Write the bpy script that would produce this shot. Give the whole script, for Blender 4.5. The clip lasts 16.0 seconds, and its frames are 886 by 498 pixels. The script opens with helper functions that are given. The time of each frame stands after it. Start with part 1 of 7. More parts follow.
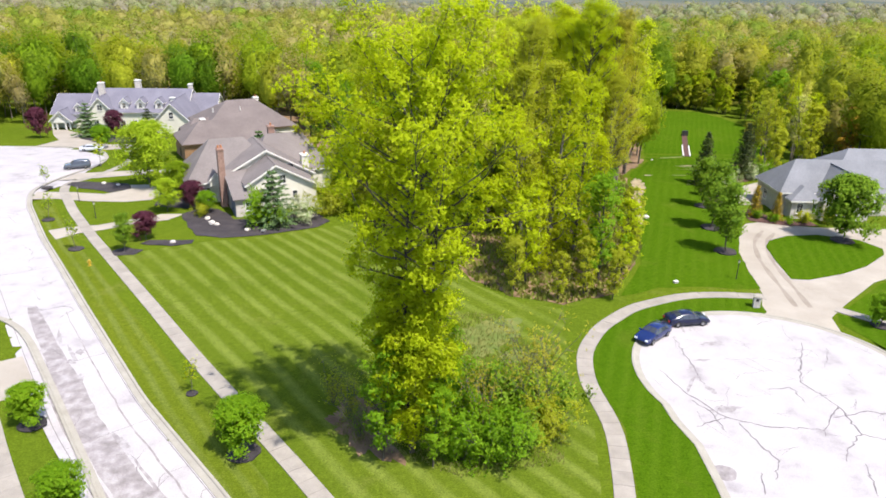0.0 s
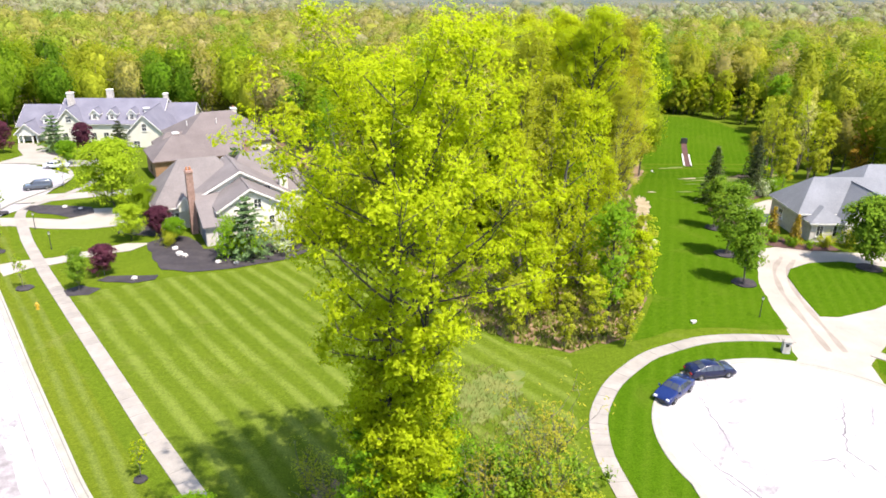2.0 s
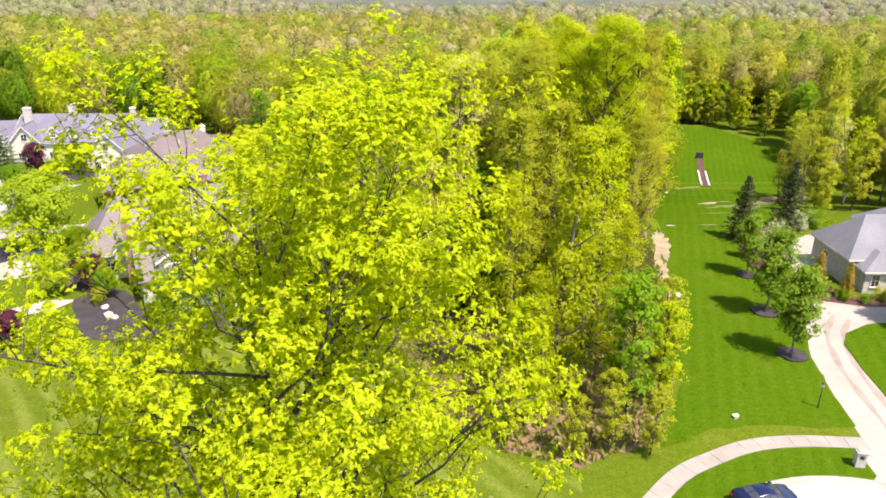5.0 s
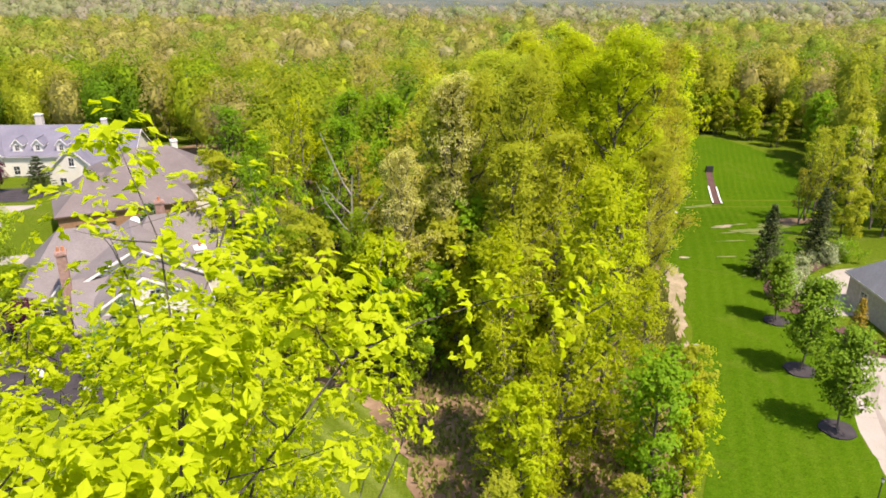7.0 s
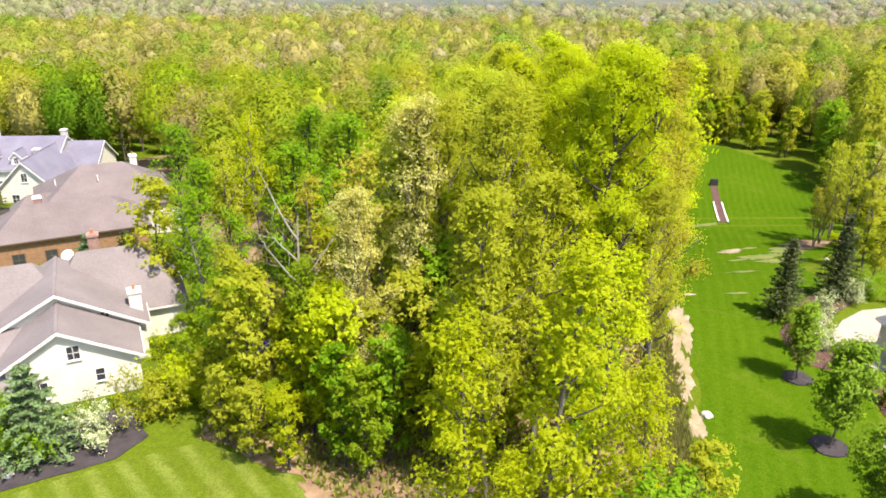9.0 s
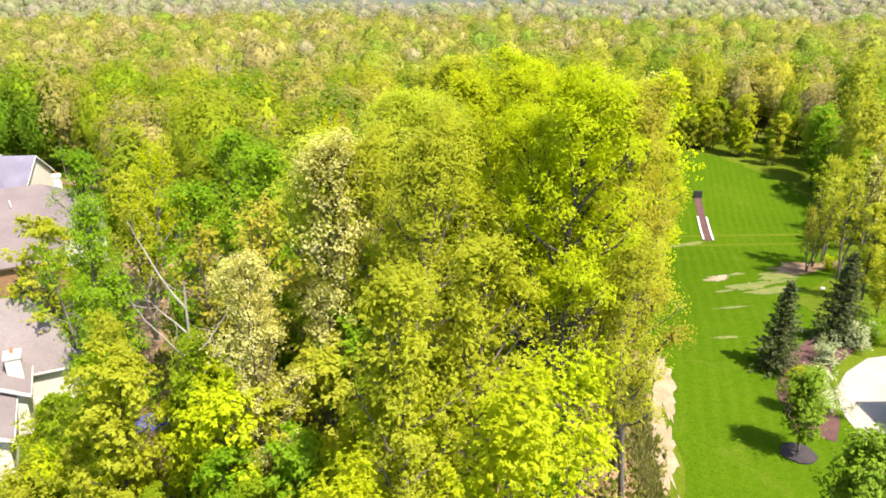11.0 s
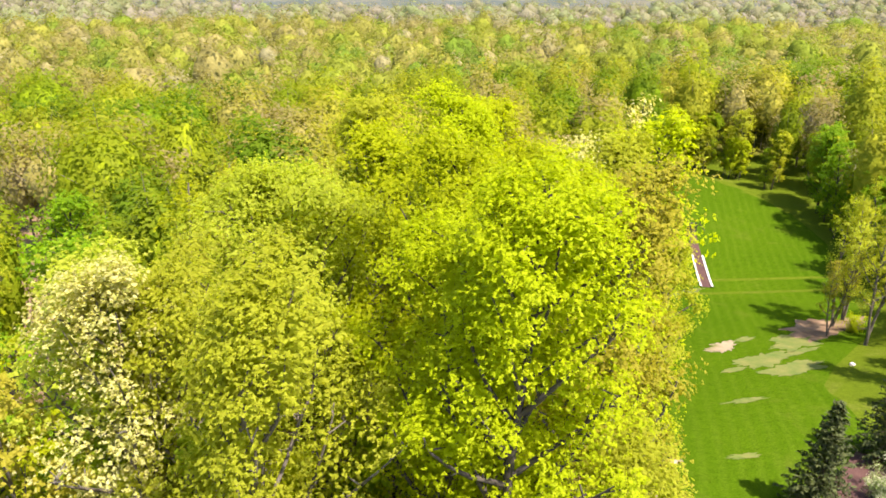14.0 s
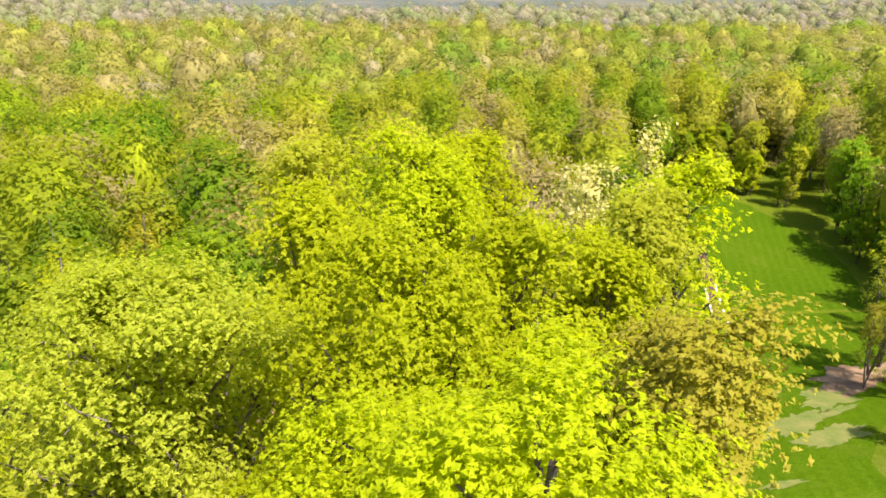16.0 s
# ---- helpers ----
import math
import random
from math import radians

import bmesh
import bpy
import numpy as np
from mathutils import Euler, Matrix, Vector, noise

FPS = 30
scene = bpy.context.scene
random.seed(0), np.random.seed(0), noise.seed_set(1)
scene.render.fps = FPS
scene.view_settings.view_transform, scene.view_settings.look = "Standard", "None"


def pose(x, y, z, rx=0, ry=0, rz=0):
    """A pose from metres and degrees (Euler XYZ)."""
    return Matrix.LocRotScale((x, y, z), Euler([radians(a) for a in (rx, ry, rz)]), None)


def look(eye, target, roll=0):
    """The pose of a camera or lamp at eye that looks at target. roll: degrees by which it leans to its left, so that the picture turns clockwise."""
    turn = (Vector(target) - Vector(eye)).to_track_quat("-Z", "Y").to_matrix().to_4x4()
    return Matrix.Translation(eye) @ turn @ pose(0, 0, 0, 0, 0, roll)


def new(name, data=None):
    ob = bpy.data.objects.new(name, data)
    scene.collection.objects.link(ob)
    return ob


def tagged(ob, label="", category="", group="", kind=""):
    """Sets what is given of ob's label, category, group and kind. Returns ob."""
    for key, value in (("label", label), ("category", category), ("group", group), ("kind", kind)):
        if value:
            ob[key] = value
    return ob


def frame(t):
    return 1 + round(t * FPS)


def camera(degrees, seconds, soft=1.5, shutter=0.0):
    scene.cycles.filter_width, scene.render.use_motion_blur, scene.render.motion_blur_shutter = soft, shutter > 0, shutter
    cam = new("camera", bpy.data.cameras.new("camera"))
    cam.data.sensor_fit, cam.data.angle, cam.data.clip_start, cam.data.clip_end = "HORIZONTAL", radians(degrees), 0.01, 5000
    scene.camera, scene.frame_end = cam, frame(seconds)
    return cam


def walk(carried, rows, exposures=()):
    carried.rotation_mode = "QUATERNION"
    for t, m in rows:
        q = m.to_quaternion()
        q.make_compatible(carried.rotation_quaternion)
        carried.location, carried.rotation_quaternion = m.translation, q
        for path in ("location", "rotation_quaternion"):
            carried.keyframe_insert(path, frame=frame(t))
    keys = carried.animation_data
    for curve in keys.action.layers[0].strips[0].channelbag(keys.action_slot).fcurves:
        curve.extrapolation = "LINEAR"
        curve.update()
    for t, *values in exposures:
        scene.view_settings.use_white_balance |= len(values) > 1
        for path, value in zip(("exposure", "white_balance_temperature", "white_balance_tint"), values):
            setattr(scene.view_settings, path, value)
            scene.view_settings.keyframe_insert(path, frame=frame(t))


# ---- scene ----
cam = camera(63.2, 16.0, soft=1.75)
PATH = [
    (0, (0.837, -3.053, 35.105), (0.918, -1.190, 34.382), 1.3),
    (0.5, (0.740, -0.637, 35.216), (0.832, 1.225, 34.492), 1.3),
    (1, (0.698, 1.990, 35.395), (0.801, 3.852, 34.672), 1.2),
    (1.5, (0.809, 4.565, 35.607), (0.917, 6.426, 34.884), 1.2),
    (2, (1.068, 7.153, 35.775), (1.177, 9.014, 35.051), 1.1),
    (2.5, (1.471, 9.852, 35.910), (1.576, 11.712, 35.184), 1.1),
    (3, (1.983, 12.741, 35.977), (2.085, 14.602, 35.251), 1.0),
    (5.5, (5.078, 27.966, 36.162), (5.176, 29.827, 35.437), 0.7),
    (6, (5.552, 31.123, 36.274), (5.652, 32.984, 35.548), 0.9),
    (6.5, (6.041, 34.017, 36.366), (6.141, 35.878, 35.640), 0.9),
    (7, (6.637, 36.917, 36.423), (6.736, 38.779, 35.698), 0.8),
    (7.5, (7.334, 39.856, 36.492), (7.434, 41.717, 35.767), 0.8),
    (8, (8.141, 42.782, 36.588), (8.238, 44.643, 35.862), 0.8),
    (8.5, (9.186, 45.953, 36.663), (9.283, 47.814, 35.935), 0.8),
    (9, (10.268, 48.828, 36.715), (10.367, 50.688, 35.986), 0.8),
    (11.5, (16.210, 64.199, 37.152), (16.359, 66.052, 36.414), 0.7),
    (12, (17.345, 67.492, 37.120), (17.502, 69.345, 36.384), 0.7),
    (12.5, (18.491, 70.902, 37.053), (18.654, 72.756, 36.319), 0.7),
    (13, (19.517, 74.317, 37.041), (19.686, 76.170, 36.308), 0.7),
    (13.5, (20.488, 77.969, 37.055), (20.663, 79.821, 36.323), 0.7),
    (14, (21.270, 81.324, 37.105), (21.450, 83.176, 36.372), 0.8),
    (14.5, (22.022, 84.541, 37.115), (22.205, 86.393, 36.383), 0.9),
    (15, (22.771, 87.721, 37.097), (22.956, 89.573, 36.365), 0.9),
    (15.5, (23.427, 90.557, 37.104), (23.614, 92.409, 36.373), 0.8),
    (16, (24.064, 93.405, 37.072), (24.251, 95.257, 36.341), 0.8),
]
walk(cam, [(t, look(eye, target, roll)) for t, eye, target, roll in PATH],
     exposures=[(0, 1.34, 6620, 12), (1, 1.53, 6620, 12), (2, 1.7, 6670, 13), (3, 1.7, 6770, 14), (5.5, 1.65, 7130, 20), (7, 1.43, 7110, 19), (9, 1.81, 7020, 16.5), (12, 1.95, 7090, 18), (16, 1.75, 7240, 20)])

# ---- world, sun, exposure ----
SUN_EL, SUN_AZ = radians(62), math.atan2(0.68, -0.73)      # azimuth from +y towards +x
world = bpy.data.worlds.new("sky")
scene.world = world
world.use_nodes = True
wn = world.node_tree
sky = wn.nodes.new("ShaderNodeTexSky")
sky.sky_type = "NISHITA"
sky.sun_disc = False
sky.sun_elevation = SUN_EL
sky.sun_rotation = SUN_AZ
wn.links.new(sky.outputs[0], wn.nodes["Background"].inputs[0])
wn.nodes["Background"].inputs[1].default_value = 0.12
sun = new("sun", bpy.data.lights.new("sun", "SUN"))
sun.data.energy, sun.data.angle, sun.data.color = 3.45, radians(0.53), (1.0, 0.95, 0.87)
d = Vector((math.sin(SUN_AZ) * math.cos(SUN_EL), math.cos(SUN_AZ) * math.cos(SUN_EL), math.sin(SUN_EL)))
sun.matrix_world = look(d * 200, (0, 0, 0))


# ---- materials ----
def mat(name):
    m = bpy.data.materials.new(name)
    m.use_nodes = True
    t = m.node_tree
    return m, t, t.nodes["Principled BSDF"]


def nd(t, kind, **kw):
    n = t.nodes.new(kind)
    for k, v in kw.items():
        if k == "op":
            n.operation = v
        elif k == "blend":
            n.blend_type = v
        elif k == "dt":
            n.data_type = v
    return n


def noise_tex(t, scale, detail=3.0, rough=0.6, vec=None, warp=0.0):
    n = nd(t, "ShaderNodeTexNoise")
    n.inputs["Scale"].default_value = scale
    n.inputs["Detail"].default_value = detail
    n.inputs["Roughness"].default_value = rough
    n.inputs["Distortion"].default_value = warp
    if vec is None:
        c = nd(t, "ShaderNodeTexCoord")
        vec = c.outputs["Object"]
    t.links.new(vec, n.inputs["Vector"])
    return n.outputs["Fac"]


def ramp(t, fac, stops):
    r = nd(t, "ShaderNodeValToRGB")
    e = r.color_ramp.elements
    while len(e) < len(stops):
        e.new(0.5)
    for k, (p, c) in zip(e, stops):
        k.position, k.color = p, (*c, 1)
    t.links.new(fac, r.inputs[0])
    return r.outputs[0]


def mix(t, fac, a, b, blend="MIX"):
    m = nd(t, "ShaderNodeMix", dt="RGBA", blend=blend)
    for sock, v in ((m.inputs[0], fac), (m.inputs[6], a), (m.inputs[7], b)):
        if isinstance(v, (int, float)):
            sock.default_value = v
        elif isinstance(v, tuple):
            sock.default_value = (*v, 1)
        else:
            t.links.new(v, sock)
    return m.outputs[2]


def bump(t, fac, strength, dist, bsdf):
    b = nd(t, "ShaderNodeBump")
    b.inputs["Strength"].default_value = strength
    b.inputs["Distance"].default_value = dist
    t.links.new(fac, b.inputs["Height"])
    t.links.new(b.outputs[0], bsdf.inputs["Normal"])


def surface(name, stops, scale, fine, rough=0.8, bumpd=0.02, metal=0.0, spec=0.3, piece=0.0, strength=0.5):
    """A two-scale mottled surface: stops along a broad noise, a finer grain over it, relief, and a shift from piece to piece."""
    m, t, b = mat(name)
    col = ramp(t, noise_tex(t, scale, 4), stops)
    grain = noise_tex(t, fine, 3)
    col = mix(t, 0.55, col, ramp(t, grain, [(0.25, (0.55,) * 3), (0.75, (1.0,) * 3)]), "MULTIPLY")
    if piece:
        o = nd(t, "ShaderNodeObjectInfo")
        col = mix(t, 1.0, col, ramp(t, o.outputs["Random"], [(0, (1 - piece,) * 3), (1, (1.0,) * 3)]), "MULTIPLY")
    t.links.new(col, b.inputs["Base Color"])
    b.inputs["Roughness"].default_value = rough
    b.inputs["Metallic"].default_value = metal
    b.inputs["Specular IOR Level"].default_value = spec
    if bumpd:
        bump(t, grain, strength, bumpd, b)
    return m


def plain(name, c, rough=0.5, metal=0.0, spec=0.5, coat=0.0):
    m, t, b = mat(name)
    n = noise_tex(t, 6.0, 3)
    col = mix(t, 1.0, tuple(c), ramp(t, n, [(0.3, (0.86,) * 3), (0.7, (1.0,) * 3)]), "MULTIPLY")
    t.links.new(col, b.inputs["Base Color"])
    b.inputs["Roughness"].default_value = rough
    b.inputs["Metallic"].default_value = metal
    b.inputs["Specular IOR Level"].default_value = spec
    b.inputs["Coat Weight"].default_value = coat
    return m


def grass(name, lo, hi, dry, stripe=None, angle=0.0, width=1.1, amount=0.0, patch=0.04):
    """Mown grass: blotches, blade grain, dry spots, and mower stripes of that width along that direction."""
    m, t, b = mat(name)
    c = nd(t, "ShaderNodeTexCoord")
    col = ramp(t, noise_tex(t, patch, 5, 0.65), [(0.3, lo), (0.7, hi)])
    col = mix(t, ramp(t, noise_tex(t, patch * 4.3, 5, 0.7, warp=0.6), [(0.55, (0, 0, 0)), (0.8, (0.75,) * 3)]), col, dry)
    if stripe:
        mp = nd(t, "ShaderNodeMapping")
        mp.inputs["Rotation"].default_value = (0, 0, -angle)
        t.links.new(c.outputs["Object"], mp.inputs[0])
        w = nd(t, "ShaderNodeTexWave")
        w.bands_direction = "Y"
        w.inputs["Scale"].default_value = 0.31 / width
        w.inputs["Distortion"].default_value = 2.4
        w.inputs["Detail"].default_value = 3
        w.inputs["Detail Scale"].default_value = 0.35
        t.links.new(mp.outputs[0], w.inputs[0])
        k = ramp(t, w.outputs["Fac"], [(0.35, (0, 0, 0)), (0.95, (1, 1, 1))])
        am = mix(t, 1.0, k, ramp(t, noise_tex(t, 0.11, 4), [(0.30, (amount * 0.35,) * 3), (0.56, (amount,) * 3)]), "MULTIPLY")
        col = mix(t, am, col, stripe)
    g = noise_tex(t, 7.0, 4, 0.8)
    col = mix(t, 0.85, col, ramp(t, g, [(0.32, (0.42,) * 3), (0.66, (1.08,) * 3)]), "MULTIPLY")
    col = mix(t, 0.6, col, ramp(t, noise_tex(t, 1.6, 5, 0.75), [(0.35, (0.68, 0.74, 0.7)), (0.62, (1.1, 1.08, 1.05))]), "MULTIPLY")
    t.links.new(col, b.inputs["Base Color"])
    b.inputs["Roughness"].default_value = 0.9
    b.inputs["Specular IOR Level"].default_value = 0.0
    bump(t, g, 0.7, 0.06, b)
    return m


def leafy(name, stops, through_light=0.35, per_tree=0.5, attr=False):
    """Leaves: a colour for each leaf, shifted from tree to tree, lit through from behind."""
    m, t, b = mat(name)
    g = nd(t, "ShaderNodeNewGeometry")
    if attr:
        a = nd(t, "ShaderNodeAttribute")
        a.attribute_name = "tint"
        f = a.outputs["Fac"]
    else:
        o = nd(t, "ShaderNodeObjectInfo")
        f = o.outputs["Random"]
    mm = nd(t, "ShaderNodeMath", op="MULTIPLY_ADD")
    t.links.new(f, mm.inputs[0])
    mm.inputs[1].default_value = per_tree
    mm2 = nd(t, "ShaderNodeMath", op="MULTIPLY")
    t.links.new(g.outputs["Random Per Island"], mm2.inputs[0])
    mm2.inputs[1].default_value = 1 - per_tree
    t.links.new(mm2.outputs[0], mm.inputs[2])
    col = ramp(t, mm.outputs[0], stops)
    t.links.new(col, b.inputs["Base Color"])
    b.inputs["Roughness"].default_value = 0.6
    b.inputs["Specular IOR Level"].default_value = 0.1
    tr = nd(t, "ShaderNodeBsdfTranslucent")
    t.links.new(mix(t, 1.0, col, (1.0, 1.0, 0.38), "MULTIPLY"), tr.inputs[0])
    ms = nd(t, "ShaderNodeMixShader")
    ms.inputs[0].default_value = through_light
    t.links.new(b.outputs[0], ms.inputs[1])
    t.links.new(tr.outputs[0], ms.inputs[2])
    t.links.new(ms.outputs[0], t.nodes["Material Output"].inputs[0])
    return m


M = {}
M["ground"] = grass("rough_grass", (0.078, 0.120, 0.009), (0.104, 0.146, 0.012), (0.15, 0.16, 0.035))
M["lawn"] = grass("striped_lawn", (0.078, 0.118, 0.010), (0.108, 0.146, 0.014), (0.15, 0.165, 0.035),
                  stripe=(0.185, 0.225, 0.045), angle=radians(-54.5), width=2.35, amount=0.6)
M["verge"] = grass("verge_grass", (0.084, 0.122, 0.010), (0.122, 0.152, 0.014), (0.17, 0.175, 0.045),
                   stripe=(0.15, 0.18, 0.045), angle=radians(124), width=1.5, amount=0.5)
M["fairway"] = grass("deep_green_fairway", (0.044, 0.098, 0.004), (0.062, 0.120, 0.005), (0.115, 0.145, 0.018),
                     stripe=(0.085, 0.145, 0.010), angle=radians(70), width=1.5, amount=0.3, patch=0.03)
M["litter"] = surface("leaf_litter", [(0.3, (0.11, 0.066, 0.038)), (0.5, (0.19, 0.122, 0.07)), (0.68, (0.28, 0.19, 0.115))], 0.35, 5.0, 0.95, 0.08)
M["mulch"] = surface("dark_bark_mulch", [(0.3, (0.026, 0.022, 0.025)), (0.7, (0.055, 0.046, 0.048))], 0.6, 14.0, 0.95, 0.06)
M["mulch_red"] = surface("red_bark_mulch", [(0.3, (0.06, 0.03, 0.028)), (0.7, (0.11, 0.055, 0.045))], 0.6, 14.0, 0.95, 0.06)
M["sand"] = surface("bare_sandy_soil", [(0.3, (0.15, 0.15, 0.05)), (0.45, (0.25, 0.20, 0.12)), (0.7, (0.34, 0.28, 0.185))], 0.5, 4.0, 0.95, 0.05)
M["dry"] = surface("dry_grass_patch", [(0.3, (0.075, 0.125, 0.016)), (0.7, (0.17, 0.17, 0.045))], 0.6, 5.0, 0.95, 0.05)
M["walk"] = surface("sidewalk_concrete", [(0.3, (0.255, 0.228, 0.20)), (0.7, (0.325, 0.295, 0.26))], 0.7, 18.0, 0.9, 0.004, piece=0.12)
M["kerb"] = surface("kerb_concrete", [(0.3, (0.27, 0.25, 0.215)), (0.7, (0.33, 0.31, 0.27))], 0.7, 18.0, 0.9, 0.004)
M["drive"] = surface("driveway_concrete", [(0.3, (0.29, 0.255, 0.215)), (0.7, (0.36, 0.325, 0.28))], 0.25, 14.0, 0.9, 0.004, piece=0.05)
M["tyre_mark"] = surface("tyre_worn_concrete", [(0.3, (0.21, 0.175, 0.145)), (0.7, (0.28, 0.245, 0.205))], 0.5, 9.0, 0.9, 0.003)
M["road"] = surface("road_concrete", [(0.28, (0.27, 0.25, 0.26)), (0.42, (0.36, 0.34, 0.35)), (0.7, (0.41, 0.39, 0.395))], 0.3, 9.0, 0.9, 0.004, piece=0.05)
M["tar"] = plain("crack_tar", (0.13, 0.115, 0.12), 0.7)
M["patch"] = surface("road_stain", [(0.32, (0.35, 0.33, 0.335)), (0.48, (0.27, 0.245, 0.25)), (0.66, (0.19, 0.17, 0.17))], 0.9, 7.0, 0.9, 0.003)
M["bark"] = surface("grey_bark", [(0.3, (0.09, 0.075, 0.06)), (0.7, (0.19, 0.165, 0.135))], 1.3, 9.0, 0.95, 0.03)
M["bark_dark"] = surface("dark_bark", [(0.3, (0.045, 0.038, 0.032)), (0.7, (0.10, 0.085, 0.07))], 1.3, 9.0, 0.95, 0.03)
M["bark_pale"] = surface("weathered_dead_wood", [(0.3, (0.22, 0.20, 0.16)), (0.7, (0.38, 0.35, 0.30))], 1.3, 9.0, 0.95, 0.02)
Y = lambda *a: [(0.0, a[0]), (0.45, a[1]), (1.0, a[2])]
M["leaf_lime"] = leafy("lime_leaves", Y((0.34, 0.424, 0.008), (0.435, 0.525, 0.010), (0.505, 0.58, 0.02)), 0.62, 0.15)
M["leaf_yellow"] = leafy("golden_green_leaves", Y((0.328, 0.39, 0.010), (0.410, 0.47, 0.012), (0.482, 0.53, 0.02)), 0.66, 0.25)
M["leaf_spring"] = leafy("spring_green_leaves", Y((0.173, 0.27, 0.010), (0.255, 0.37, 0.014), (0.337, 0.44, 0.025)), 0.64, 0.3)
M["leaf_green"] = leafy("fresh_green_leaves", Y((0.10, 0.22, 0.008), (0.18, 0.34, 0.012), (0.28, 0.42, 0.018)), 0.58, 0.3)
M["leaf_dark"] = leafy("dark_green_leaves", Y((0.022, 0.07, 0.01), (0.045, 0.12, 0.014), (0.09, 0.18, 0.02)), 0.3, 0.3)
M["leaf_olive"] = leafy("olive_leaves", Y((0.33, 0.37, 0.022), (0.42, 0.46, 0.033), (0.485, 0.50, 0.058)), 0.66, 0.35)
M["leaf_cream"] = leafy("cream_blossom", Y((0.42, 0.44, 0.09), (0.58, 0.56, 0.20), (0.74, 0.69, 0.36)), 0.55, 0.1)
M["leaf_pale"] = leafy("pale_spring_leaves", Y((0.37, 0.44, 0.03), (0.46, 0.53, 0.05), (0.53, 0.58, 0.08)), 0.66, 0.2)
M["leaf_white"] = leafy("white_blossom", Y((0.10, 0.18, 0.03), (0.25, 0.33, 0.10), (0.75, 0.72, 0.6)), 0.3, 0.1)
M["leaf_tan"] = leafy("budding_tan_leaves", Y((0.265, 0.255, 0.016), (0.33, 0.312, 0.03), (0.395, 0.36, 0.052)), 0.52, 0.3)
M["leaf_purple"] = leafy("purple_leaves", Y((0.035, 0.013, 0.022), (0.075, 0.02, 0.036), (0.14, 0.04, 0.06)), 0.3, 0.3)
M["leaf_yard"] = leafy("deep_green_leaves", Y((0.07, 0.15, 0.008), (0.13, 0.23, 0.012), (0.21, 0.31, 0.02)), 0.35, 0.2)
M["leaf_bronze"] = leafy("bronze_needles", Y((0.20, 0.15, 0.012), (0.32, 0.23, 0.02), (0.42, 0.30, 0.04)), 0.3, 0.2)
M["leaf_orange"] = leafy("orange_leaves", Y((0.22, 0.14, 0.012), (0.35, 0.20, 0.02), (0.46, 0.25, 0.025)), 0.34, 0.3)
M["needle"] = leafy("spruce_needles", Y((0.035, 0.052, 0.016), (0.06, 0.08, 0.028), (0.10, 0.12, 0.045)), 0.25, 0.3)
M["leaf_fresh"] = leafy("bright_fresh_leaves", Y((0.24, 0.36, 0.012), (0.34, 0.46, 0.02), (0.42, 0.52, 0.03)), 0.5, 0.2)
M["needle_blue"] = leafy("pine_needles", Y((0.07, 0.13, 0.045), (0.11, 0.185, 0.07), (0.17, 0.25, 0.10)), 0.2, 0.3)
M["grass_tall"] = leafy("tall_pale_grass", Y((0.10, 0.13, 0.025), (0.16, 0.17, 0.045), (0.25, 0.23, 0.09)), 0.3, 0.2)
WOODS = [(0.0, (0.088, 0.175, 0.009)), (0.16, (0.160, 0.243, 0.011)), (0.34, (0.243, 0.296, 0.014)), (0.52, (0.289, 0.316, 0.025)),
         (0.66, (0.320, 0.321, 0.028)), (0.78, (0.311, 0.277, 0.088)), (0.90, (0.312, 0.258, 0.117)), (1.0, (0.360, 0.341, 0.165))]
# far tints are a little duller, with some distance haze in the colour
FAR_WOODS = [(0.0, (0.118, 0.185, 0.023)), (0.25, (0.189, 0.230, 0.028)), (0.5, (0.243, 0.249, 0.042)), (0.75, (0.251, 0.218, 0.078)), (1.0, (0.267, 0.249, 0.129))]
M["leaf_woods"] = leafy("mixed_spring_leaves", WOODS, 0.42, 0.8)
M["leaf_near_woods"] = leafy("near_spring_woods", WOODS, 0.58, 0.9, attr=True)
# bare mauve and budding crowns, paled by aerial haze put into the colour
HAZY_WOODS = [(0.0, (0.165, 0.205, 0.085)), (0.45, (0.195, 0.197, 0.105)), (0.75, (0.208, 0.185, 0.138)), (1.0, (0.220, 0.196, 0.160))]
M["leaf_hazy"] = leafy("hazed_budding_woods", HAZY_WOODS, 0.5, 0.9, attr=True)
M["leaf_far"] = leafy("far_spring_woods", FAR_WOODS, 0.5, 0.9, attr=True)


def leaf_mass(name, stops):
    """The closed mass of a far crown: its tree's colour, broken by clumps and twigs."""
    m, t, b = mat(name)
    a = nd(t, "ShaderNodeAttribute")
    a.attribute_name = "tint"
    col = ramp(t, a.outputs["Fac"], stops)
    g = noise_tex(t, 0.9, 5, 0.7)
    col = mix(t, 1.0, col, ramp(t, g, [(0.3, (0.62, 0.64, 0.58)), (0.62, (0.95,) * 3)]), "MULTIPLY")
    t.links.new(col, b.inputs["Base Color"])
    b.inputs["Roughness"].default_value = 0.9
    b.inputs["Specular IOR Level"].default_value = 0.0
    bump(t, g, 0.8, 0.5, b)
    return m


M["leaf_near_woods_mass"] = leaf_mass("near_crown_mass", WOODS)
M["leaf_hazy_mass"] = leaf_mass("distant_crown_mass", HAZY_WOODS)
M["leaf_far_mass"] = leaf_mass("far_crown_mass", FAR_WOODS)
M["brush_tuft"] = leafy("undergrowth", Y((0.08, 0.13, 0.015), (0.17, 0.2, 0.03), (0.28, 0.24, 0.08)), 0.3, 0.2)

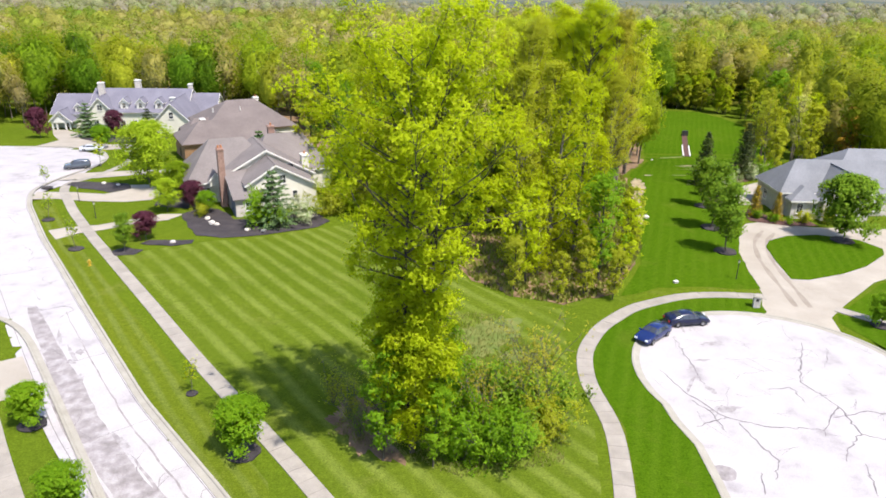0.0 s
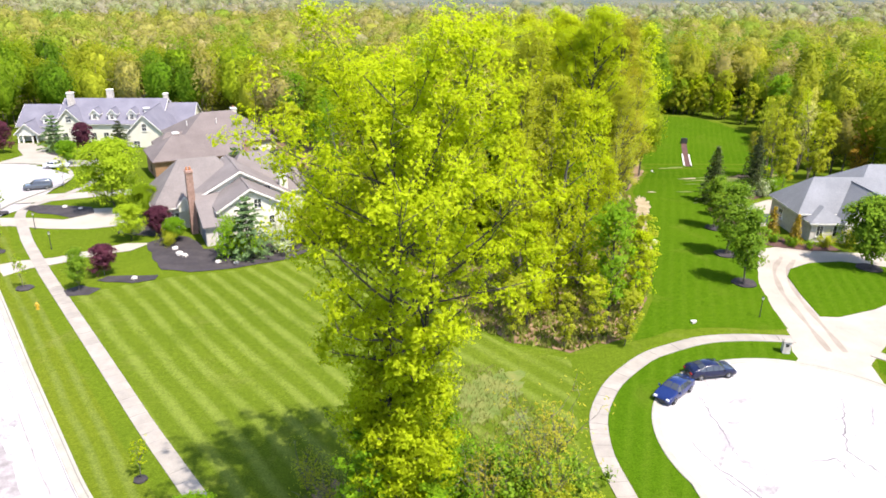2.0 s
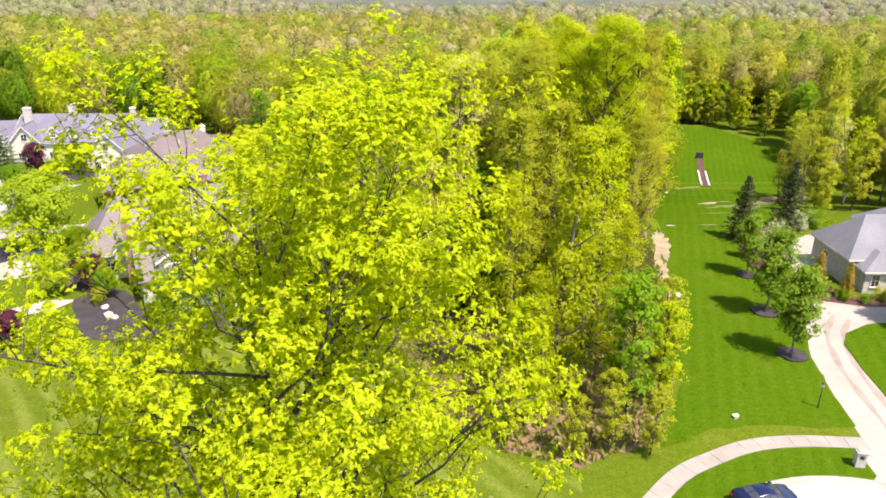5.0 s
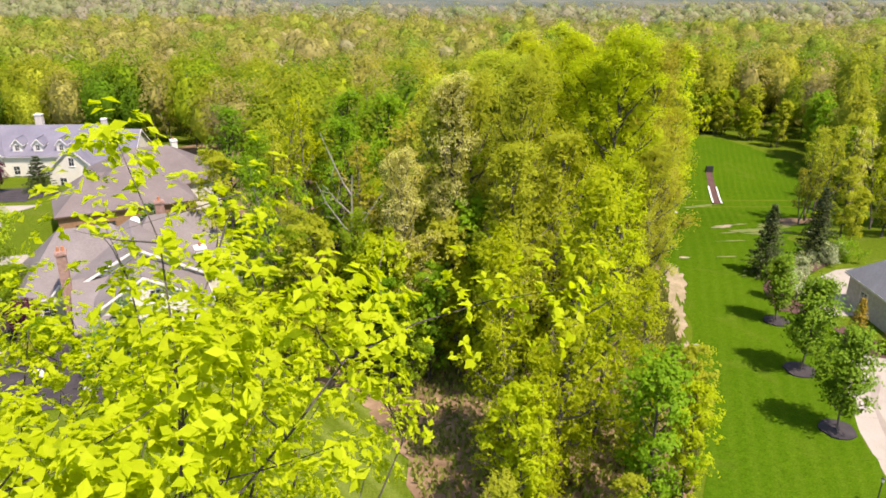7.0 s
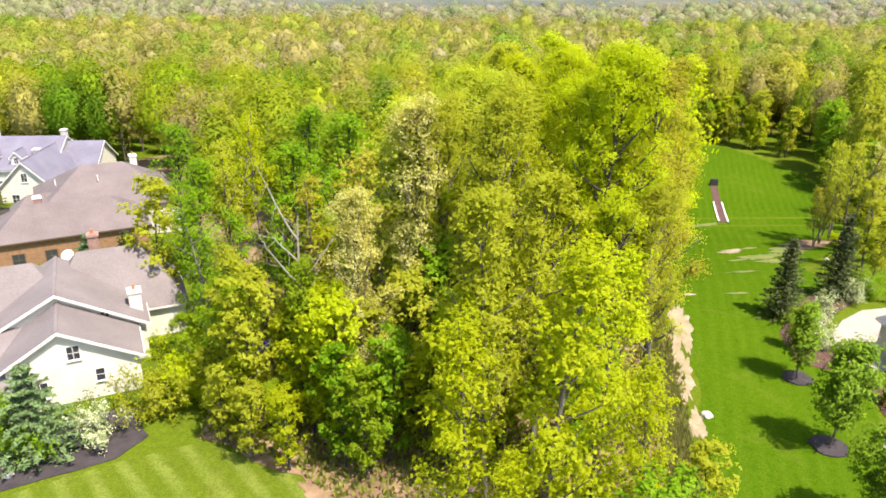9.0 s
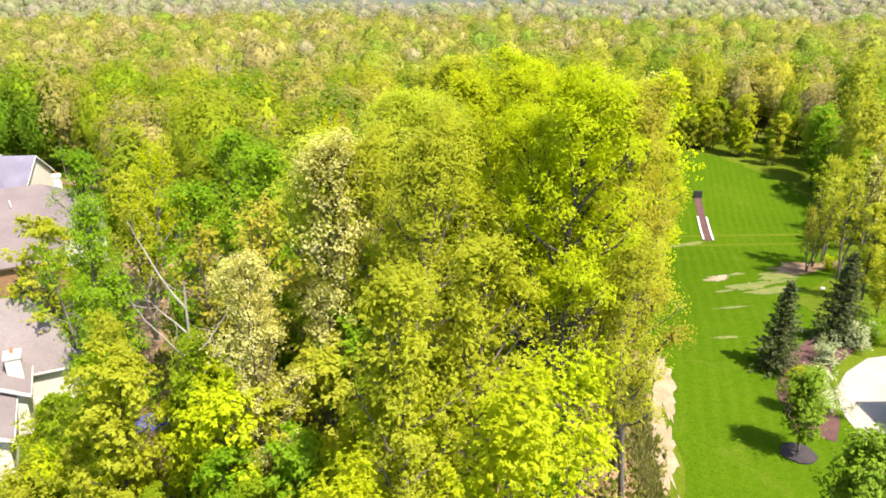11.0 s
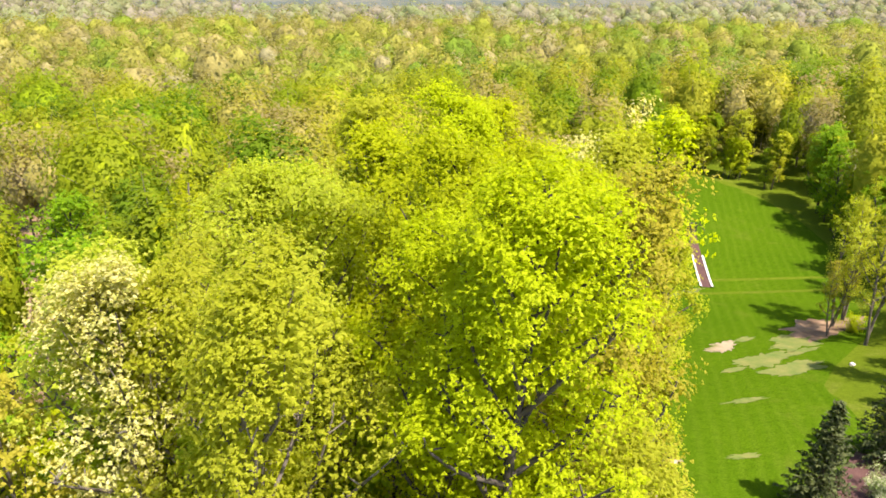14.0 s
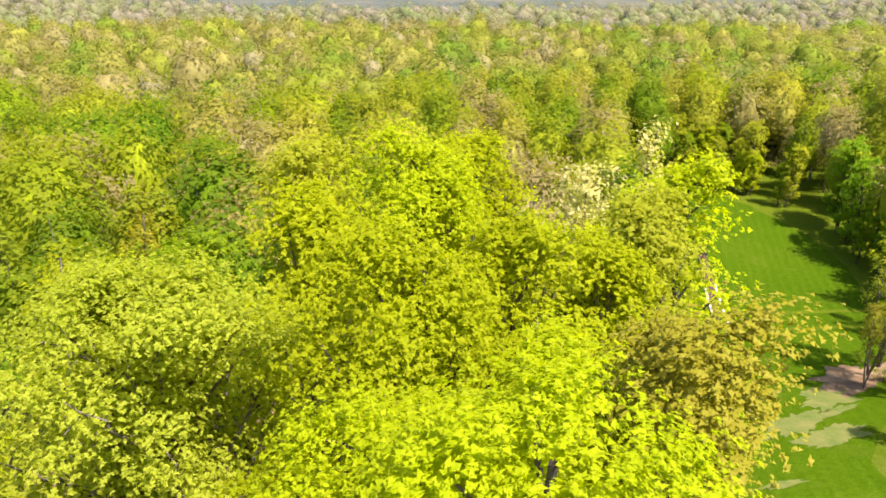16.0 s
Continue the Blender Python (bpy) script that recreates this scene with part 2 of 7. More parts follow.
# darker than the leaves, so the shade between far crowns is in the colour
M["canopy"] = surface("shade_coloured_canopy", [(0.3, (0.07, 0.085, 0.012)), (0.5, (0.12, 0.13, 0.02)), (0.7, (0.18, 0.17, 0.05))], 0.12, 0.9, 0.95, 0.6, spec=0.0, strength=0.9)
# the blue-grey is distance haze put into the colour of wooded hills
M["hills"] = surface("hazed_far_hills", [(0.3, (0.06, 0.085, 0.085)), (0.5, (0.10, 0.115, 0.10)), (0.7, (0.16, 0.15, 0.115))], 0.012, 0.11, 0.95, 0.0, spec=0.0)


# ---- ground ----
RIGHT_FALL = [(-500, 0), (120, 0), (130, -.3), (143, -2.8), (157, -6), (180, -9.6), (198, -9.6), (222, -8), (260, -9), (330, -14), (500, -16), (9000, -16)]
LEFT_FALL = [(-500, 0), (70, 0), (82, -0.35), (95, -0.9), (110, -1.15), (125, -1.5), (145, -2.4), (165, -4.2), (185, -6.0), (210, -7.8), (240, -10), (300, -14), (500, -16), (9000, -16)]


def step(a, b, x):
    u = np.clip((x - a) / (b - a), 0, 1)
    return u * u * (3 - 2 * u)


def zg(x, y):
    """The height of the ground: level by the roads, falling into a valley behind the houses, low hills far off."""
    x, y = np.asarray(x, float), np.asarray(y, float)
    fall = []
    for prof in (LEFT_FALL, RIGHT_FALL):
        ys, zs = zip(*prof)
        fall.append(sum(np.interp(y + d, ys, zs) for d in (-6, -3, 0, 3, 6)) / 5)
    k = step(-10, 45, x)
    z = (1 - k) * fall[0] + k * fall[1]
    far = step(300, 700, np.hypot(x, y))
    z = z + far * 5 * np.sin(x / 170 + 1.3) * np.sin(y / 210) + step(1500, 3600, np.hypot(x, y)) * (55 + 30 * np.sin(x / 520) + 14 * np.sin(x / 190 + 2))
    return z


def mesh_from(name, verts, faces, material, smooth=False):
    me = bpy.data.meshes.new(name)
    me.from_pydata([tuple(map(float, v)) for v in verts], [], [tuple(int(i) for i in f) for f in faces])
    me.materials.append(material)
    if smooth:
        me.polygons.foreach_set("use_smooth", [True] * len(me.polygons))
    me.update()
    return me


def lerp_line(pts, spacing):
    """Points at an even spacing along a smooth line through pts."""
    p = np.array(pts, float)
    d = np.r_[0, np.cumsum(np.hypot(*np.diff(p, axis=0).T))]
    s = np.linspace(0, d[-1], 400)
    q = np.stack([np.interp(s, d, p[:, i]) for i in (0, 1)], 1)
    w = max(3, int(400 * 5.0 / d[-1])) | 1
    pad = np.r_[np.repeat(q[:1], w // 2, 0), q, np.repeat(q[-1:], w // 2, 0)]
    k = np.stack([np.convolve(pad[:, i], np.ones(w) / w, "valid") for i in (0, 1)], 1)
    k[0], k[-1] = q[0], q[-1]
    dd = np.r_[0, np.cumsum(np.hypot(*np.diff(k, axis=0).T))]
    n = max(2, int(round(dd[-1] / spacing)) + 1)
    ss = np.linspace(0, dd[-1], n)
    return np.stack([np.interp(ss, dd, k[:, i]) for i in (0, 1)], 1)


def normals2(p):
    t = np.gradient(p, axis=0)
    t /= np.hypot(*t.T)[:, None]
    return np.stack([t[:, 1], -t[:, 0]], 1)      # to the right of the way


def profile_strip(name, line, section, material, side=1.0):
    """Sweeps a section of (offset to the right, height) along a line on the ground."""
    n = normals2(line) * side
    verts, faces, k = [], [], len(section)
    for p, q in zip(line, n):
        for o, h in section:
            x, y = p + q * o
            verts.append((x, y, zg(x, y) + h))
    for i in range(len(line) - 1):
        for j in range(k - 1):
            a = i * k + j
            faces.append((a, a + k, a + k + 1, a + 1) if side > 0 else (a, a + 1, a + k + 1, a + k))
    return mesh_from(name, verts, faces, material)


def inside(pts, poly):
    p, q = np.array(pts, float), np.array(poly, float)
    ins = np.zeros(len(p), bool)
    for a, b in zip(q, np.roll(q, -1, 0)):
        cross = (a[1] > p[:, 1]) != (b[1] > p[:, 1])
        xx = (b[0] - a[0]) * (p[:, 1] - a[1]) / (b[1] - a[1] + 1e-12) + a[0]
        ins ^= cross & (p[:, 0] < xx)
    return ins


def sheet(name, outline, lift, material, cell=2.0, skirt=0.0, rag=0.0, dome=0.0):
    """A sheet that lies on the ground within an outline, with an edge that goes down by skirt."""
    o = np.array(outline, float)
    out = []
    for a, b in zip(o, np.roll(o, -1, 0)):
        n = max(1, int(np.hypot(*(b - a)) / max(cell * 0.6, 0.4)))
        for i in range(n):
            p = a + (b - a) * i / n
            if rag:
                v = noise.noise((p[0] * 0.35, p[1] * 0.35, 3.7)) * rag
                p = p + v
            out.append(p)
    bm = bmesh.new()
    vs = [bm.verts.new((x, y, 0)) for x, y in out]
    es = [bm.edges.new((vs[i], vs[(i + 1) % len(vs)])) for i in range(len(vs))]
    bmesh.ops.triangle_fill(bm, use_beauty=True, use_dissolve=False, edges=es)
    lo, hi = o.min(0), o.max(0)
    for axis, (a, b) in enumerate(zip(lo, hi)):
        for c in np.arange(math.ceil(a / cell) * cell, b, cell):
            bmesh.ops.bisect_plane(bm, geom=bm.verts[:] + bm.edges[:] + bm.faces[:], plane_co=(c, c, 0),
                                   plane_no=(1, 0, 0) if axis == 0 else (0, 1, 0))
    mid = o.mean(0)
    for v in bm.verts:
        v.co.z = float(zg(v.co.x, v.co.y)) + lift
        if dome:
            r = min(1.0, np.hypot(v.co.x - mid[0], v.co.y - mid[1]) / (np.hypot(*(hi - lo)) / 2))
            v.co.z += dome * (1 - r * r)
    bm.normal_update()
    for f in bm.faces:
        if f.normal.z < 0:
            f.normal_flip()
    if skirt:
        edges = [e for e in bm.edges if e.is_boundary]
        r = bmesh.ops.extrude_edge_only(bm, edges=edges)
        for v in r["geom"]:
            if isinstance(v, bmesh.types.BMVert):
                v.co.z -= skirt
        bmesh.ops.recalc_face_normals(bm, faces=bm.faces[:])
    me = bpy.data.meshes.new(name)
    bm.to_mesh(me)
    bm.free()
    me.materials.append(material)
    return me


def structure(name, me, label, category):
    return tagged(new(name, me), label, category, kind="structure")


def child(name, me, parent, label=""):
    ob = new(name, me)
    ob.parent = parent
    return tagged(ob, label)


# lines of the streets and walks
KERB_R = [(17, -2), (-1.5, 24.5), (-12.3, 38.8), (-22.3, 51.2), (-34.5, 69), (-50.3, 92.7), (-60.5, 109.3), (-63.9, 117), (-63.6, 124.5), (-62.4, 130.7)]
WALK_L = [(20, 0.5), (-8.3, 41.0), (-20.9, 58.2), (-34.4, 77.7), (-44.2, 92), (-52.7, 104.9), (-59.7, 117), (-61.1, 121.8), (-58.2, 128.7)]
CUL, CULR = (35.7, 54.9), 13.7
WALK_R = [(11.0, 20), (13.6, 31), (15.6, 39.2), (16.8, 46.7), (16.1, 54.0), (17.0, 59.6), (19.9, 65.0), (25.1, 70.3), (32.2, 73.6), (37, 74), (42.3, 73.4)]

lawn_lot = [(-7.2, 42.0), (-19.8, 58.6), (-33.3, 77.9), (-38.6, 85.5), (-33.6, 88.4), (-28.3, 91.4), (-20.5, 94), (-13.4, 98), (-7.2, 100.6), (0.6, 96.4),
            (4.6, 92), (7.6, 76.8), (11.7, 72), (17.6, 69), (16.2, 60), (15.2, 54.5), (15.9, 46.7), (14.6, 39), (12.5, 31), (9.5, 20), (6.5, 22)]
structure("lawn_1", sheet("lawn_1", lawn_lot, -0.02, M["lawn"], 3.0), "empty lot of mown lawn with pale mower stripes", "lawn")
verge_l = [(16.9, -1.5), (18.2, 0.0), (-9.1, 38.2), (-9.7, 40.2), (-22.1, 57.3), (-35.6, 76.8), (-45.4, 91.1), (-53.3, 103.5), (-58.5, 112.6), (-60.4, 109.4), (-50.2, 92.8), (-34.42, 69.1), (-22.22, 51.3), (-12.22, 38.9), (-1.42, 24.6)]
structure("lawn_2", sheet("lawn_2", verge_l, -0.024, M["verge"], 3.0), "narrow grass verge with mower lines beside the street", "lawn")
fairway = [(25.6, 73.3), (32, 75.4), (38, 75.6), (42.8, 75), (45.0, 87), (50.8, 98.5), (53.5, 104), (54.5, 110), (57, 118), (63, 125), (66.5, 141), (71, 146), (84, 158),
           (95, 178), (103.5, 198), (104.5, 212), (102.8, 220), (98, 240), (88, 243), (74, 226), (66, 199), (58, 168), (47, 140), (41.5, 128), (38.5, 108.1), (34.6, 97.2), (30.4, 82.7)]
structure("lawn_3", sheet("lawn_3", fairway, -0.02, M["fairway"], 3.0, rag=1.0), "deep green mown grass avenue between woods", "lawn")
ring = [(CUL[0] + (CULR + 0.05) * math.cos(a), CUL[1] + (CULR + 0.05) * math.sin(a)) for a in np.linspace(radians(72), radians(197), 16)]
verge_r = [(41.0, 72.2), (37, 72.4), (32.2, 72), (26, 68.9), (21.3, 64.2), (18.6, 59.3), (17.8, 54), (18.5, 46.7), (17.3, 39), (15.3, 31), (13, 20), (20.6, 20),
           (22.4, 30), (23.4, 39), (23.6, 44.4), (22.85, 47.9)] + ring[::-1] + [(40.6, 68.6)]
structure("lawn_4", sheet("lawn_4", verge_r, -0.022, M["fairway"], 2.5), "curving green verge between walk and kerb", "lawn")

# floor of the wood
wood = [(18, 70.4), (24.8, 73.7), (29.5, 82.7), (33.5, 97.3), (37.1, 108.2), (40, 127), (46, 140), (57, 168), (65, 199), (73, 228), (60, 260), (-40, 260), (-61.4, 220), (-46.5, 211.6),
        (-29.7, 179.9), (-18.8, 145.4), (-10.4, 126.6), (-8.3, 111.5), (-7.7, 101.2), (0.8, 97.1), (5.1, 92.1), (8, 77.3), (12, 72.5)]
structure("forest_floor", sheet("forest_floor", wood, 0.0, M["litter"], 4.0, rag=1.6), "brown leaf litter on the floor of the wood", "forest floor")

# the street with the straight run
k_r = lerp_line(KERB_R, 1.5)
k_l = k_r - normals2(k_r) * 7.9
road_1 = structure("road_1", profile_strip("road_1", k_r, [(0.0, -0.16), (-7.9, -0.16)], M["road"]), "sun-bleached concrete street", "road")
kerb_sec = [(0.12, -0.10), (0.12, 0.03), (0.0, 0.05), (-0.1, 0.03), (-0.16, -0.07), (-0.62, -0.10), (-0.64, -0.2)]
structure("kerb_1", profile_strip("kerb_1", k_r, kerb_sec, M["kerb"]), "pale concrete kerb and gutter along the street", "kerb")
kl_line = lerp_line([(-25.5 + 34, 42 - 47), (-14.7, 28.6), (-22.3, 40.0), (-30.3, 51.5), (-37.2, 61.3), (-40.2, 64.8), (-43.6, 67.0), (-48, 68.2), (-60, 70)], 1.2)
structure("kerb_2", profile_strip("kerb_2", kl_line, [(-0.12, -0.10), (-0.12, 0.03), (0, 0.05), (0.1, 0.03), (0.16, -0.07), (0.62, -0.10), (0.64, -0.2)], M["kerb"]),
          "pale concrete kerb turning a street corner", "kerb")
side = [(-35, 63), (-40.2, 65.0), (-43.6, 67.2), (-48, 68.4), (-80.2, 72.2), (-110.6, 76.4), (-115.3, 156.9), (-94.5, 159.3), (-77.7, 159.3), (-62.4, 145.4), (-60.3, 122.4), (-64.1, 111.5), (-57.5, 98.4), (-44.3, 78.5)]
structure("road_2", sheet("road_2", side, -0.165, M["road"], 4.0), "wide bleached concrete turning circle and side street", "road")
# street end by the two cars
neck = [(23.6, 44.4), (23.4, 39), (22.4, 30), (20.5, 20), (16, 0), (12, -14), (24, -18), (28, 0), (33, 15), (39, 28), (45, 40), (47.5, 48)]
bulb = [(CUL[0] + CULR * math.cos(a), CUL[1] + CULR * math.sin(a)) for a in np.linspace(radians(-28), radians(200), 50)]
cul_line = bulb + [(22.9, 47.9)] + neck[:6]
structure("road_3", sheet("road_3", bulb + [(22.7, 48.5)] + neck, -0.10, M["road"], 3.0), "white cracked concrete turning circle at the street end", "road")
kc = np.array(cul_line)
kc = np.vstack([kc[:52], lerp_line(cul_line[51:], 1.5)[1:]])
structure("kerb_3", profile_strip("kerb_3", kc, [(-0.14, -0.10), (-0.14, 0.03), (0, 0.05), (0.1, 0.03), (0.16, -0.05), (0.62, -0.09), (0.64, -0.2)], M["kerb"], side=-1),
          "pale concrete kerb round the turning circle", "kerb")
far_kerb = lerp_line([(-62.4, 130.7), (-60.9, 136.9), (-62, 144.3), (-65.8, 151.6), (-71.3, 156.7), (-77.7, 158.8), (-88.1, 158.1)], 1.5)
structure("kerb_4", profile_strip("kerb_4", far_kerb, kerb_sec, M["kerb"]), "kerb round the far turning circle", "kerb")

# the ground itself, one sheet to the horizon
gx = np.unique(np.r_[np.arange(-120, 110, 2.0), np.linspace(-120, -4500, 60), np.linspace(110, 4500, 60)])
gy = np.unique(np.r_[np.r_[np.arange(-40, 160, 2.0), np.arange(160, 360, 5.0)], np.linspace(360, 4700, 80), np.linspace(-40, -1500, 24)])
GX, GY = np.meshgrid(gx, gy)
GZ = zg(GX, GY) - 0.05
gxy = np.stack([GX.ravel(), GY.ravel()], 1)
road_area = [list(map(tuple, k_r)) + list(map(tuple, k_l[::-1])), side, bulb + [(22.7, 48.5)] + neck]
paved = np.zeros(len(gxy), bool)
for o in road_area:
    paved |= inside(gxy, o)
GZ = GZ - 0.35 * paved.reshape(GZ.shape)
gv = np.stack([GX.ravel(), GY.ravel(), GZ.ravel()], 1)
nx, ny = len(gx), len(gy)
gi = np.arange(nx * ny).reshape(ny, nx)
gf = np.stack([gi[:-1, :-1].ravel(), gi[:-1, 1:].ravel(), gi[1:, 1:].ravel(), gi[1:, :-1].ravel()], 1)
structure("ground", mesh_from("ground", gv, gf, M["ground"], True), "rough green grass ground rolling down to a wooded valley", "ground")

# drives
drive_1 = structure("driveway_1", sheet("driveway_1", [(39.9, 68.2), (41.6, 72.0), (42.3, 73.4), (43.6, 80), (45.4, 87.6), (48.2, 94.5), (51.3, 99.0), (54.5, 100.0), (61, 97.6), (75, 97), (90, 97), (90, 80), (66, 81),
    (58.1, 77.0), (50.6, 70.4), (47.3, 67.2), (46.4, 63.6), (43, 66.5)], -0.03, M["drive"], 3.0), "cream concrete drive that loops round an island", "driveway")
structure("lawn_5", sheet("lawn_5", [(48.0, 77.9), (50.2, 77.7), (55.5, 79.6), (60.2, 82.2), (65.2, 86.4), (66.4, 88.6), (65.0, 92.2), (60, 94.2), (55.2, 93.6), (51.6, 91.6), (50.0, 89.2), (48.9, 84)], -0.01,
    M["fairway"], 2.0, skirt=0.25, dome=0.08), "teardrop grass island within the drive", "lawn")
structure("lawn_6", sheet("lawn_6", [(52.6, 65.2), (49.4, 69.0), (51.4, 70.4), (58.8, 76.6), (66, 80.4), (90, 79.5), (90, 40), (60, 40)], -0.02, M["fairway"], 3.0), "green lawn beside the drive mouth", "lawn")
structure("lawn_7", sheet("lawn_7", [(47.4, 65.9), (48.6, 68.2), (52.4, 64.2), (56, 57), (55, 50), (50.5, 50.5), (49.8, 58)], -0.018, M["fairway"], 2.0), "small green verge by the kerb", "lawn")
structure("driveway_2", sheet("driveway_2", [(54.6, 108.5), (55.0, 112.5), (56.6, 116.6), (59.6, 119.8), (63.5, 122.4), (70, 123.5), (78, 122), (78, 112), (62, 109)], -0.01, M["drive"], 3.0), "round pale concrete court behind the house", "driveway")
structure("driveway_3", sheet("driveway_3", [(-48.6, 92), (-46.7, 94.8), (-44.3, 96.2), (-39.6, 99.9), (-36.4, 101.3), (-34.6, 104.5), (-38.1, 104.3), (-41.6, 101.6), (-45.6, 98.6), (-49.5, 97.5), (-51.5, 95.9)], 0.0, M["drive"], 2.5),
    "cream concrete drive to the garage", "driveway")
structure("driveway_4", sheet("driveway_4", [(-61.6, 111.5), (-57.9, 112.1), (-51.7, 110.8), (-46, 110.7), (-42.4, 112), (-41, 117), (-46.2, 121.6), (-51.4, 120.9), (-48.8, 117.8), (-51.3, 115.2), (-56.5, 116.1), (-62.8, 116.1)], 0.0, M["drive"], 2.5),
    "curved cream drive before the brown-roofed house", "driveway")
structure("driveway_5", sheet("driveway_5", [(-63, 123.9), (-58.2, 125.5), (-49.9, 129.2), (-41.6, 131.7), (-41.6, 135.9), (-50.9, 132.8), (-61.8, 129.7)], 0.0, M["drive"], 3.0), "pale concrete drive between two houses", "driveway")
structure("driveway_6", sheet("driveway_6", [(-76.6, 158.1), (-67, 154.3), (-60.9, 158.1), (-59, 164.1), (-69.5, 162.6), (-76.2, 171.1), (-84.8, 182), (-90.9, 188.3), (-94.1, 187.8), (-89.1, 177.8), (-83.5, 168.8), (-83.9, 158.3)], 0.0, M["drive"], 3.0),
    "pale drive and walk to the porch", "driveway")
structure("driveway_7", sheet("driveway_7", [(-36.3, 58.5), (-38.0, 57.4), (-50, 50), (-46, 44), (-34.0, 51.0), (-32.3, 52.8)], 0.0, M["drive"], 3.0), "cream drive mouth across the street", "driveway")

# planting beds
beds = [("bed_1", [(-35, 104.4), (-32.9, 99), (-30.1, 94), (-26.6, 92.9), (-20.5, 94.7), (-13.4, 98.6), (-11.8, 101.7), (-15.5, 106.5), (-20.6, 102.8), (-26.8, 101.7), (-29.9, 107.1), (-33, 108.2)], "mulch", "dark mulch bed round the cream house"),
        ("bed_2", [(-36.7, 90.3), (-32, 89.6), (-29.5, 90.9), (-29.8, 92.2), (-33.2, 92), (-35.8, 92)], "mulch", "island bed of dark mulch in the lawn"),
        ("bed_3", [(-38.1, 85.3), (-35.7, 85.8), (-35, 88), (-37.9, 88.9), (-39.2, 87.3)], "mulch", "small dark mulch bed by the walk"),
        ("bed_4", [(-53.4, 117.2), (-50.6, 116.1), (-48, 118.7), (-49.9, 121.9), (-57.2, 123.4), (-59.7, 122.8), (-60.2, 120.4)], "mulch", "mulch bed with low plants inside the curved drive"),
        ("bed_5", [(-40.8, 108.7), (-34, 107.1), (-33.2, 115.9), (-38.4, 121.3), (-42.5, 117)], "mulch", "shaded dark mulch bed under shrubs"),
        ("bed_6", [(49.4, 110.5), (52.2, 109), (54.2, 112), (55.8, 116.6), (59, 121), (66, 126), (61, 128), (55, 123), (51, 117)], "mulch_red", "red-brown mulch bed under two spruces"),
        ("bed_7", [(52.5, 100.2), (56.8, 98.6), (62, 97.8), (62, 100.5), (57, 101), (55.5, 106), (53.8, 106)], "mulch_red", "foundation bed of mulch along the house"),
        ("bed_8", [(-73.9, 166.4), (-63.3, 166.4), (-60.5, 175.6), (-65.8, 179.9), (-76.4, 177.8), (-80.5, 172.3)], "mulch", "mulch bed before the blue-roofed house")]
for n, o, m, lab in beds:
    structure(n, sheet(n, o, 0.03, M[m], 2.0, rag=0.5), lab, "planting bed")
def blob(x, y, a, b, turn, seed):
    c, s = math.cos(radians(turn)), math.sin(radians(turn))
    out = []
    for k in np.linspace(0, 2 * math.pi, 64)[:-1]:
        r = 1 + 0.55 * noise.noise((math.cos(k) * 1.6 + seed, math.sin(k) * 1.6, 0.3)) + 0.3 * noise.noise((math.cos(k) * 5, math.sin(k) * 5 + seed, 0.7)) + 0.32 * noise.noise((math.cos(k) * 13 + seed, math.sin(k) * 13, 0.2))
        u, v = a * r * math.cos(k), b * r * math.sin(k)
        out.append((x + u * c - v * s, y + u * s + v * c))
    return out


SOIL = [(36.9, 108.5, 6.5, 1.15, 74, "sand", "bare sandy soil along the edge of the wood"), (40.6, 119.5, 7.0, 1.3, 73, "sand", "bare sandy soil along the edge of the wood"),
        (35.4, 100.5, 2.4, 0.7, 70, "sand", "bare sandy soil along the edge of the wood"),
        (62.6, 154.6, 3.0, 1.4, 35, "sand", "worn sandy patch in the grass"), (66.6, 157.0, 2.0, 0.6, 25, "dry", "worn dry patch in the grass"),
        (72.2, 155.6, 4.6, 2.2, 30, "dry", "dry yellowed patch in the grass"), (67.2, 146.4, 4.2, 1.6, 25, "dry", "dry yellowed patch in the grass"), (64.5, 149.2, 4.5, 1.7, 28, "dry", "dry yellowed patch in the grass"), (70.6, 151.8, 2.6, 0.6, 25, "dry", "dry yellowed patch in the grass"), (60.0, 146.6, 1.6, 0.5, 20, "dry", "dry yellowed patch in the grass"),
        (51.0, 128.0, 1.5, 0.4, 6, "dry", "small dry patch in the grass"), (45.1, 127.7, 0.9, 0.4, 3, "sand", "small bare patch in the grass"),
        (67.5, 177.6, 4.8, 0.8, 22, "dry", "dry worn grass at the foot of the ramp"), (79.0, 160.4, 7.0, 2.8, 30, "litter", "bare brown soil under pines"),
        (-3.6, 47.0, 4.2, 2.2, 120, "litter", "brown patch of ground under the tall tree"), (8.6, 63.0, 4.6, 3.0, 60, "dry", "faded patch of rough dry grass"), (10.8, 58.6, 1.6, 1.0, 40, "dry", "faded patch of rough dry grass"),
        (5.6, 91.5, 5.5, 2.0, 125, "litter", "rusty leaf litter at the wood's edge"), (9.5, 82.0, 4.0, 1.4, 105, "litter", "rusty leaf litter at the wood's edge"),
        (56.5, 138.0, 2.2, 0.4, 15, "dry", "faint dry streak in the grass")]
for n, (x, y, a, b, turn, m, lab) in enumerate(SOIL, 1):
    structure("bare_soil_%d" % n, sheet("bare_soil_%d" % n, blob(x, y, a, b, turn, n * 3.1), 0.012 + 0.004 * (n % 3), M[m], 1.5), lab, "bare soil")


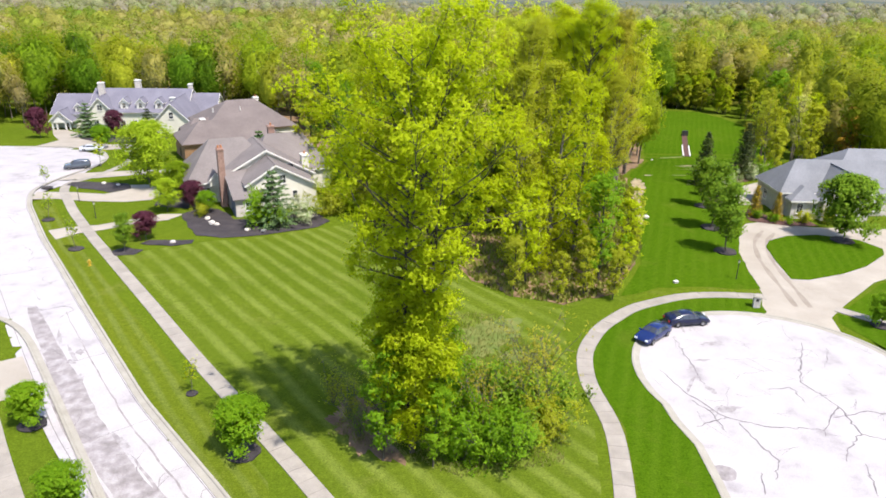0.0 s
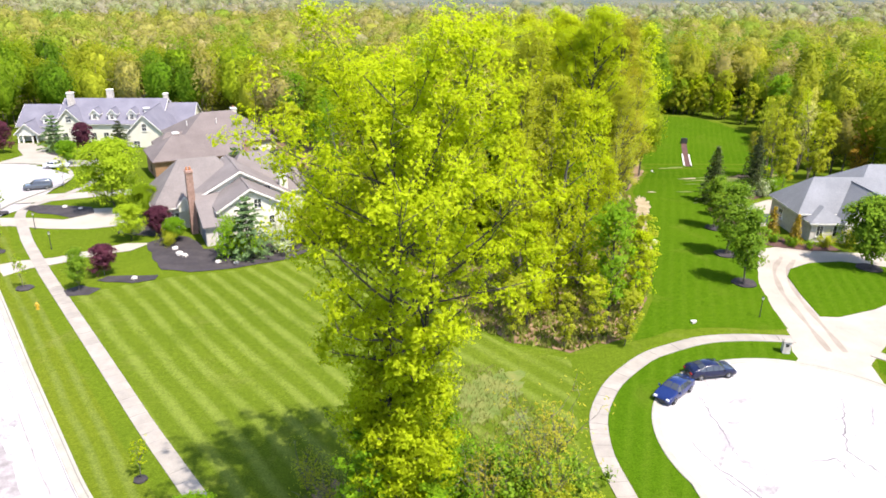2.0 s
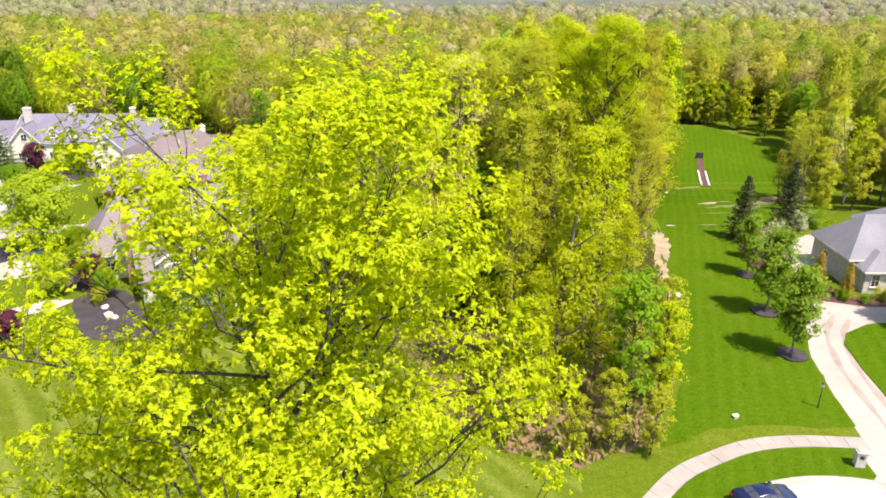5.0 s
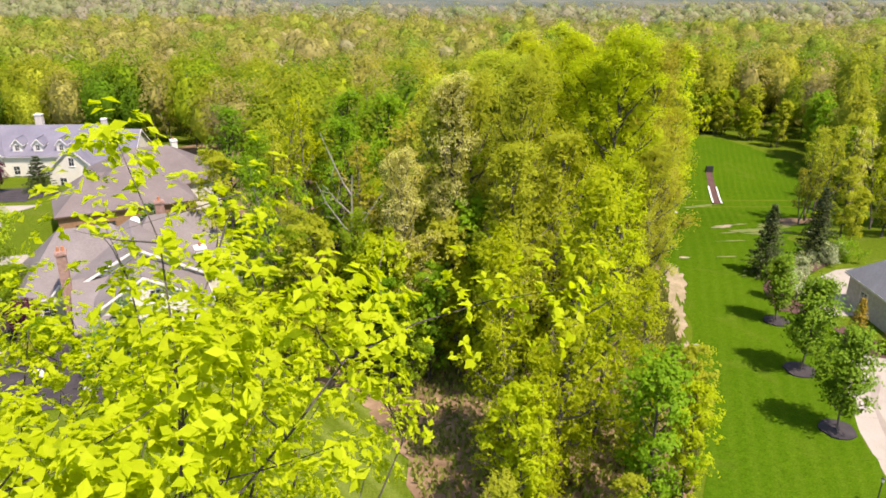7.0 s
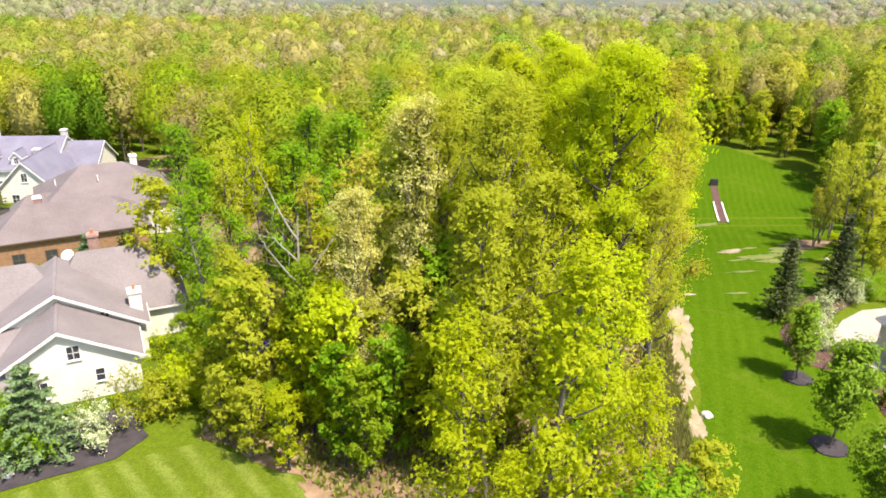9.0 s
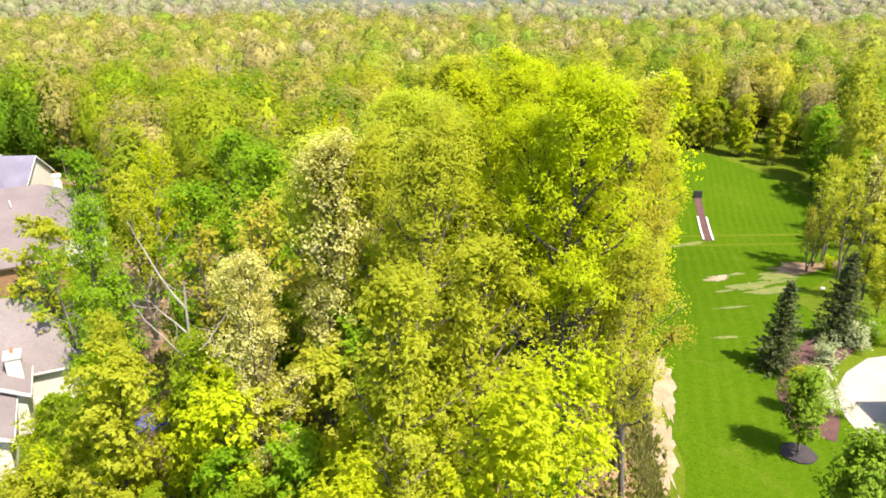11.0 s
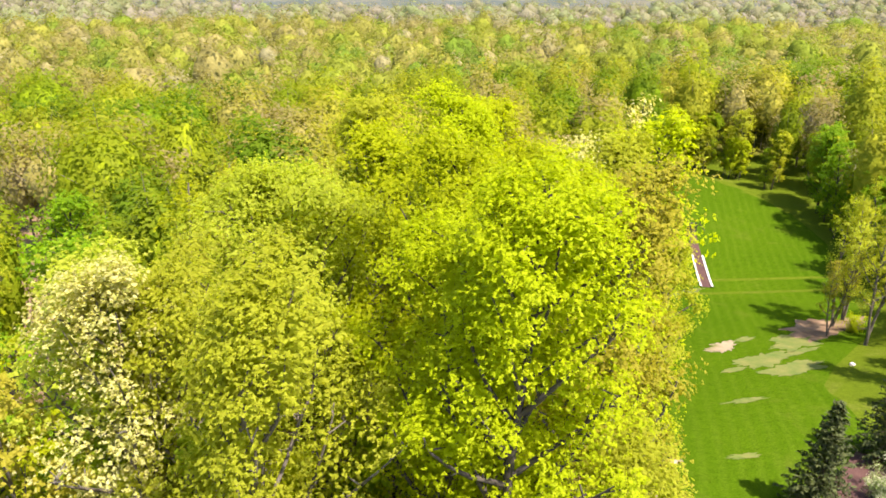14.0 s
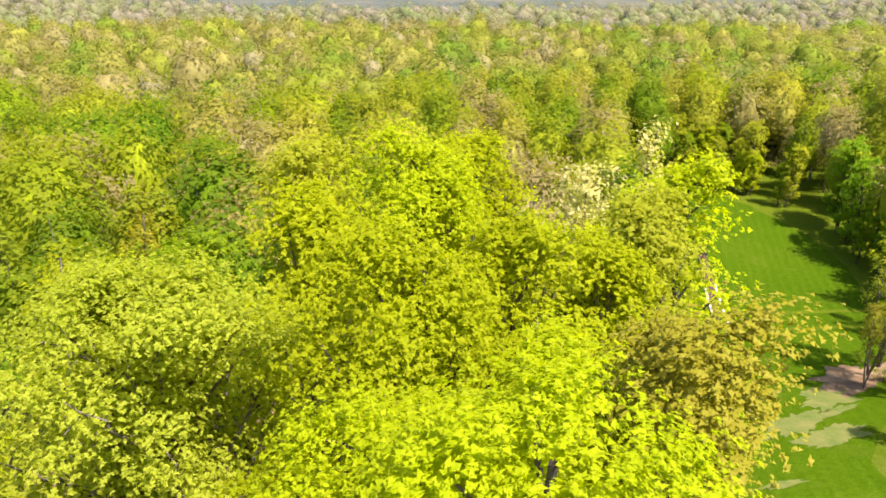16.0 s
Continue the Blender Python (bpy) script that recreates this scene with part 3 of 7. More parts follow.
# ---- trees ----
def tubes(segs, sides=5):
    """One mesh array of tapered tubes from rows of (x0, y0, z0, x1, y1, z1, r0, r1); thin twigs have three sides."""
    s = np.array(segs, float)
    thin = s[:, 6] < 0.045
    if sides > 3 and thin.any() and not thin.all():
        va, fa = tubes(s[~thin], sides)
        vb, fb = tubes(s[thin], 3)
        return np.concatenate([va, vb]), np.concatenate([fa, fb + len(va)])
    a, b, r0, r1 = s[:, :3], s[:, 3:6], s[:, 6], s[:, 7]
    d = b - a
    d /= np.linalg.norm(d, axis=1)[:, None] + 1e-9
    ref = np.where(np.abs(d[:, 2:3]) > 0.9, [[1.0, 0, 0]], [[0, 0, 1.0]])
    u = np.cross(d, ref)
    u /= np.linalg.norm(u, axis=1)[:, None] + 1e-9
    v = np.cross(d, u)
    n = len(s)
    verts = np.zeros((n, 2, sides, 3))
    for k in range(sides):
        t = 2 * math.pi * k / sides
        w = u * math.cos(t) + v * math.sin(t)
        verts[:, 0, k], verts[:, 1, k] = a + w * r0[:, None], b + w * r1[:, None]
    base = (np.arange(n) * 2 * sides)[:, None]
    faces = []
    for k in range(sides):
        j = (k + 1) % sides
        faces.append(np.concatenate([base + k, base + sides + k, base + sides + j, base + j], 1))
    return verts.reshape(-1, 3), np.concatenate(faces, 0)


def quad_mesh(name, verts, faces, material, tint=None, smooth=False, normals=None):
    me = bpy.data.meshes.new(name)
    nv, nf = len(verts), len(faces)
    me.vertices.add(nv)
    me.vertices.foreach_set("co", np.ascontiguousarray(verts, dtype=np.float32).ravel())
    k = faces.shape[1]
    me.loops.add(nf * k)
    me.loops.foreach_set("vertex_index", np.ascontiguousarray(faces, dtype=np.int32).ravel())
    me.polygons.add(nf)
    me.polygons.foreach_set("loop_start", np.arange(0, nf * k, k, dtype=np.int32))
    if smooth:
        me.polygons.foreach_set("use_smooth", np.ones(nf, dtype=bool))
    if tint is not None:
        at = me.attributes.new("tint", "FLOAT", "FACE")
        at.data.foreach_set("value", np.ascontiguousarray(tint, dtype=np.float32))
    if normals is not None:
        at = me.attributes.new("custom_normal", "FLOAT_VECTOR", "POINT")
        at.data.foreach_set("vector", np.ascontiguousarray(normals, dtype=np.float32).ravel())
    me.materials.append(material)
    me.update(calc_edges=True)
    me.validate()
    return me


def unit(a):
    return a / (np.linalg.norm(a, axis=1)[:, None] + 1e-9)


def spray(rng, pos, size, out, up=0.6, star=5, quad=True, narrow=0.62, soft=0.75, rise=0.75):
    """Leaves in small stars at the places given, facing outwards; their shading leans to the crown's own round."""
    n = len(pos)
    c = np.repeat(np.arange(-(-n // star)), star)[:n]
    centre, o = pos[c * star % n], out[c * star % n]
    nrm = rng.normal(size=(n, 3)) * 0.42 + o * 0.9
    nrm[:, 2] += up
    nrm = unit(nrm)
    t = unit(np.cross(nrm, rng.normal(size=(n, 3))))
    w = np.cross(nrm, t)
    s = (np.broadcast_to(size, n) * rng.uniform(0.6, 1.35, n))[:, None]
    mid = centre + t * s * 0.55 + nrm * s * rng.uniform(-0.5, 0.5, n)[:, None]
    if quad:
        lift = nrm * s * rng.uniform(-0.05, 0.22, n)[:, None]
        v = np.stack([mid - t * s * 0.6, mid - w * s * narrow * 0.5 + lift, mid + t * s * 0.6 - nrm * s * 0.15, mid + w * s * narrow * 0.5 + lift], 1)
    else:
        v = np.stack([mid + t * s * 0.62, mid - t * s * 0.4 + w * s * 0.5, mid - t * s * 0.4 - w * s * 0.5], 1)
    k = v.shape[1]
    g = np.cross(v[:, 1] - v[:, 0], v[:, 2] - v[:, 0])
    nn = unit(unit(g) * np.where((g * nrm).sum(1) < 0, -1, 1)[:, None] * (1 - soft) + unit(unit(o) * 0.8 + np.array((0, 0, rise))) * soft)
    flip = (g * nn).sum(1) < 0
    v[flip] = v[flip][:, ::-1]
    return v.reshape(-1, 3), (np.arange(n) * k)[:, None] + np.arange(k), np.repeat(nn, k, axis=0)


def leaf_quads(rng, pos, size, droop=0.0, up=0.6, narrow=0.62, out=None):
    """Folded lozenge leaves at the places given, turned outwards from their clump."""
    n = len(pos)
    nrm = rng.normal(size=(n, 3)) * 0.75
    nrm[:, 2] += up * 1.6
    if out is not None:
        nrm += out * 1.1
    nrm /= np.linalg.norm(nrm, axis=1)[:, None]
    ref = rng.normal(size=(n, 3))
    ref[:, 2] -= droop
    t = np.cross(nrm, ref)
    t /= np.linalg.norm(t, axis=1)[:, None] + 1e-9
    w = np.cross(nrm, t)
    s = (size * rng.uniform(0.6, 1.35, n))[:, None]
    v = np.zeros((n, 4, 3))
    v[:, 0], v[:, 2] = pos - t * s * 0.6, pos + t * s * 0.6
    lift = nrm * s * rng.uniform(0.05, 0.25, n)[:, None]
    v[:, 1], v[:, 3] = pos + w * s * narrow * 0.5 + lift, pos - w * s * narrow * 0.5 + lift
    f = (np.arange(n) * 4)[:, None] + np.arange(4)
    return v.reshape(-1, 3), f


def bent(p, d, length, r, n, rng, lift=0.15, wob=0.12):
    """A bent, tapering branch: its rows for tubes, and its points."""
    rows, pts = [], [p]
    d = d / np.linalg.norm(d)
    for i in range(n):
        d = d + rng.normal(size=3) * wob + np.array((0, 0, lift))
        d /= np.linalg.norm(d)
        q = p + d * length / n
        ra, rb = r * (1 - 0.8 * i / n), r * (1 - 0.8 * (i + 1) / n)
        rows.append((*p, *q, ra, rb))
        p = q
        pts.append(p)
    return rows, np.array(pts), d


def grow(seed, height, radius, base=0.25, limbs=16, subs=6, stems=1, lift=0.18, leaves=8000, size=0.22, clump=0.55, rise=0.9,
         shape="oval", up=0.6, trunk_r=None, low=0.0, twiggy=0.0, splay=None, thin=0.0, low_len=2.6, dense=0.7):
    """Trunk and leaf arrays of a broad-leaved tree: stems, limbs, side branches, twigs, and leaves in clumps at the twigs."""
    rng = np.random.default_rng(seed)
    tr = trunk_r or height * 0.0125
    rows, tips = [], []
    for s in range(stems):
        az = rng.uniform(0, 6.28) if stems == 1 else 6.28 * s / stems + rng.uniform(-.4, .4)
        d = np.array((math.cos(az), math.sin(az), 0)) * (0.05 if stems == 1 else rng.uniform(0.1, 0.22)) + np.array((0, 0, 1.0))
        if splay is not None:
            d = np.array((splay * (1 if s else -1), rng.uniform(-.03, .03), 1.0))
        stem_h = height * (1.0 if s == 0 else rng.uniform(0.82, 0.97))
        rr, pts, _ = bent(np.array((rng.normal() * 0.1 * s, rng.normal() * 0.1 * s, -0.3)), d, stem_h * 0.97, tr * (1 if stems == 1 else 0.8), 12, rng, 0.03, 0.035)
        rows += rr
        nl = max(4, limbs // stems)
        for k in range(nl):
            u = base + (0.97 - base) * ((k + rng.uniform(0, 0.8)) / nl)
            i = min(11, int(u * 12))
            p = pts[i] + (pts[i + 1] - pts[i]) * (u * 12 - i)
            w = (u - base) / (1 - base)
            prof = {"oval": math.sin(math.pi * min(1, 0.14 + 0.86 * w ** 0.85)) ** 0.7, "round": math.sin(math.pi * min(1, 0.22 + 0.64 * w)) ** 0.6,
                    "column": 0.75 * math.sin(math.pi * min(1, 0.2 + 0.8 * w)) ** 0.45, "vase": 0.35 + 0.75 * math.sin(math.pi * min(1, 0.05 + 0.85 * w)),
                    "cone": 1.0 - 0.85 * w,
                    "crowned": 0.30 + 0.70 * min(1, max(0, (w - 0.30) / 0.22)) - 0.42 * max(0, w - 0.68) / 0.32}[shape]
            ln = max(0.6, radius * prof * rng.uniform(0.75, 1.15) / (1 if stems == 1 else 1.25))
            a = k * 2.4 + rng.uniform(-.5, .5) + s
            dd = np.array((math.cos(a), math.sin(a), rise * rng.uniform(0.5, 1.3) * (0.35 + w)))
            lr = tr * (0.5 - 0.36 * w)
            r2, lp, ld = bent(p, dd, ln * 1.15, lr, 5, rng, lift, 0.12)
            rows += r2
            tips.append(lp[-1])
            for j in range(subs):
                v = rng.uniform(0.15, 1.0)
                q = lp[min(4, int(v * 5))] + (lp[min(5, int(v * 5) + 1)] - lp[min(4, int(v * 5))]) * (v * 5 % 1)
                sd = rng.normal(size=3) * (0.9, 0.9, 0.6) + ld * 0.7 + np.array((0, 0, 0.25))
                sl = max(0.5, ln * rng.uniform(0.18, 0.42))
                r3, sp, _ = bent(q, sd, sl, max(0.012, lr * 0.32), 3, rng, 0.08, 0.2)
                rows += r3
                tips += [sp[-1], sp[-2]]
        tips.append(pts[-1])
    if low:
        for k in range(int(low)):
            a, h = rng.uniform(0, 6.28), rng.uniform(0.06, base + 0.12) * height
            ln = rng.uniform(0.6, low_len)
            r2, lp, _ = bent(np.array((0, 0, h)), np.array((math.cos(a), math.sin(a), rng.uniform(-.2, .5))), ln, 0.04, 3, rng, 0.0, 0.2)
            rows += r2
            tips += [lp[-1], lp[-2]]
    tips = np.array(tips)
    if shape == "round":  # the crown ends in an even dome
        mid, rad = np.array((0, 0, height * 0.60)), np.array((radius * 1.02, radius * 1.02, height * 0.39))

        def dome(p):
            g = np.linalg.norm((p - mid) / rad, axis=1) + 1e-6
            w = step(height * 0.42, height * 0.6, p[:, 2])
            k = np.where(g > 0.78, (0.78 + 0.2 * np.tanh((g - 0.78) / 0.2)) / g, 1.0)
            return mid + (p - mid) * (1 + w * (k - 1))[:, None]
        tips = dome(tips)
        rows = np.array(rows)
        rows[:, :3], rows[:, 3:6] = dome(rows[:, :3]), dome(rows[:, 3:6])
        rows = [tuple(r) for r in rows]
    for q in tips[rng.integers(0, len(tips), int(twiggy * len(tips)))]:
        r2, _, _ = bent(q, rng.normal(size=3) + (0, 0, .9), rng.uniform(.5, 1.4), 0.012, 2, rng, .1, .2)
        rows += r2
    wt = np.where(tips[:, 2] < height * 0.55, 1 - thin, 1.0)
    ci = rng.choice(len(tips), leaves, p=wt / wt.sum())
    dev = rng.normal(size=(leaves, 3))
    dev *= (rng.uniform(0, 1, leaves) ** 0.5 / (np.linalg.norm(dev, axis=1) + 1e-9))[:, None]
    sc = clump * rng.uniform(0.6, 1.5, len(tips))[ci][:, None]
    pos = tips[ci] + dev * sc * (1, 1, 0.75)
    mid = np.array((0, 0, height * (0.42 + 0.3 * base)))
    round_out = (pos - mid) / (radius, radius, height * (1 - base) * 0.5)
    return rows, pos, 0.75 * round_out + dense * dev, rng


def tree_meshes(name, leaf, bark, size=0.22, up=0.6, fine=True, soft=0.72, keep=0.03, top=None, **kw):
    rows, pos, out, rng = grow(size=size, up=up, **kw)
    if not fine:
        rows = [r for r in rows if r[6] > keep]
    tv, tf = tubes(rows, 5 if fine else 4)
    trunk = quad_mesh(name + "_trunk", tv, tf, M[bark], smooth=True)
    if top:  # smaller leaves above that height
        size = np.where(pos[:, 2] > top[0], top[1], size)
    lv, lf, ln = spray(rng, pos, size, out, up * 0.5, 6 if fine else 4, fine, 0.7 if fine else 1.0, soft)
    return trunk, quad_mesh(name + "_crown", lv, lf, M[leaf], normals=ln)


def put_tree(kind, meshes, x, y, label, scale=1.0, turn=0.0, leaf=None, bark=None, category="tree", group="", tall=1.0, dz=0.0):
    e = new(kind)
    e.matrix_basis = Matrix.LocRotScale((x, y, float(zg(x, y)) + dz), Euler((0, 0, turn)), (scale, scale, scale * tall))
    for nm, me, m in (("trunk", meshes[0], bark), ("crown", meshes[1], leaf)):
        o = new(nm, me)
        o.parent = e
        if m:
            o.material_slots[0].link = "OBJECT"
            o.material_slots[0].material = M[m]
    return tagged(e, label, category, group)


def spruce_meshes(name, seed, height, radius, leaf, bark, n=5200, size=0.3, tiers=22, bare=0.06, sparse=1.0):
    """A conifer: straight trunk, drooping whorls of branches set with needle sprays."""
    rng = np.random.default_rng(seed)
    rows = [(0, 0, -0.3, 0, 0, height * 0.5, height * 0.016, height * 0.01), (0, 0, height * 0.5, 0, 0, height, height * 0.01, 0.02)]
    pos = []
    per = n // tiers
    for k in range(tiers):
        u = bare + (1 - bare) * (k / tiers)
        z, r = u * height, radius * (1 - u) ** 0.85 + 0.12
        nb = max(5, int(10 * sparse * (1 - 0.4 * u)))
        got = 0
        for b in range(nb):
            a = b * 6.28 / nb + k * 0.7 + rng.uniform(-.25, .25)
            ln = r * rng.uniform(0.72, 1.12)
            d = np.array((math.cos(a), math.sin(a), -0.22 + 0.5 * u))
            tip = np.array((0, 0, z)) + d * ln
            rows.append((0, 0, z, *tip, 0.03 * (1 - u) + 0.012, 0.008))
            m = max(3, int(per / nb * (0.4 + 0.9 * (1 - u))))
            t = rng.uniform(0.15, 1.05, m)
            side = np.array((-math.sin(a), math.cos(a), 0))
            wdt = (0.34 * ln * (1.1 - t) * rng.uniform(-1, 1, m))[:, None]
            pos.append(np.array((0, 0, z)) + d * ln * t[:, None] + side * wdt + rng.normal(size=(m, 3)) * 0.06 + np.array((0, 0, -0.12)) * np.abs(wdt))
    pos = np.concatenate(pos)
    tv, tf = tubes(rows)
    lv, lf = leaf_quads(rng, pos, size, 0.8, 0.9, 0.42)
    return quad_mesh(name + "_trunk", tv, tf, M[bark], smooth=True), quad_mesh(name + "_crown", lv, lf, M[leaf])


def shrub_meshes(name, seed, height, radius, leaf, leaves=3500, size=0.16, stems=7, clump=0.35, steep=(0.7, 2.2)):
    """A shrub: several stems from the ground, leaves in clumps over a dome."""
    rng = np.random.default_rng(seed)
    rows, tips = [], []
    for s in range(stems):
        a = s * 2.4 + rng.uniform(-.4, .4)
        d = np.array((math.cos(a), math.sin(a), rng.uniform(*steep)))
        r2, lp, ld = bent(np.array((0, 0, -0.1)), d, height * rng.uniform(0.7, 1.05), 0.012 + 0.005 * height, 5, rng, 0.06, 0.16)
        k = radius / max(0.3, np.abs(lp[:, :2]).max())
        rows += r2
        for j in range(9):
            q = lp[rng.integers(1, 6)]
            r3, sp, _ = bent(q, rng.normal(size=3) + ld * 0.6, radius * rng.uniform(0.25, 0.65), 0.014, 3, rng, 0.08, 0.2)
            rows += r3
            tips += [sp[-1], sp[-2], sp[1]]
    tips = np.array(tips)
    tips[:, 2] = np.maximum(tips[:, 2], 0.12)
    ci = rng.integers(0, len(tips), leaves)
    pos = tips[ci] + rng.normal(size=(leaves, 3)) * clump * 0.55
    pos[:, 2] = np.maximum(pos[:, 2], 0.05)
    tv, tf = tubes(rows, 4)
    lv, lf, ln = spray(rng, pos, size, unit(pos - (0, 0, height * 0.35)) + rng.normal(size=pos.shape) * 0.35, 0.3, 4, True, 0.62, 0.65)
    return quad_mesh(name + "_trunk", tv, tf, M["bark"]), quad_mesh(name + "_crown", lv, lf, M[leaf], normals=ln)


# the tall tree before the lens, with two stems
hero = tree_meshes("tall_tree", "leaf_lime", "bark_dark", size=0.125, seed=14, height=33.0, radius=10.8, base=0.2, limbs=96, subs=11, stems=2, lift=0.1, splay=0.12, soft=0.7,
                   leaves=370000, clump=0.7, rise=0.66, shape="crowned", trunk_r=0.27, low=200, low_len=3.4, twiggy=0.2, thin=-0.15, top=(22.0, 0.095), dense=1.3)
hero_top = float(np.percentile([v.co.z for v in hero[1].vertices], 99.8))
put_tree("tall_tree", hero, 0.8, 43.6, "tall lime-green tree in fresh spring leaf with two stems", 34.1 / hero_top, 0.25)

# trees of the wood; the first three kinds stand under the way of the lens
H1 = tree_meshes("wood_tree_a", "leaf_lime", "bark_dark", size=0.1, seed=21, height=28, radius=5.0, base=0.26, limbs=40, subs=12, leaves=78000, clump=0.78, thin=0.4, shape="round", rise=1.1, fine=False, soft=0.9)
H2 = tree_meshes("wood_tree_b", "leaf_olive", "bark", size=0.09, seed=22, height=27, radius=4.5, base=0.28, limbs=40, subs=11, stems=1, leaves=66000, clump=0.7, shape="round", lift=0.2, rise=1.2, twiggy=0.5, fine=False, soft=0.9)
H3 = tree_meshes("wood_tree_j", "leaf_olive", "bark", size=0.14, seed=34, height=27, radius=4.7, base=0.28, limbs=40, subs=10, stems=1, leaves=38000, clump=0.8, shape="round", lift=0.2, rise=1.2, twiggy=0.5, fine=False, soft=0.9)
H5 = tree_meshes("wood_tree_e", "leaf_tan", "bark", size=0.1, seed=25, height=27, radius=3.9, base=0.22, limbs=36, subs=10, stems=1, leaves=56000, clump=0.75, shape="round", lift=0.22, twiggy=1.6, fine=False, soft=0.9)
H0 = tree_meshes("wood_tree_h", "leaf_lime", "bark_dark", size=0.075, seed=29, height=28, radius=4.1, base=0.3, limbs=44, subs=12, leaves=100000, clump=0.62, shape="round", rise=1.1, fine=False, thin=0.88, soft=0.9)
W1 = tree_meshes("wood_tree_c", "leaf_lime", "bark_dark", size=0.21, seed=26, height=28, radius=5.0, base=0.24, limbs=30, subs=8, leaves=13000, clump=0.95, shape="round", fine=False, rise=1.1, soft=0.9)
W2 = tree_meshes("wood_tree_d", "leaf_olive", "bark", size=0.19, seed=27, height=27, radius=4.8, base=0.24, limbs=28, subs=8, stems=2, leaves=11000, clump=1.0, shape="oval", lift=0.2, fine=False, rise=1.1, soft=0.9)
W3 = tree_meshes("wood_tree_f", "leaf_green", "bark_dark", size=0.29, seed=23, height=20, radius=4.6, base=0.08, limbs=28, subs=7, leaves=8000, clump=0.85, shape="round", fine=False, keep=0.05, soft=0.9)
W4 = tree_meshes("wood_tree_g", "leaf_yellow", "bark", size=0.135, seed=24, height=20, radius=4.2, base=0.05, limbs=34, subs=8, leaves=22000, clump=0.8, shape="column", low=40, fine=False, soft=0.9)
H6 = tree_meshes("wood_tree_i", "leaf_pale", "bark", size=0.1, seed=33, height=28, radius=6.8, base=0.3, limbs=56, subs=14, leaves=190000, clump=1.05, shape="round", rise=1.0, twiggy=0.4, fine=False, soft=0.9)
LAB = {"leaf_pale": "broad woodland tree in pale spring-green leaf", "leaf_lime": "tall woodland tree in bright lime spring leaf", "leaf_olive": "tall woodland tree with thin olive leaves", "leaf_green": "woodland tree in full fresh green leaf", "leaf_spring": "woodland tree in soft spring-green leaf",
       "leaf_yellow": "slender tree in golden-green leaf at the wood's edge", "leaf_tan": "woodland tree still in tan bud", "leaf_cream": "woodland tree hung with cream blossom",
       "leaf_woods": "woodland tree in mixed spring leaf", "leaf_orange": "woodland tree with orange young leaves", "leaf_dark": "dark green dense woodland tree"}
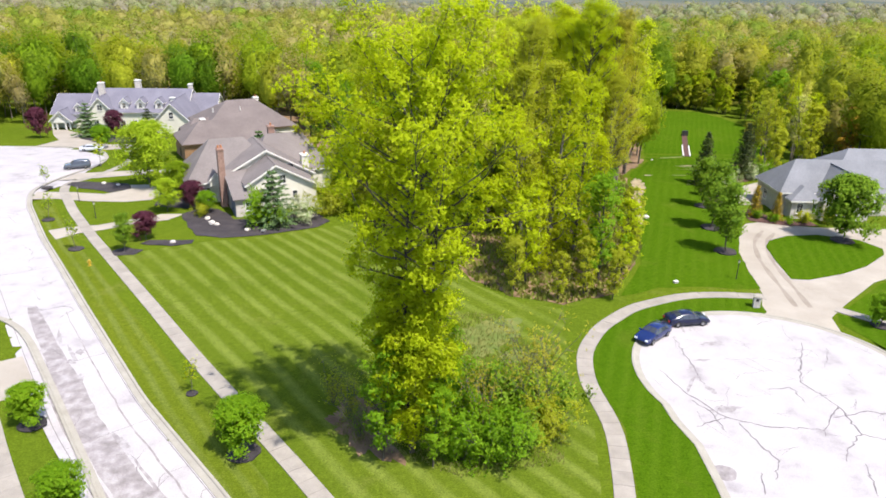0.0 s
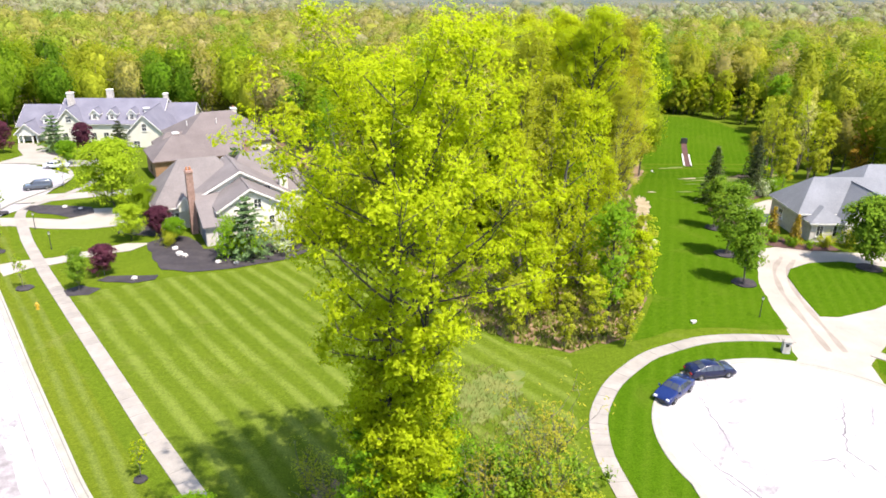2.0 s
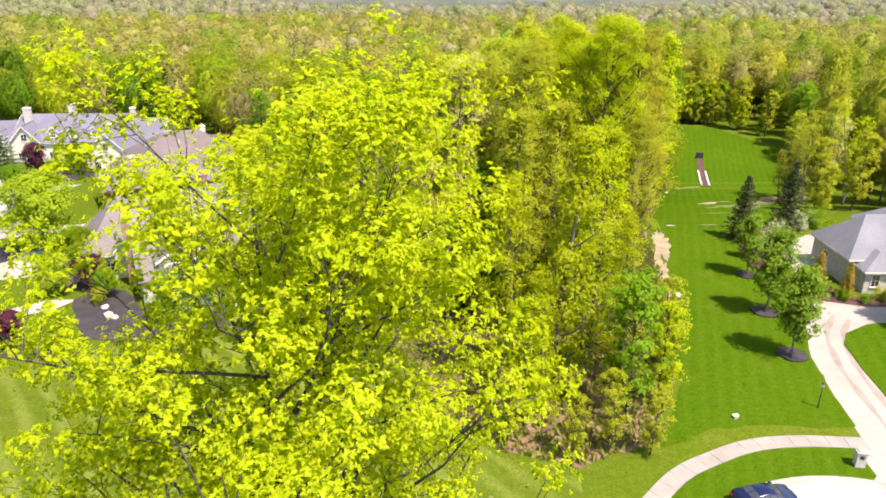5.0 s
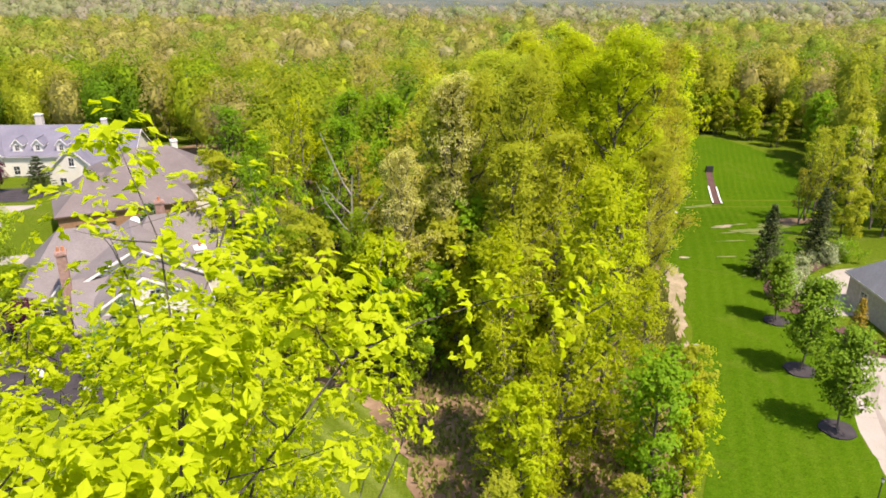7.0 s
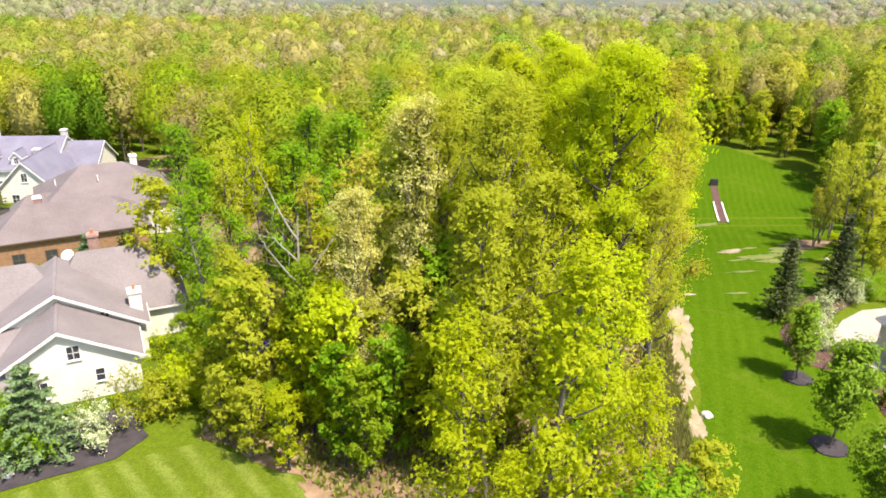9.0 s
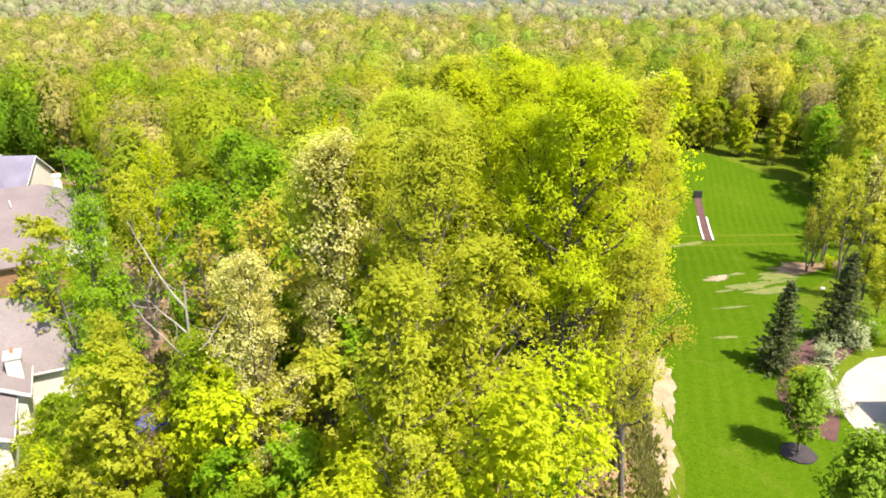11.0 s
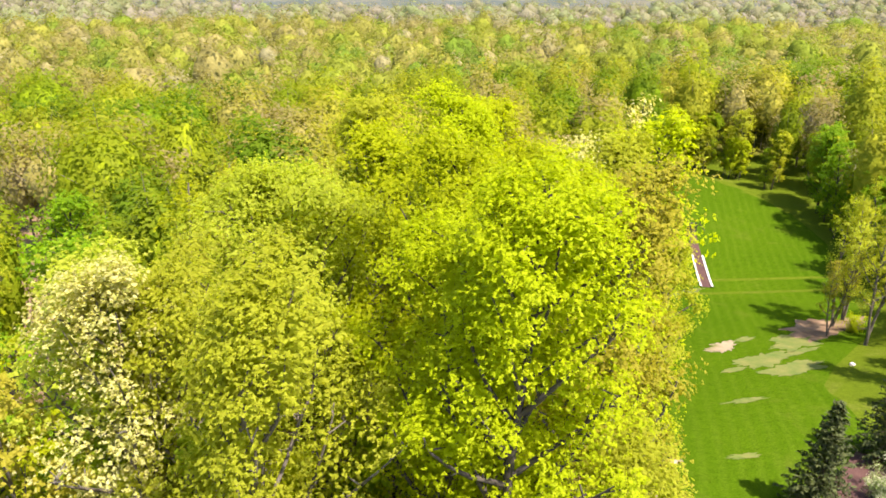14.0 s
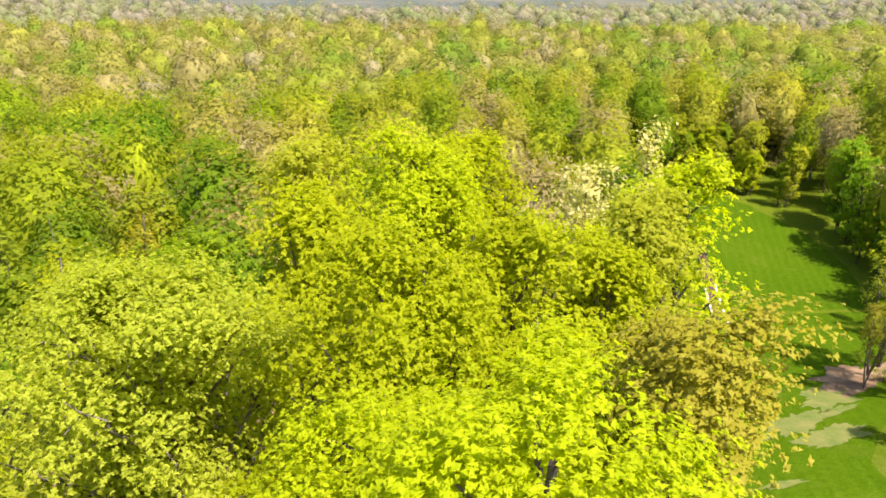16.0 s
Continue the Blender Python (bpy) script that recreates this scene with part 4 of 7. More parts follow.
wood_trees = [  # x, y, height, kind, leaf
    (26.1, 101.0, 31.6, H0, "leaf_lime"), (19.4, 102.4, 29.8, H2, "leaf_olive"), (32.5, 107.0, 31.2, H5, "leaf_tan"), (24.0, 105.2, 29.4, H0, "leaf_lime"), (11.8, 104.4, 28.8, H2, "leaf_cream"),
    (15.4, 107.4, 27.6, H2, "leaf_olive"), (6.4, 99.4, 22.2, H2, "leaf_cream"), (29.0, 110.4, 27.6, H1, "leaf_lime"),
    (17.0, 113.2, 29.2, H6, "leaf_pale"), (23.8, 113.2, 30.2, H1, "leaf_yellow"), (31.6, 102.6, 22.0, H2, "leaf_olive"),
    (24.8, 124.8, 30.4, H1, "leaf_lime"), (20.6, 121.6, 29.0, H3, "leaf_yellow"), (33.2, 121.6, 27.0, H3, "leaf_yellow"), (41.0, 129.6, 27.8, W1, "leaf_lime"), (35.8, 116.0, 24.0, H5, "leaf_olive"),
    (30.6, 118.6, 28.6, H3, "leaf_yellow"), (28.4, 127.0, 30.2, H3, "leaf_yellow"), (21.6, 127.4, 29.6, H3, "leaf_olive"), (36.6, 124.6, 28.4, H3, "leaf_olive"), (9.6, 109.4, 27.4, H3, "leaf_pale"),
    (-5.2, 100.4, 7.0, W3, "leaf_olive"), (-2.4, 97.6, 7.6, W3, "leaf_olive"), (0.8, 96.4, 8.0, W3, "leaf_yellow"), (5.3, 96.6, 11.5, W3, "leaf_green"),
    (10.5, 111.5, 26.0, W2, "leaf_spring"), (3.5, 108.5, 24.0, W2, "leaf_tan"), (-5.0, 109.0, 15.0, W4, "leaf_olive"),
    (17.8, 81.6, 24.6, W4, "leaf_yellow"), (13.8, 82.2, 19.6, W4, "leaf_yellow"), (22.6, 88.0, 21.0, W4, "leaf_lime"), (24.4, 83.0, 16.5, W4, "leaf_yellow"), (16.2, 79.0, 13.5, W4, "leaf_yellow"),
    (16.0, 92.0, 24.0, H3, "leaf_olive"), (23.4, 77.2, 13.8, W3, "leaf_green"), (20.6, 72.4, 7.5, W3, "leaf_olive"), (26.8, 79.0, 10.0, W3, "leaf_lime"),
    (14.4, 76.0, 12.0, W3, "leaf_lime"), (-5.4, 104.6, 13.0, W3, "leaf_spring"), (6.0, 101.6, 9.0, W3, "leaf_green"), (0.3, 103.2, 10.4, W3, "leaf_yellow"), (-6.5, 110.5, 19.5, W2, "leaf_green"),
    (-1.5, 116.0, 22.5, W1, "leaf_green"), (-12.0, 121.0, 20.0, W4, "leaf_green"), (-4.0, 122.0, 23.8, W2, "leaf_yellow"),
    (3.5, 119.0, 24.5, W1, "leaf_green"), (10.0, 121.0, 25.0, W2, "leaf_olive"), (15.5, 125.5, 25.5, W1, "leaf_spring"), (30.2, 136.6, 28.6, H3, "leaf_yellow"),
    (45.0, 156.6, 30.0, W2, "leaf_cream"), (34.5, 128.5, 25.0, W2, "leaf_olive"), (39.0, 135.5, 23.5, W1, "leaf_lime"), (21.0, 131.5, 26.0, W1, "leaf_spring"), (28.5, 137.0, 26.5, W2, "leaf_tan"),
    (9.0, 132.5, 24.0, W2, "leaf_tan"), (-1.5, 132.5, 23.5, W1, "leaf_green"), (-11.0, 133.0, 23.0, W2, "leaf_olive"), (29.4, 84.6, 10.0, W3, "leaf_olive"),
    (8.6, 97.0, 12.0, W3, "leaf_green"), (6.5, 100.5, 13.0, W3, "leaf_olive"), (11.6, 97.5, 11.5, W3, "leaf_yellow"), (14.5, 99.0, 15.0, W3, "leaf_spring"), (2.2, 101.0, 11.0, W3, "leaf_yellow"), (18.0, 98.5, 16.0, W3, "leaf_yellow"), (-6.6, 103.6, 7.5, W3, "leaf_olive"), (-3.4, 101.8, 8.5, W3, "leaf_yellow"), (-0.8, 100.8, 6.0, W3, "leaf_spring"), (20.0, 95.0, 25.0, H3, "leaf_olive"), (-9.4, 107.0, 9.0, W3, "leaf_spring"),
    (42.5, 144.5, 22.0, W2, "leaf_tan"), (48.5, 157.0, 23.0, W1, "leaf_yellow"), (55.0, 173.0, 24.0, W2, "leaf_lime"), (-18.0, 125.0, 17.0, W3, "leaf_olive"),
    (-19.0, 138.0, 21.0, W1, "leaf_green"), (-15.0, 147.0, 23.0, W2, "leaf_olive"), (17.4, 71.4, 6.0, W3, "leaf_olive"), (23.8, 71.8, 6.5, W3, "leaf_olive"),
    (80.0, 153.5, 20.5, W2, "leaf_olive"), (86.5, 150.5, 19.5, W2, "leaf_lime"), (75.0, 140.5, 13.0, W3, "leaf_olive"), (92.0, 152.0, 20.0, W1, "leaf_olive"), (82.0, 141.0, 14.0, W3, "leaf_olive"),
    (71.5, 133.0, 9.0, W3, "leaf_olive"), (89.0, 139.0, 14.0, W3, "leaf_orange"), (80.6, 160.8, 17.0, W2, "leaf_pale"), (83.8, 163.2, 18.0, W2, "leaf_olive"), (77.6, 157.4, 12.0, W2, "leaf_tan"),
    (108.0, 204.0, 17.0, W3, "leaf_green"), (106.0, 200.0, 12.0, W3, "leaf_spring"), (109.0, 208.0, 13.0, W3, "leaf_green"), (103.0, 185.0, 11.0, W3, "leaf_green"), (99.0, 176.0, 10.0, W3, "leaf_olive"), (105.5, 192.5, 12.0, W3, "leaf_spring"), (110.0, 212.5, 19.0, W3, "leaf_green"), (107.0, 196.0, 15.0, W3, "leaf_green"), (104.5, 189.0, 15.0, W3, "leaf_green"), (101.0, 181.0, 17.0, W2, "leaf_olive"), (95.5, 171.0, 19.0, W2, "leaf_cream"),
    (12.6, 74.0, 7.0, W3, "leaf_olive"), (1.0, 103.0, 16.0, W4, "leaf_spring"), (37.5, 127.0, 15.0, W3, "leaf_olive"),
]
rw = np.random.default_rng(41)
for k in range(44):  # young growth along the far end of the avenue
    f = k / 43
    wood_trees.append((76 + 32 * f + rw.uniform(-2, 2), 238 + 12 * math.sin(3.1 * f) - 14 * f * f + rw.uniform(0, 9), rw.uniform(8, 16), W3, ("leaf_spring", "leaf_olive", "leaf_lime")[k % 3]))
HT = {id(k): float(np.percentile([v.co.z for v in k[1].vertices], 99.7)) for k in (H0, H1, H2, H3, H5, H6, W1, W2, W3, W4)}
rt = np.random.default_rng(5)
ru = np.random.default_rng(15)
for k in range(46):  # young trees under the tall ones
    wood_trees.append((ru.uniform(-4, 28), ru.uniform(94, 128), ru.uniform(6.5, 11.5) if k < 22 else ru.uniform(11, 17), W3, ("leaf_spring", "leaf_olive", "leaf_green", "leaf_yellow", "leaf_lime")[k % 5]))
for x, y, h, k, lf in wood_trees:
    s = h / HT[id(k)]
    put_tree("wood_tree", k, x, y, LAB[lf], s * rt.uniform(0.97, 1.03), rt.uniform(0, 6.28), leaf=lf, group="trees of the wood", tall=1.0)

# undergrowth and shrubs round the tall tree
S1 = shrub_meshes("shrub_a", 31, 5.0, 2.6, "leaf_green", 9500, 0.17, 10, 0.55)
S2 = shrub_meshes("shrub_b", 32, 4.5, 2.4, "leaf_dark", 8000, 0.16, 10, 0.5)
S3 = shrub_meshes("shrub_c", 33, 5.5, 1.7, "leaf_tan", 3200, 0.1, 18, 0.55, (2.0, 5.0))
for x, y, s, k, lf, lab in [
        (-1.4, 42.6, 0.52, W3, "leaf_green", "bright green sapling thicket under the tall tree"), (2.6, 45.4, 0.54, W3, "leaf_green", "bright green sapling thicket under the tall tree"),
        (2.4, 41.8, 0.36, W3, "leaf_green", "bright green sapling thicket under the tall tree"), (7.2, 42.8, 1.0, S1, "leaf_green", "dense green shrub on the lawn"),
        (4.6, 42.6, 1.0, S2, "leaf_green", "dense green shrub with dark hollows"), (9.4, 43.6, 0.8, S2, "leaf_yard", "deep green shrub among bare twigs"), (11.4, 45.2, 0.8, S1, "leaf_olive", "olive-green bushy shrub by the path"),
        (-6.0, 50.4, 0.7, S3, "leaf_olive", "bare twiggy shrub with few buds"), (-4.4, 48.0, 0.75, S3, "leaf_olive", "bare twiggy shrub with few buds"), (-3.4, 45.6, 0.6, S3, "leaf_yard", "bare twiggy shrub with few buds"),
        (6.3, 46.2, 1.15, S3, "leaf_tan", "bare twiggy shrub with few buds"), (8.0, 48.0, 1.2, S2, "leaf_yard", "deep green shrub among bare twigs"),
        (10.8, 46.4, 1.15, S3, "leaf_olive", "bare twiggy shrub with few buds"), (11.6, 48.6, 1.0, S2, "leaf_yard", "deep green shrub among bare twigs"),
        (11.4, 49.6, 1.5, S3, "leaf_tan", "tall bare shrub with tan buds"), (4.6, 48.4, 1.2, S2, "leaf_green", "green shrub among bare twigs")]:
    put_tree("shrub", k, x, y, lab, s, x * 1.7, leaf=lf, category="shrub", group="shrubs under the tall tree")

# single trees of the verges and gardens
Y1 = tree_meshes("round_tree", "leaf_green", "bark", size=0.15, seed=41, height=5.7, radius=3.1, base=0.18, limbs=44, subs=9, fine=False, leaves=27000, clump=0.58, shape="round", rise=0.9)
Y2 = tree_meshes("avenue_tree", "leaf_green", "bark", size=0.14, seed=42, height=8.5, radius=2.4, base=0.2, limbs=30, subs=8, leaves=15000, fine=False, clump=0.6, shape="oval", twiggy=0.4)
Y3 = tree_meshes("sapling", "leaf_yellow", "bark", size=0.12, seed=43, height=3.2, radius=0.9, base=0.42, limbs=9, subs=3, leaves=420, clump=0.26, shape="oval", trunk_r=0.035)
Y4 = tree_meshes("spreading_tree", "leaf_lime", "bark_dark", size=0.15, seed=44, height=9.4, radius=4.6, base=0.16, limbs=44, subs=10, leaves=42000, fine=False, clump=0.85, shape="round", rise=0.8)
yard = [("verge_tree", Y1, -12.2, 43.6, 0.80, "leaf_green", "small round green tree on the verge in mulch"),
        ("verge_tree", Y1, -30.0, 47.4, 0.62, "leaf_green", "small round green tree across the street"), ("verge_tree", Y1, -22.6, 37.0, 0.66, "leaf_green", "small round green tree across the street"),
        ("island_tree", Y1, 62.6, 91.8, 1.62, "leaf_yard", "dense round green tree on the drive's island"), ("verge_tree", Y1, 51.6, 65.2, 0.62, "leaf_green", "small round green tree beside the drive"),
        ("avenue_tree", Y2, 43.4, 87.2, 1.15, "leaf_yard", "young tree with open green crown in mulch ring"), ("avenue_tree", Y2, 45.2, 97.0, 1.18, "leaf_yard", "young tree with open green crown in mulch ring"),
        ("avenue_tree", Y2, 48.0, 107.6, 0.95, "leaf_yard", "young tree with open green crown in mulch ring"), ("avenue_tree", Y2, 50.8, 113.4, 0.55, "leaf_olive", "small garden tree beside spruces"),
        ("garden_tree", Y4, -45.2, 120.0, 1.2, "leaf_fresh", "broad bright green tree before the brown-roofed house"), ("garden_tree", Y4, -37.7, 105.5, 0.55, "leaf_fresh", "small bright green garden tree"),
        ("garden_tree", Y4, -38.2, 113.7, 0.62, "leaf_spring", "small bright green garden tree"),
        ("garden_tree", Y2, -37.5, 87.3, 0.62, "leaf_yard", "small thin-leaved tree in mulch bed"), ("garden_tree", Y1, -36.4, 92.2, 0.68, "leaf_purple", "small purple-leaved tree in mulch bed"),
        ("garden_tree", Y1, -89.4, 172.3, 0.95, "leaf_purple", "dark purple-leaved tree before the far house"), ("garden_tree", Y1, -72.7, 174.5, 0.88, "leaf_purple", "dark purple-leaved tree before the far house"),
        ("garden_tree", Y1, -68.7, 157.5, 0.85, "leaf_green", "green garden tree by the turning circle"),
        ("garden_tree", Y1, -34.1, 107.6, 0.75, "leaf_purple", "purple-leaved tree by the house wall"),
        ("garden_tree", Y1, -31.5, 104.9, 0.6, "leaf_green", "round green shrub tree by the entrance"),
        ("sapling", Y3, -18.5, 51.9, 1.0, "leaf_yellow", "thin sapling in a small mulch ring on the verge"), ("sapling", Y3, -44.1, 88, 1.25, "leaf_spring", "young verge tree in mulch ring"),
        ("sapling", Y3, -53.7, 100.8, 1.25, "leaf_spring", "young verge tree in mulch ring"), ("sapling", Y3, -62.3, 118.7, 1.2, "leaf_spring", "young verge tree in mulch ring"),
        ("sapling", Y3, -59.9, 135.1, 1.7, "leaf_lime", "young verge tree by the parked car")]
for nm, k, x, y, s, lf, lab in yard:
    put_tree(nm, k, x, y, lab, s, x * 2.3 + y, leaf=lf, tall=1.3 if lf == "leaf_purple" and y > 150 else 1.0)
SP = spruce_meshes("spruce", 51, 10.0, 3.0, "needle", "bark_dark", 5600, 0.34)
PN = spruce_meshes("pine", 52, 8.8, 4.2, "needle_blue", "bark", 7500, 0.36, tiers=10, bare=0.06)
AV = spruce_meshes("arborvitae", 53, 5.0, 1.25, "leaf_bronze", "bark", 3000, 0.22, tiers=20, bare=0.02)
put_tree("spruce", SP, 52.8, 120.9, "dark green pointed spruce beside the court", 0.97, 0.4)
put_tree("spruce", SP, 62.4, 126.4, "tall dark spruce behind the court", 1.05, 1.4)
put_tree("pine", PN, -19.9, 99.1, "soft blue-green pine by the cream gable", 1.0, 0.2)
put_tree("cypress", S2, -22.2, 99.3, "yellow-green arborvitae by the cream gable", 1.0, 0.2, leaf="leaf_green", category="shrub", tall=1.35)
put_tree("pine", PN, -79.1, 175.0, "grey-green pine before the far house", 1.0, 0.5)
put_tree("pine", PN, -64.8, 176.0, "broad dark pine before the far house", 0.85, 2.2, leaf="needle")
put_tree("pine", PN, -28.5, 132.5, "soft green pine between two houses", 0.95, 1.9)
put_tree("pine", PN, -25.5, 136.4, "dark pine beside the brown roof", 0.85, 0.9, leaf="needle")
for x, y, s, lf, lab in [(-16.1, 101.3, 0.75, "leaf_white", "white-flowering shrub by the cream gable"), (-12.2, 104.5, 1.0, "leaf_olive", "leafy shrub at the house corner"),
                         (-9.1, 107.3, 1.3, "leaf_lime", "leafy shrub at the wood's edge"), (-31.9, 103.4, 0.45, "leaf_olive", "clipped golden shrub in mulch"),
                         (-27.6, 132.3, 0.8, "leaf_dark", "dark shrub between the two roofs"),
                         (55.0, 117.2, 0.5, "leaf_white", "white-flowering shrub beside the court"), (58.6, 121.8, 0.5, "leaf_white", "white-flowering shrub beside the court"),
                         (63.6, 124.8, 0.62, "leaf_white", "white-flowering shrub beside the court"), (53.4, 113.4, 0.55, "leaf_white", "white-flowering shrub beside the court"),
                         (66.0, 126.0, 0.7, "leaf_green", "round green shrub beside the court"),
                         (56.0, 99.8, 0.3, "leaf_green", "low clipped green shrub by the house"), (58.2, 99.0, 0.26, "leaf_green", "low clipped green shrub by the house"),
                         (54.2, 101.6, 0.3, "leaf_green", "low clipped green shrub by the house"), (60.6, 99.6, 0.4, "leaf_olive", "bushy shrub by the stone wall"),
                         (64.5, 99.4, 0.55, "leaf_olive", "bushy shrub by the stone wall"), (82, 158.5, 0.5, "leaf_lime", "bright shrub among pines")]:
    put_tree("shrub", S1, x, y, lab, s, x, leaf=lf, category="shrub")
for x, y, s in ((54.3, 102.9, 1.0), (56.7, 100.6, 0.92)):
    put_tree("arborvitae", AV, x, y, "golden-bronze upright arborvitae by the house wall", s, x * 3, category="shrub")

# far woods, joined
def crown_proto(seed, n, leaf, clumps, fine=2):
    """A unit crown: a knobbly core of clumps, and small leaves lying over it."""
    rng = np.random.default_rng(seed)
    d = unit(rng.normal(size=(clumps * 4, 3)) * (1, 1, 0.9) + (0, 0, 0.25))
    c = [d[0]]
    for v in d[1:]:  # spread the clumps apart
        if len(c) < clumps and min(np.linalg.norm(v - p) for p in c) > 2.1 / math.sqrt(clumps):
            c.append(v)
    c = np.array(c)
    reach = rng.uniform(0.5, 1.0, len(c)) * (1 - 0.3 * np.clip(-c[:, 2], 0, 1))

    def swell(p):
        g = np.exp(-0.5 * clumps * (1 - p @ c.T)) * reach
        return 0.56 + 0.5 * g.max(1), g.argmax(1)
    q = unit(rng.normal(size=(n, 3)) + (0, 0, 0.55))
    f, j = swell(q)
    pos = q * (f * (1.08 - 0.34 * rng.uniform(0, 1, n) ** 1.5))[:, None]
    v, _, nn = spray(rng, pos, leaf, 0.7 * q + 0.6 * unit(q * f[:, None] - 0.55 * c[j]), 0.3, 1, False, 0.8, 0.88, 0.35)
    core = bmesh.new()
    bmesh.ops.create_icosphere(core, subdivisions=fine, radius=1.0)
    cv = np.array([p.co[:] for p in core.verts])
    cf = np.array([[p.index for p in g.verts] for g in core.faces])
    core.free()
    return v, nn, cv * (swell(cv)[0] * 0.8)[:, None], cf, c


def woods(name, seed, spots, heights, count, size, label, clumps=26, twigs=True, shift=0.0, far="", wide=(0.21, 0.3), fine=2):
    rng = np.random.default_rng(seed)
    protos = [crown_proto(seed * 10 + k, count, size, clumps, fine) for k in range(9)]
    V, N, T, TV, TF, HV, HF, HT_ = [], [], [], [], [], [], [], []
    m0 = k0 = 0
    for (x, y), h in zip(spots, heights):
        z = float(zg(x, y))
        pv, pn, cv, cf, c = protos[rng.integers(len(protos))]
        r = h * rng.uniform(*wide)
        zc, rz = z + h * 0.53, h * rng.uniform(0.4, 0.48)
        a = rng.uniform(0, 6.28)
        rot = np.array(((math.cos(a), -math.sin(a), 0), (math.sin(a), math.cos(a), 0), (0, 0, 1)))
        scale, at = np.array((r, r * rng.uniform(0.85, 1.15), rz)), np.array((x, y, zc))
        tint = min(1.0, max(0.0, rng.beta(1.05, 1.35) + shift * rng.uniform() + 0.25 * noise.noise((x * 0.016, y * 0.016, 7.7))))
        bare = tint > 0.78
        v = pv.reshape(-1, 3, 3)
        nv = pn
        if bare:  # half-open crowns
            keep = np.arange(len(v)) % 4 != 0
            v, nv = v[keep], pn.reshape(-1, 3, 3)[keep].reshape(-1, 3)
        mid = v.mean(1, keepdims=True)
        leaf = (v - mid) * (h * 0.3)      # leaves keep their form, the crown is stretched
        V.append(((mid * scale + leaf) @ rot.T + at).reshape(-1, 3))
        N.append(unit(nv / (scale / r)) @ rot.T)
        T.append(np.full(len(v), tint))
        HV.append(cv * scale * (0.7 if bare else 1.0) @ rot.T + at)
        HF.append(cf + k0)
        k0 += len(cv)
        HT_.append(np.full(len(cf), tint))
        lean = rng.normal(size=2) * 0.6
        rows = [(x, y, z - 0.5, x + lean[0], y + lean[1], z + h * 0.75, 0.25, 0.08)]
        if twigs:
            rows += [(x + lean[0] * .5, y + lean[1] * .5, z + h * rng.uniform(.3, .5), *((c[j] * scale) @ rot.T + at), 0.11, 0.03) for j in range(min(len(c), 14 if bare else 5))]
        tv, tf = tubes(rows, 3)
        TV.append(tv)
        TF.append(tf + m0)
        m0 += len(tv)
    e = new(name)
    tagged(e, label, "woods", kind="stuff")
    leaf = far or "leaf_near_woods"
    lv = np.concatenate(V)
    lf = np.arange(len(lv)).reshape(-1, 3)
    for nm, v, f, m, t, nn in (("leaves", lv, lf, leaf, np.concatenate(T), np.concatenate(N)), ("trunks", np.concatenate(TV), np.concatenate(TF), "bark", None, None),
                               ("crowns", np.concatenate(HV), np.concatenate(HF), leaf + "_mass", np.concatenate(HT_), None)):
        o = new(nm, quad_mesh(name + "_" + nm, v, f, M[m], tint=t, normals=nn, smooth=nm == "crowns"))
        o.parent = e
    return e


def spots_in(seed, ymin, ymax, gap, keep):
    rng = np.random.default_rng(seed)
    out = []
    y = ymin
    while y < ymax:
        half = 0.66 * (y + 10) + 30
        for x in np.arange(-half, half, gap):
            out.append((x + rng.uniform(-.45, .45) * gap, y + rng.uniform(-.45, .45) * gap))
        y += gap
    out = np.array(out)
    return out[keep(out)], rng


HOUSES = [(-40, 86, -2, 132), (-54, 130, -14, 182), (-104, 160, -46, 214), (52, 92, 98, 128)]


def free(p):
    ok = ~inside(p, fairway) & ~inside(p, [(66, 128), (75, 140), (92, 156), (101, 176), (108.5, 197), (109.5, 212), (107, 222), (102, 245), (90, 246), (80, 220)]) & ~inside(p, [(-7, 135), (40, 139), (38, 70), (-40, 20), (-140, 20), (-110, 165), (-98, 203), (-44, 203), (-26, 168), (-22, 140)])
    for a, b, c, d in HOUSES:
        ok &= ~((p[:, 0] > a) & (p[:, 0] < c) & (p[:, 1] > b) & (p[:, 1] < d))
    ok &= ~((p[:, 1] < 128) & (p[:, 0] > 20)) & ~((p[:, 1] < 150) & (p[:, 0] < -20))
    ok &= ~((p[:, 0] > 66) & (p[:, 0] < 90) & (p[:, 1] > 128) & (p[:, 1] < 152))
    return ok


sp, rg = spots_in(61, 128, 178, 8.6, free)
woods("woodland_edge", 62, sp, np.clip(rg.normal(21.5, 3.0, len(sp)), 13, 28), 2900, 0.07, "mixed spring woodland of green, lime and tan crowns", 24, wide=(0.2, 0.31))
sp, rg = spots_in(67, 178, 300, 9.4, free)
woods("woodland_near", 68, sp, np.clip(rg.normal(22, 3.2, len(sp)), 13, 29), 1650, 0.078, "mixed spring woodland of green, lime and tan crowns", 20, wide=(0.22, 0.35))
every = lambda p: np.ones(len(p), bool)
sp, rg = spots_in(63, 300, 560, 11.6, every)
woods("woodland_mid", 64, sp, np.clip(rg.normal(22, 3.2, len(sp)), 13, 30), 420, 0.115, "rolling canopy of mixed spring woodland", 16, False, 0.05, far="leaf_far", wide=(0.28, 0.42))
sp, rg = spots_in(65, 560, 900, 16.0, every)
woods("woodland_far", 66, sp, np.clip(rg.normal(23, 3.0, len(sp)), 14, 32), 90, 0.17, "distant wooded plain in spring colours with haze mixed in", 12, False, 0.2, far="leaf_hazy", wide=(0.36, 0.48), fine=1)
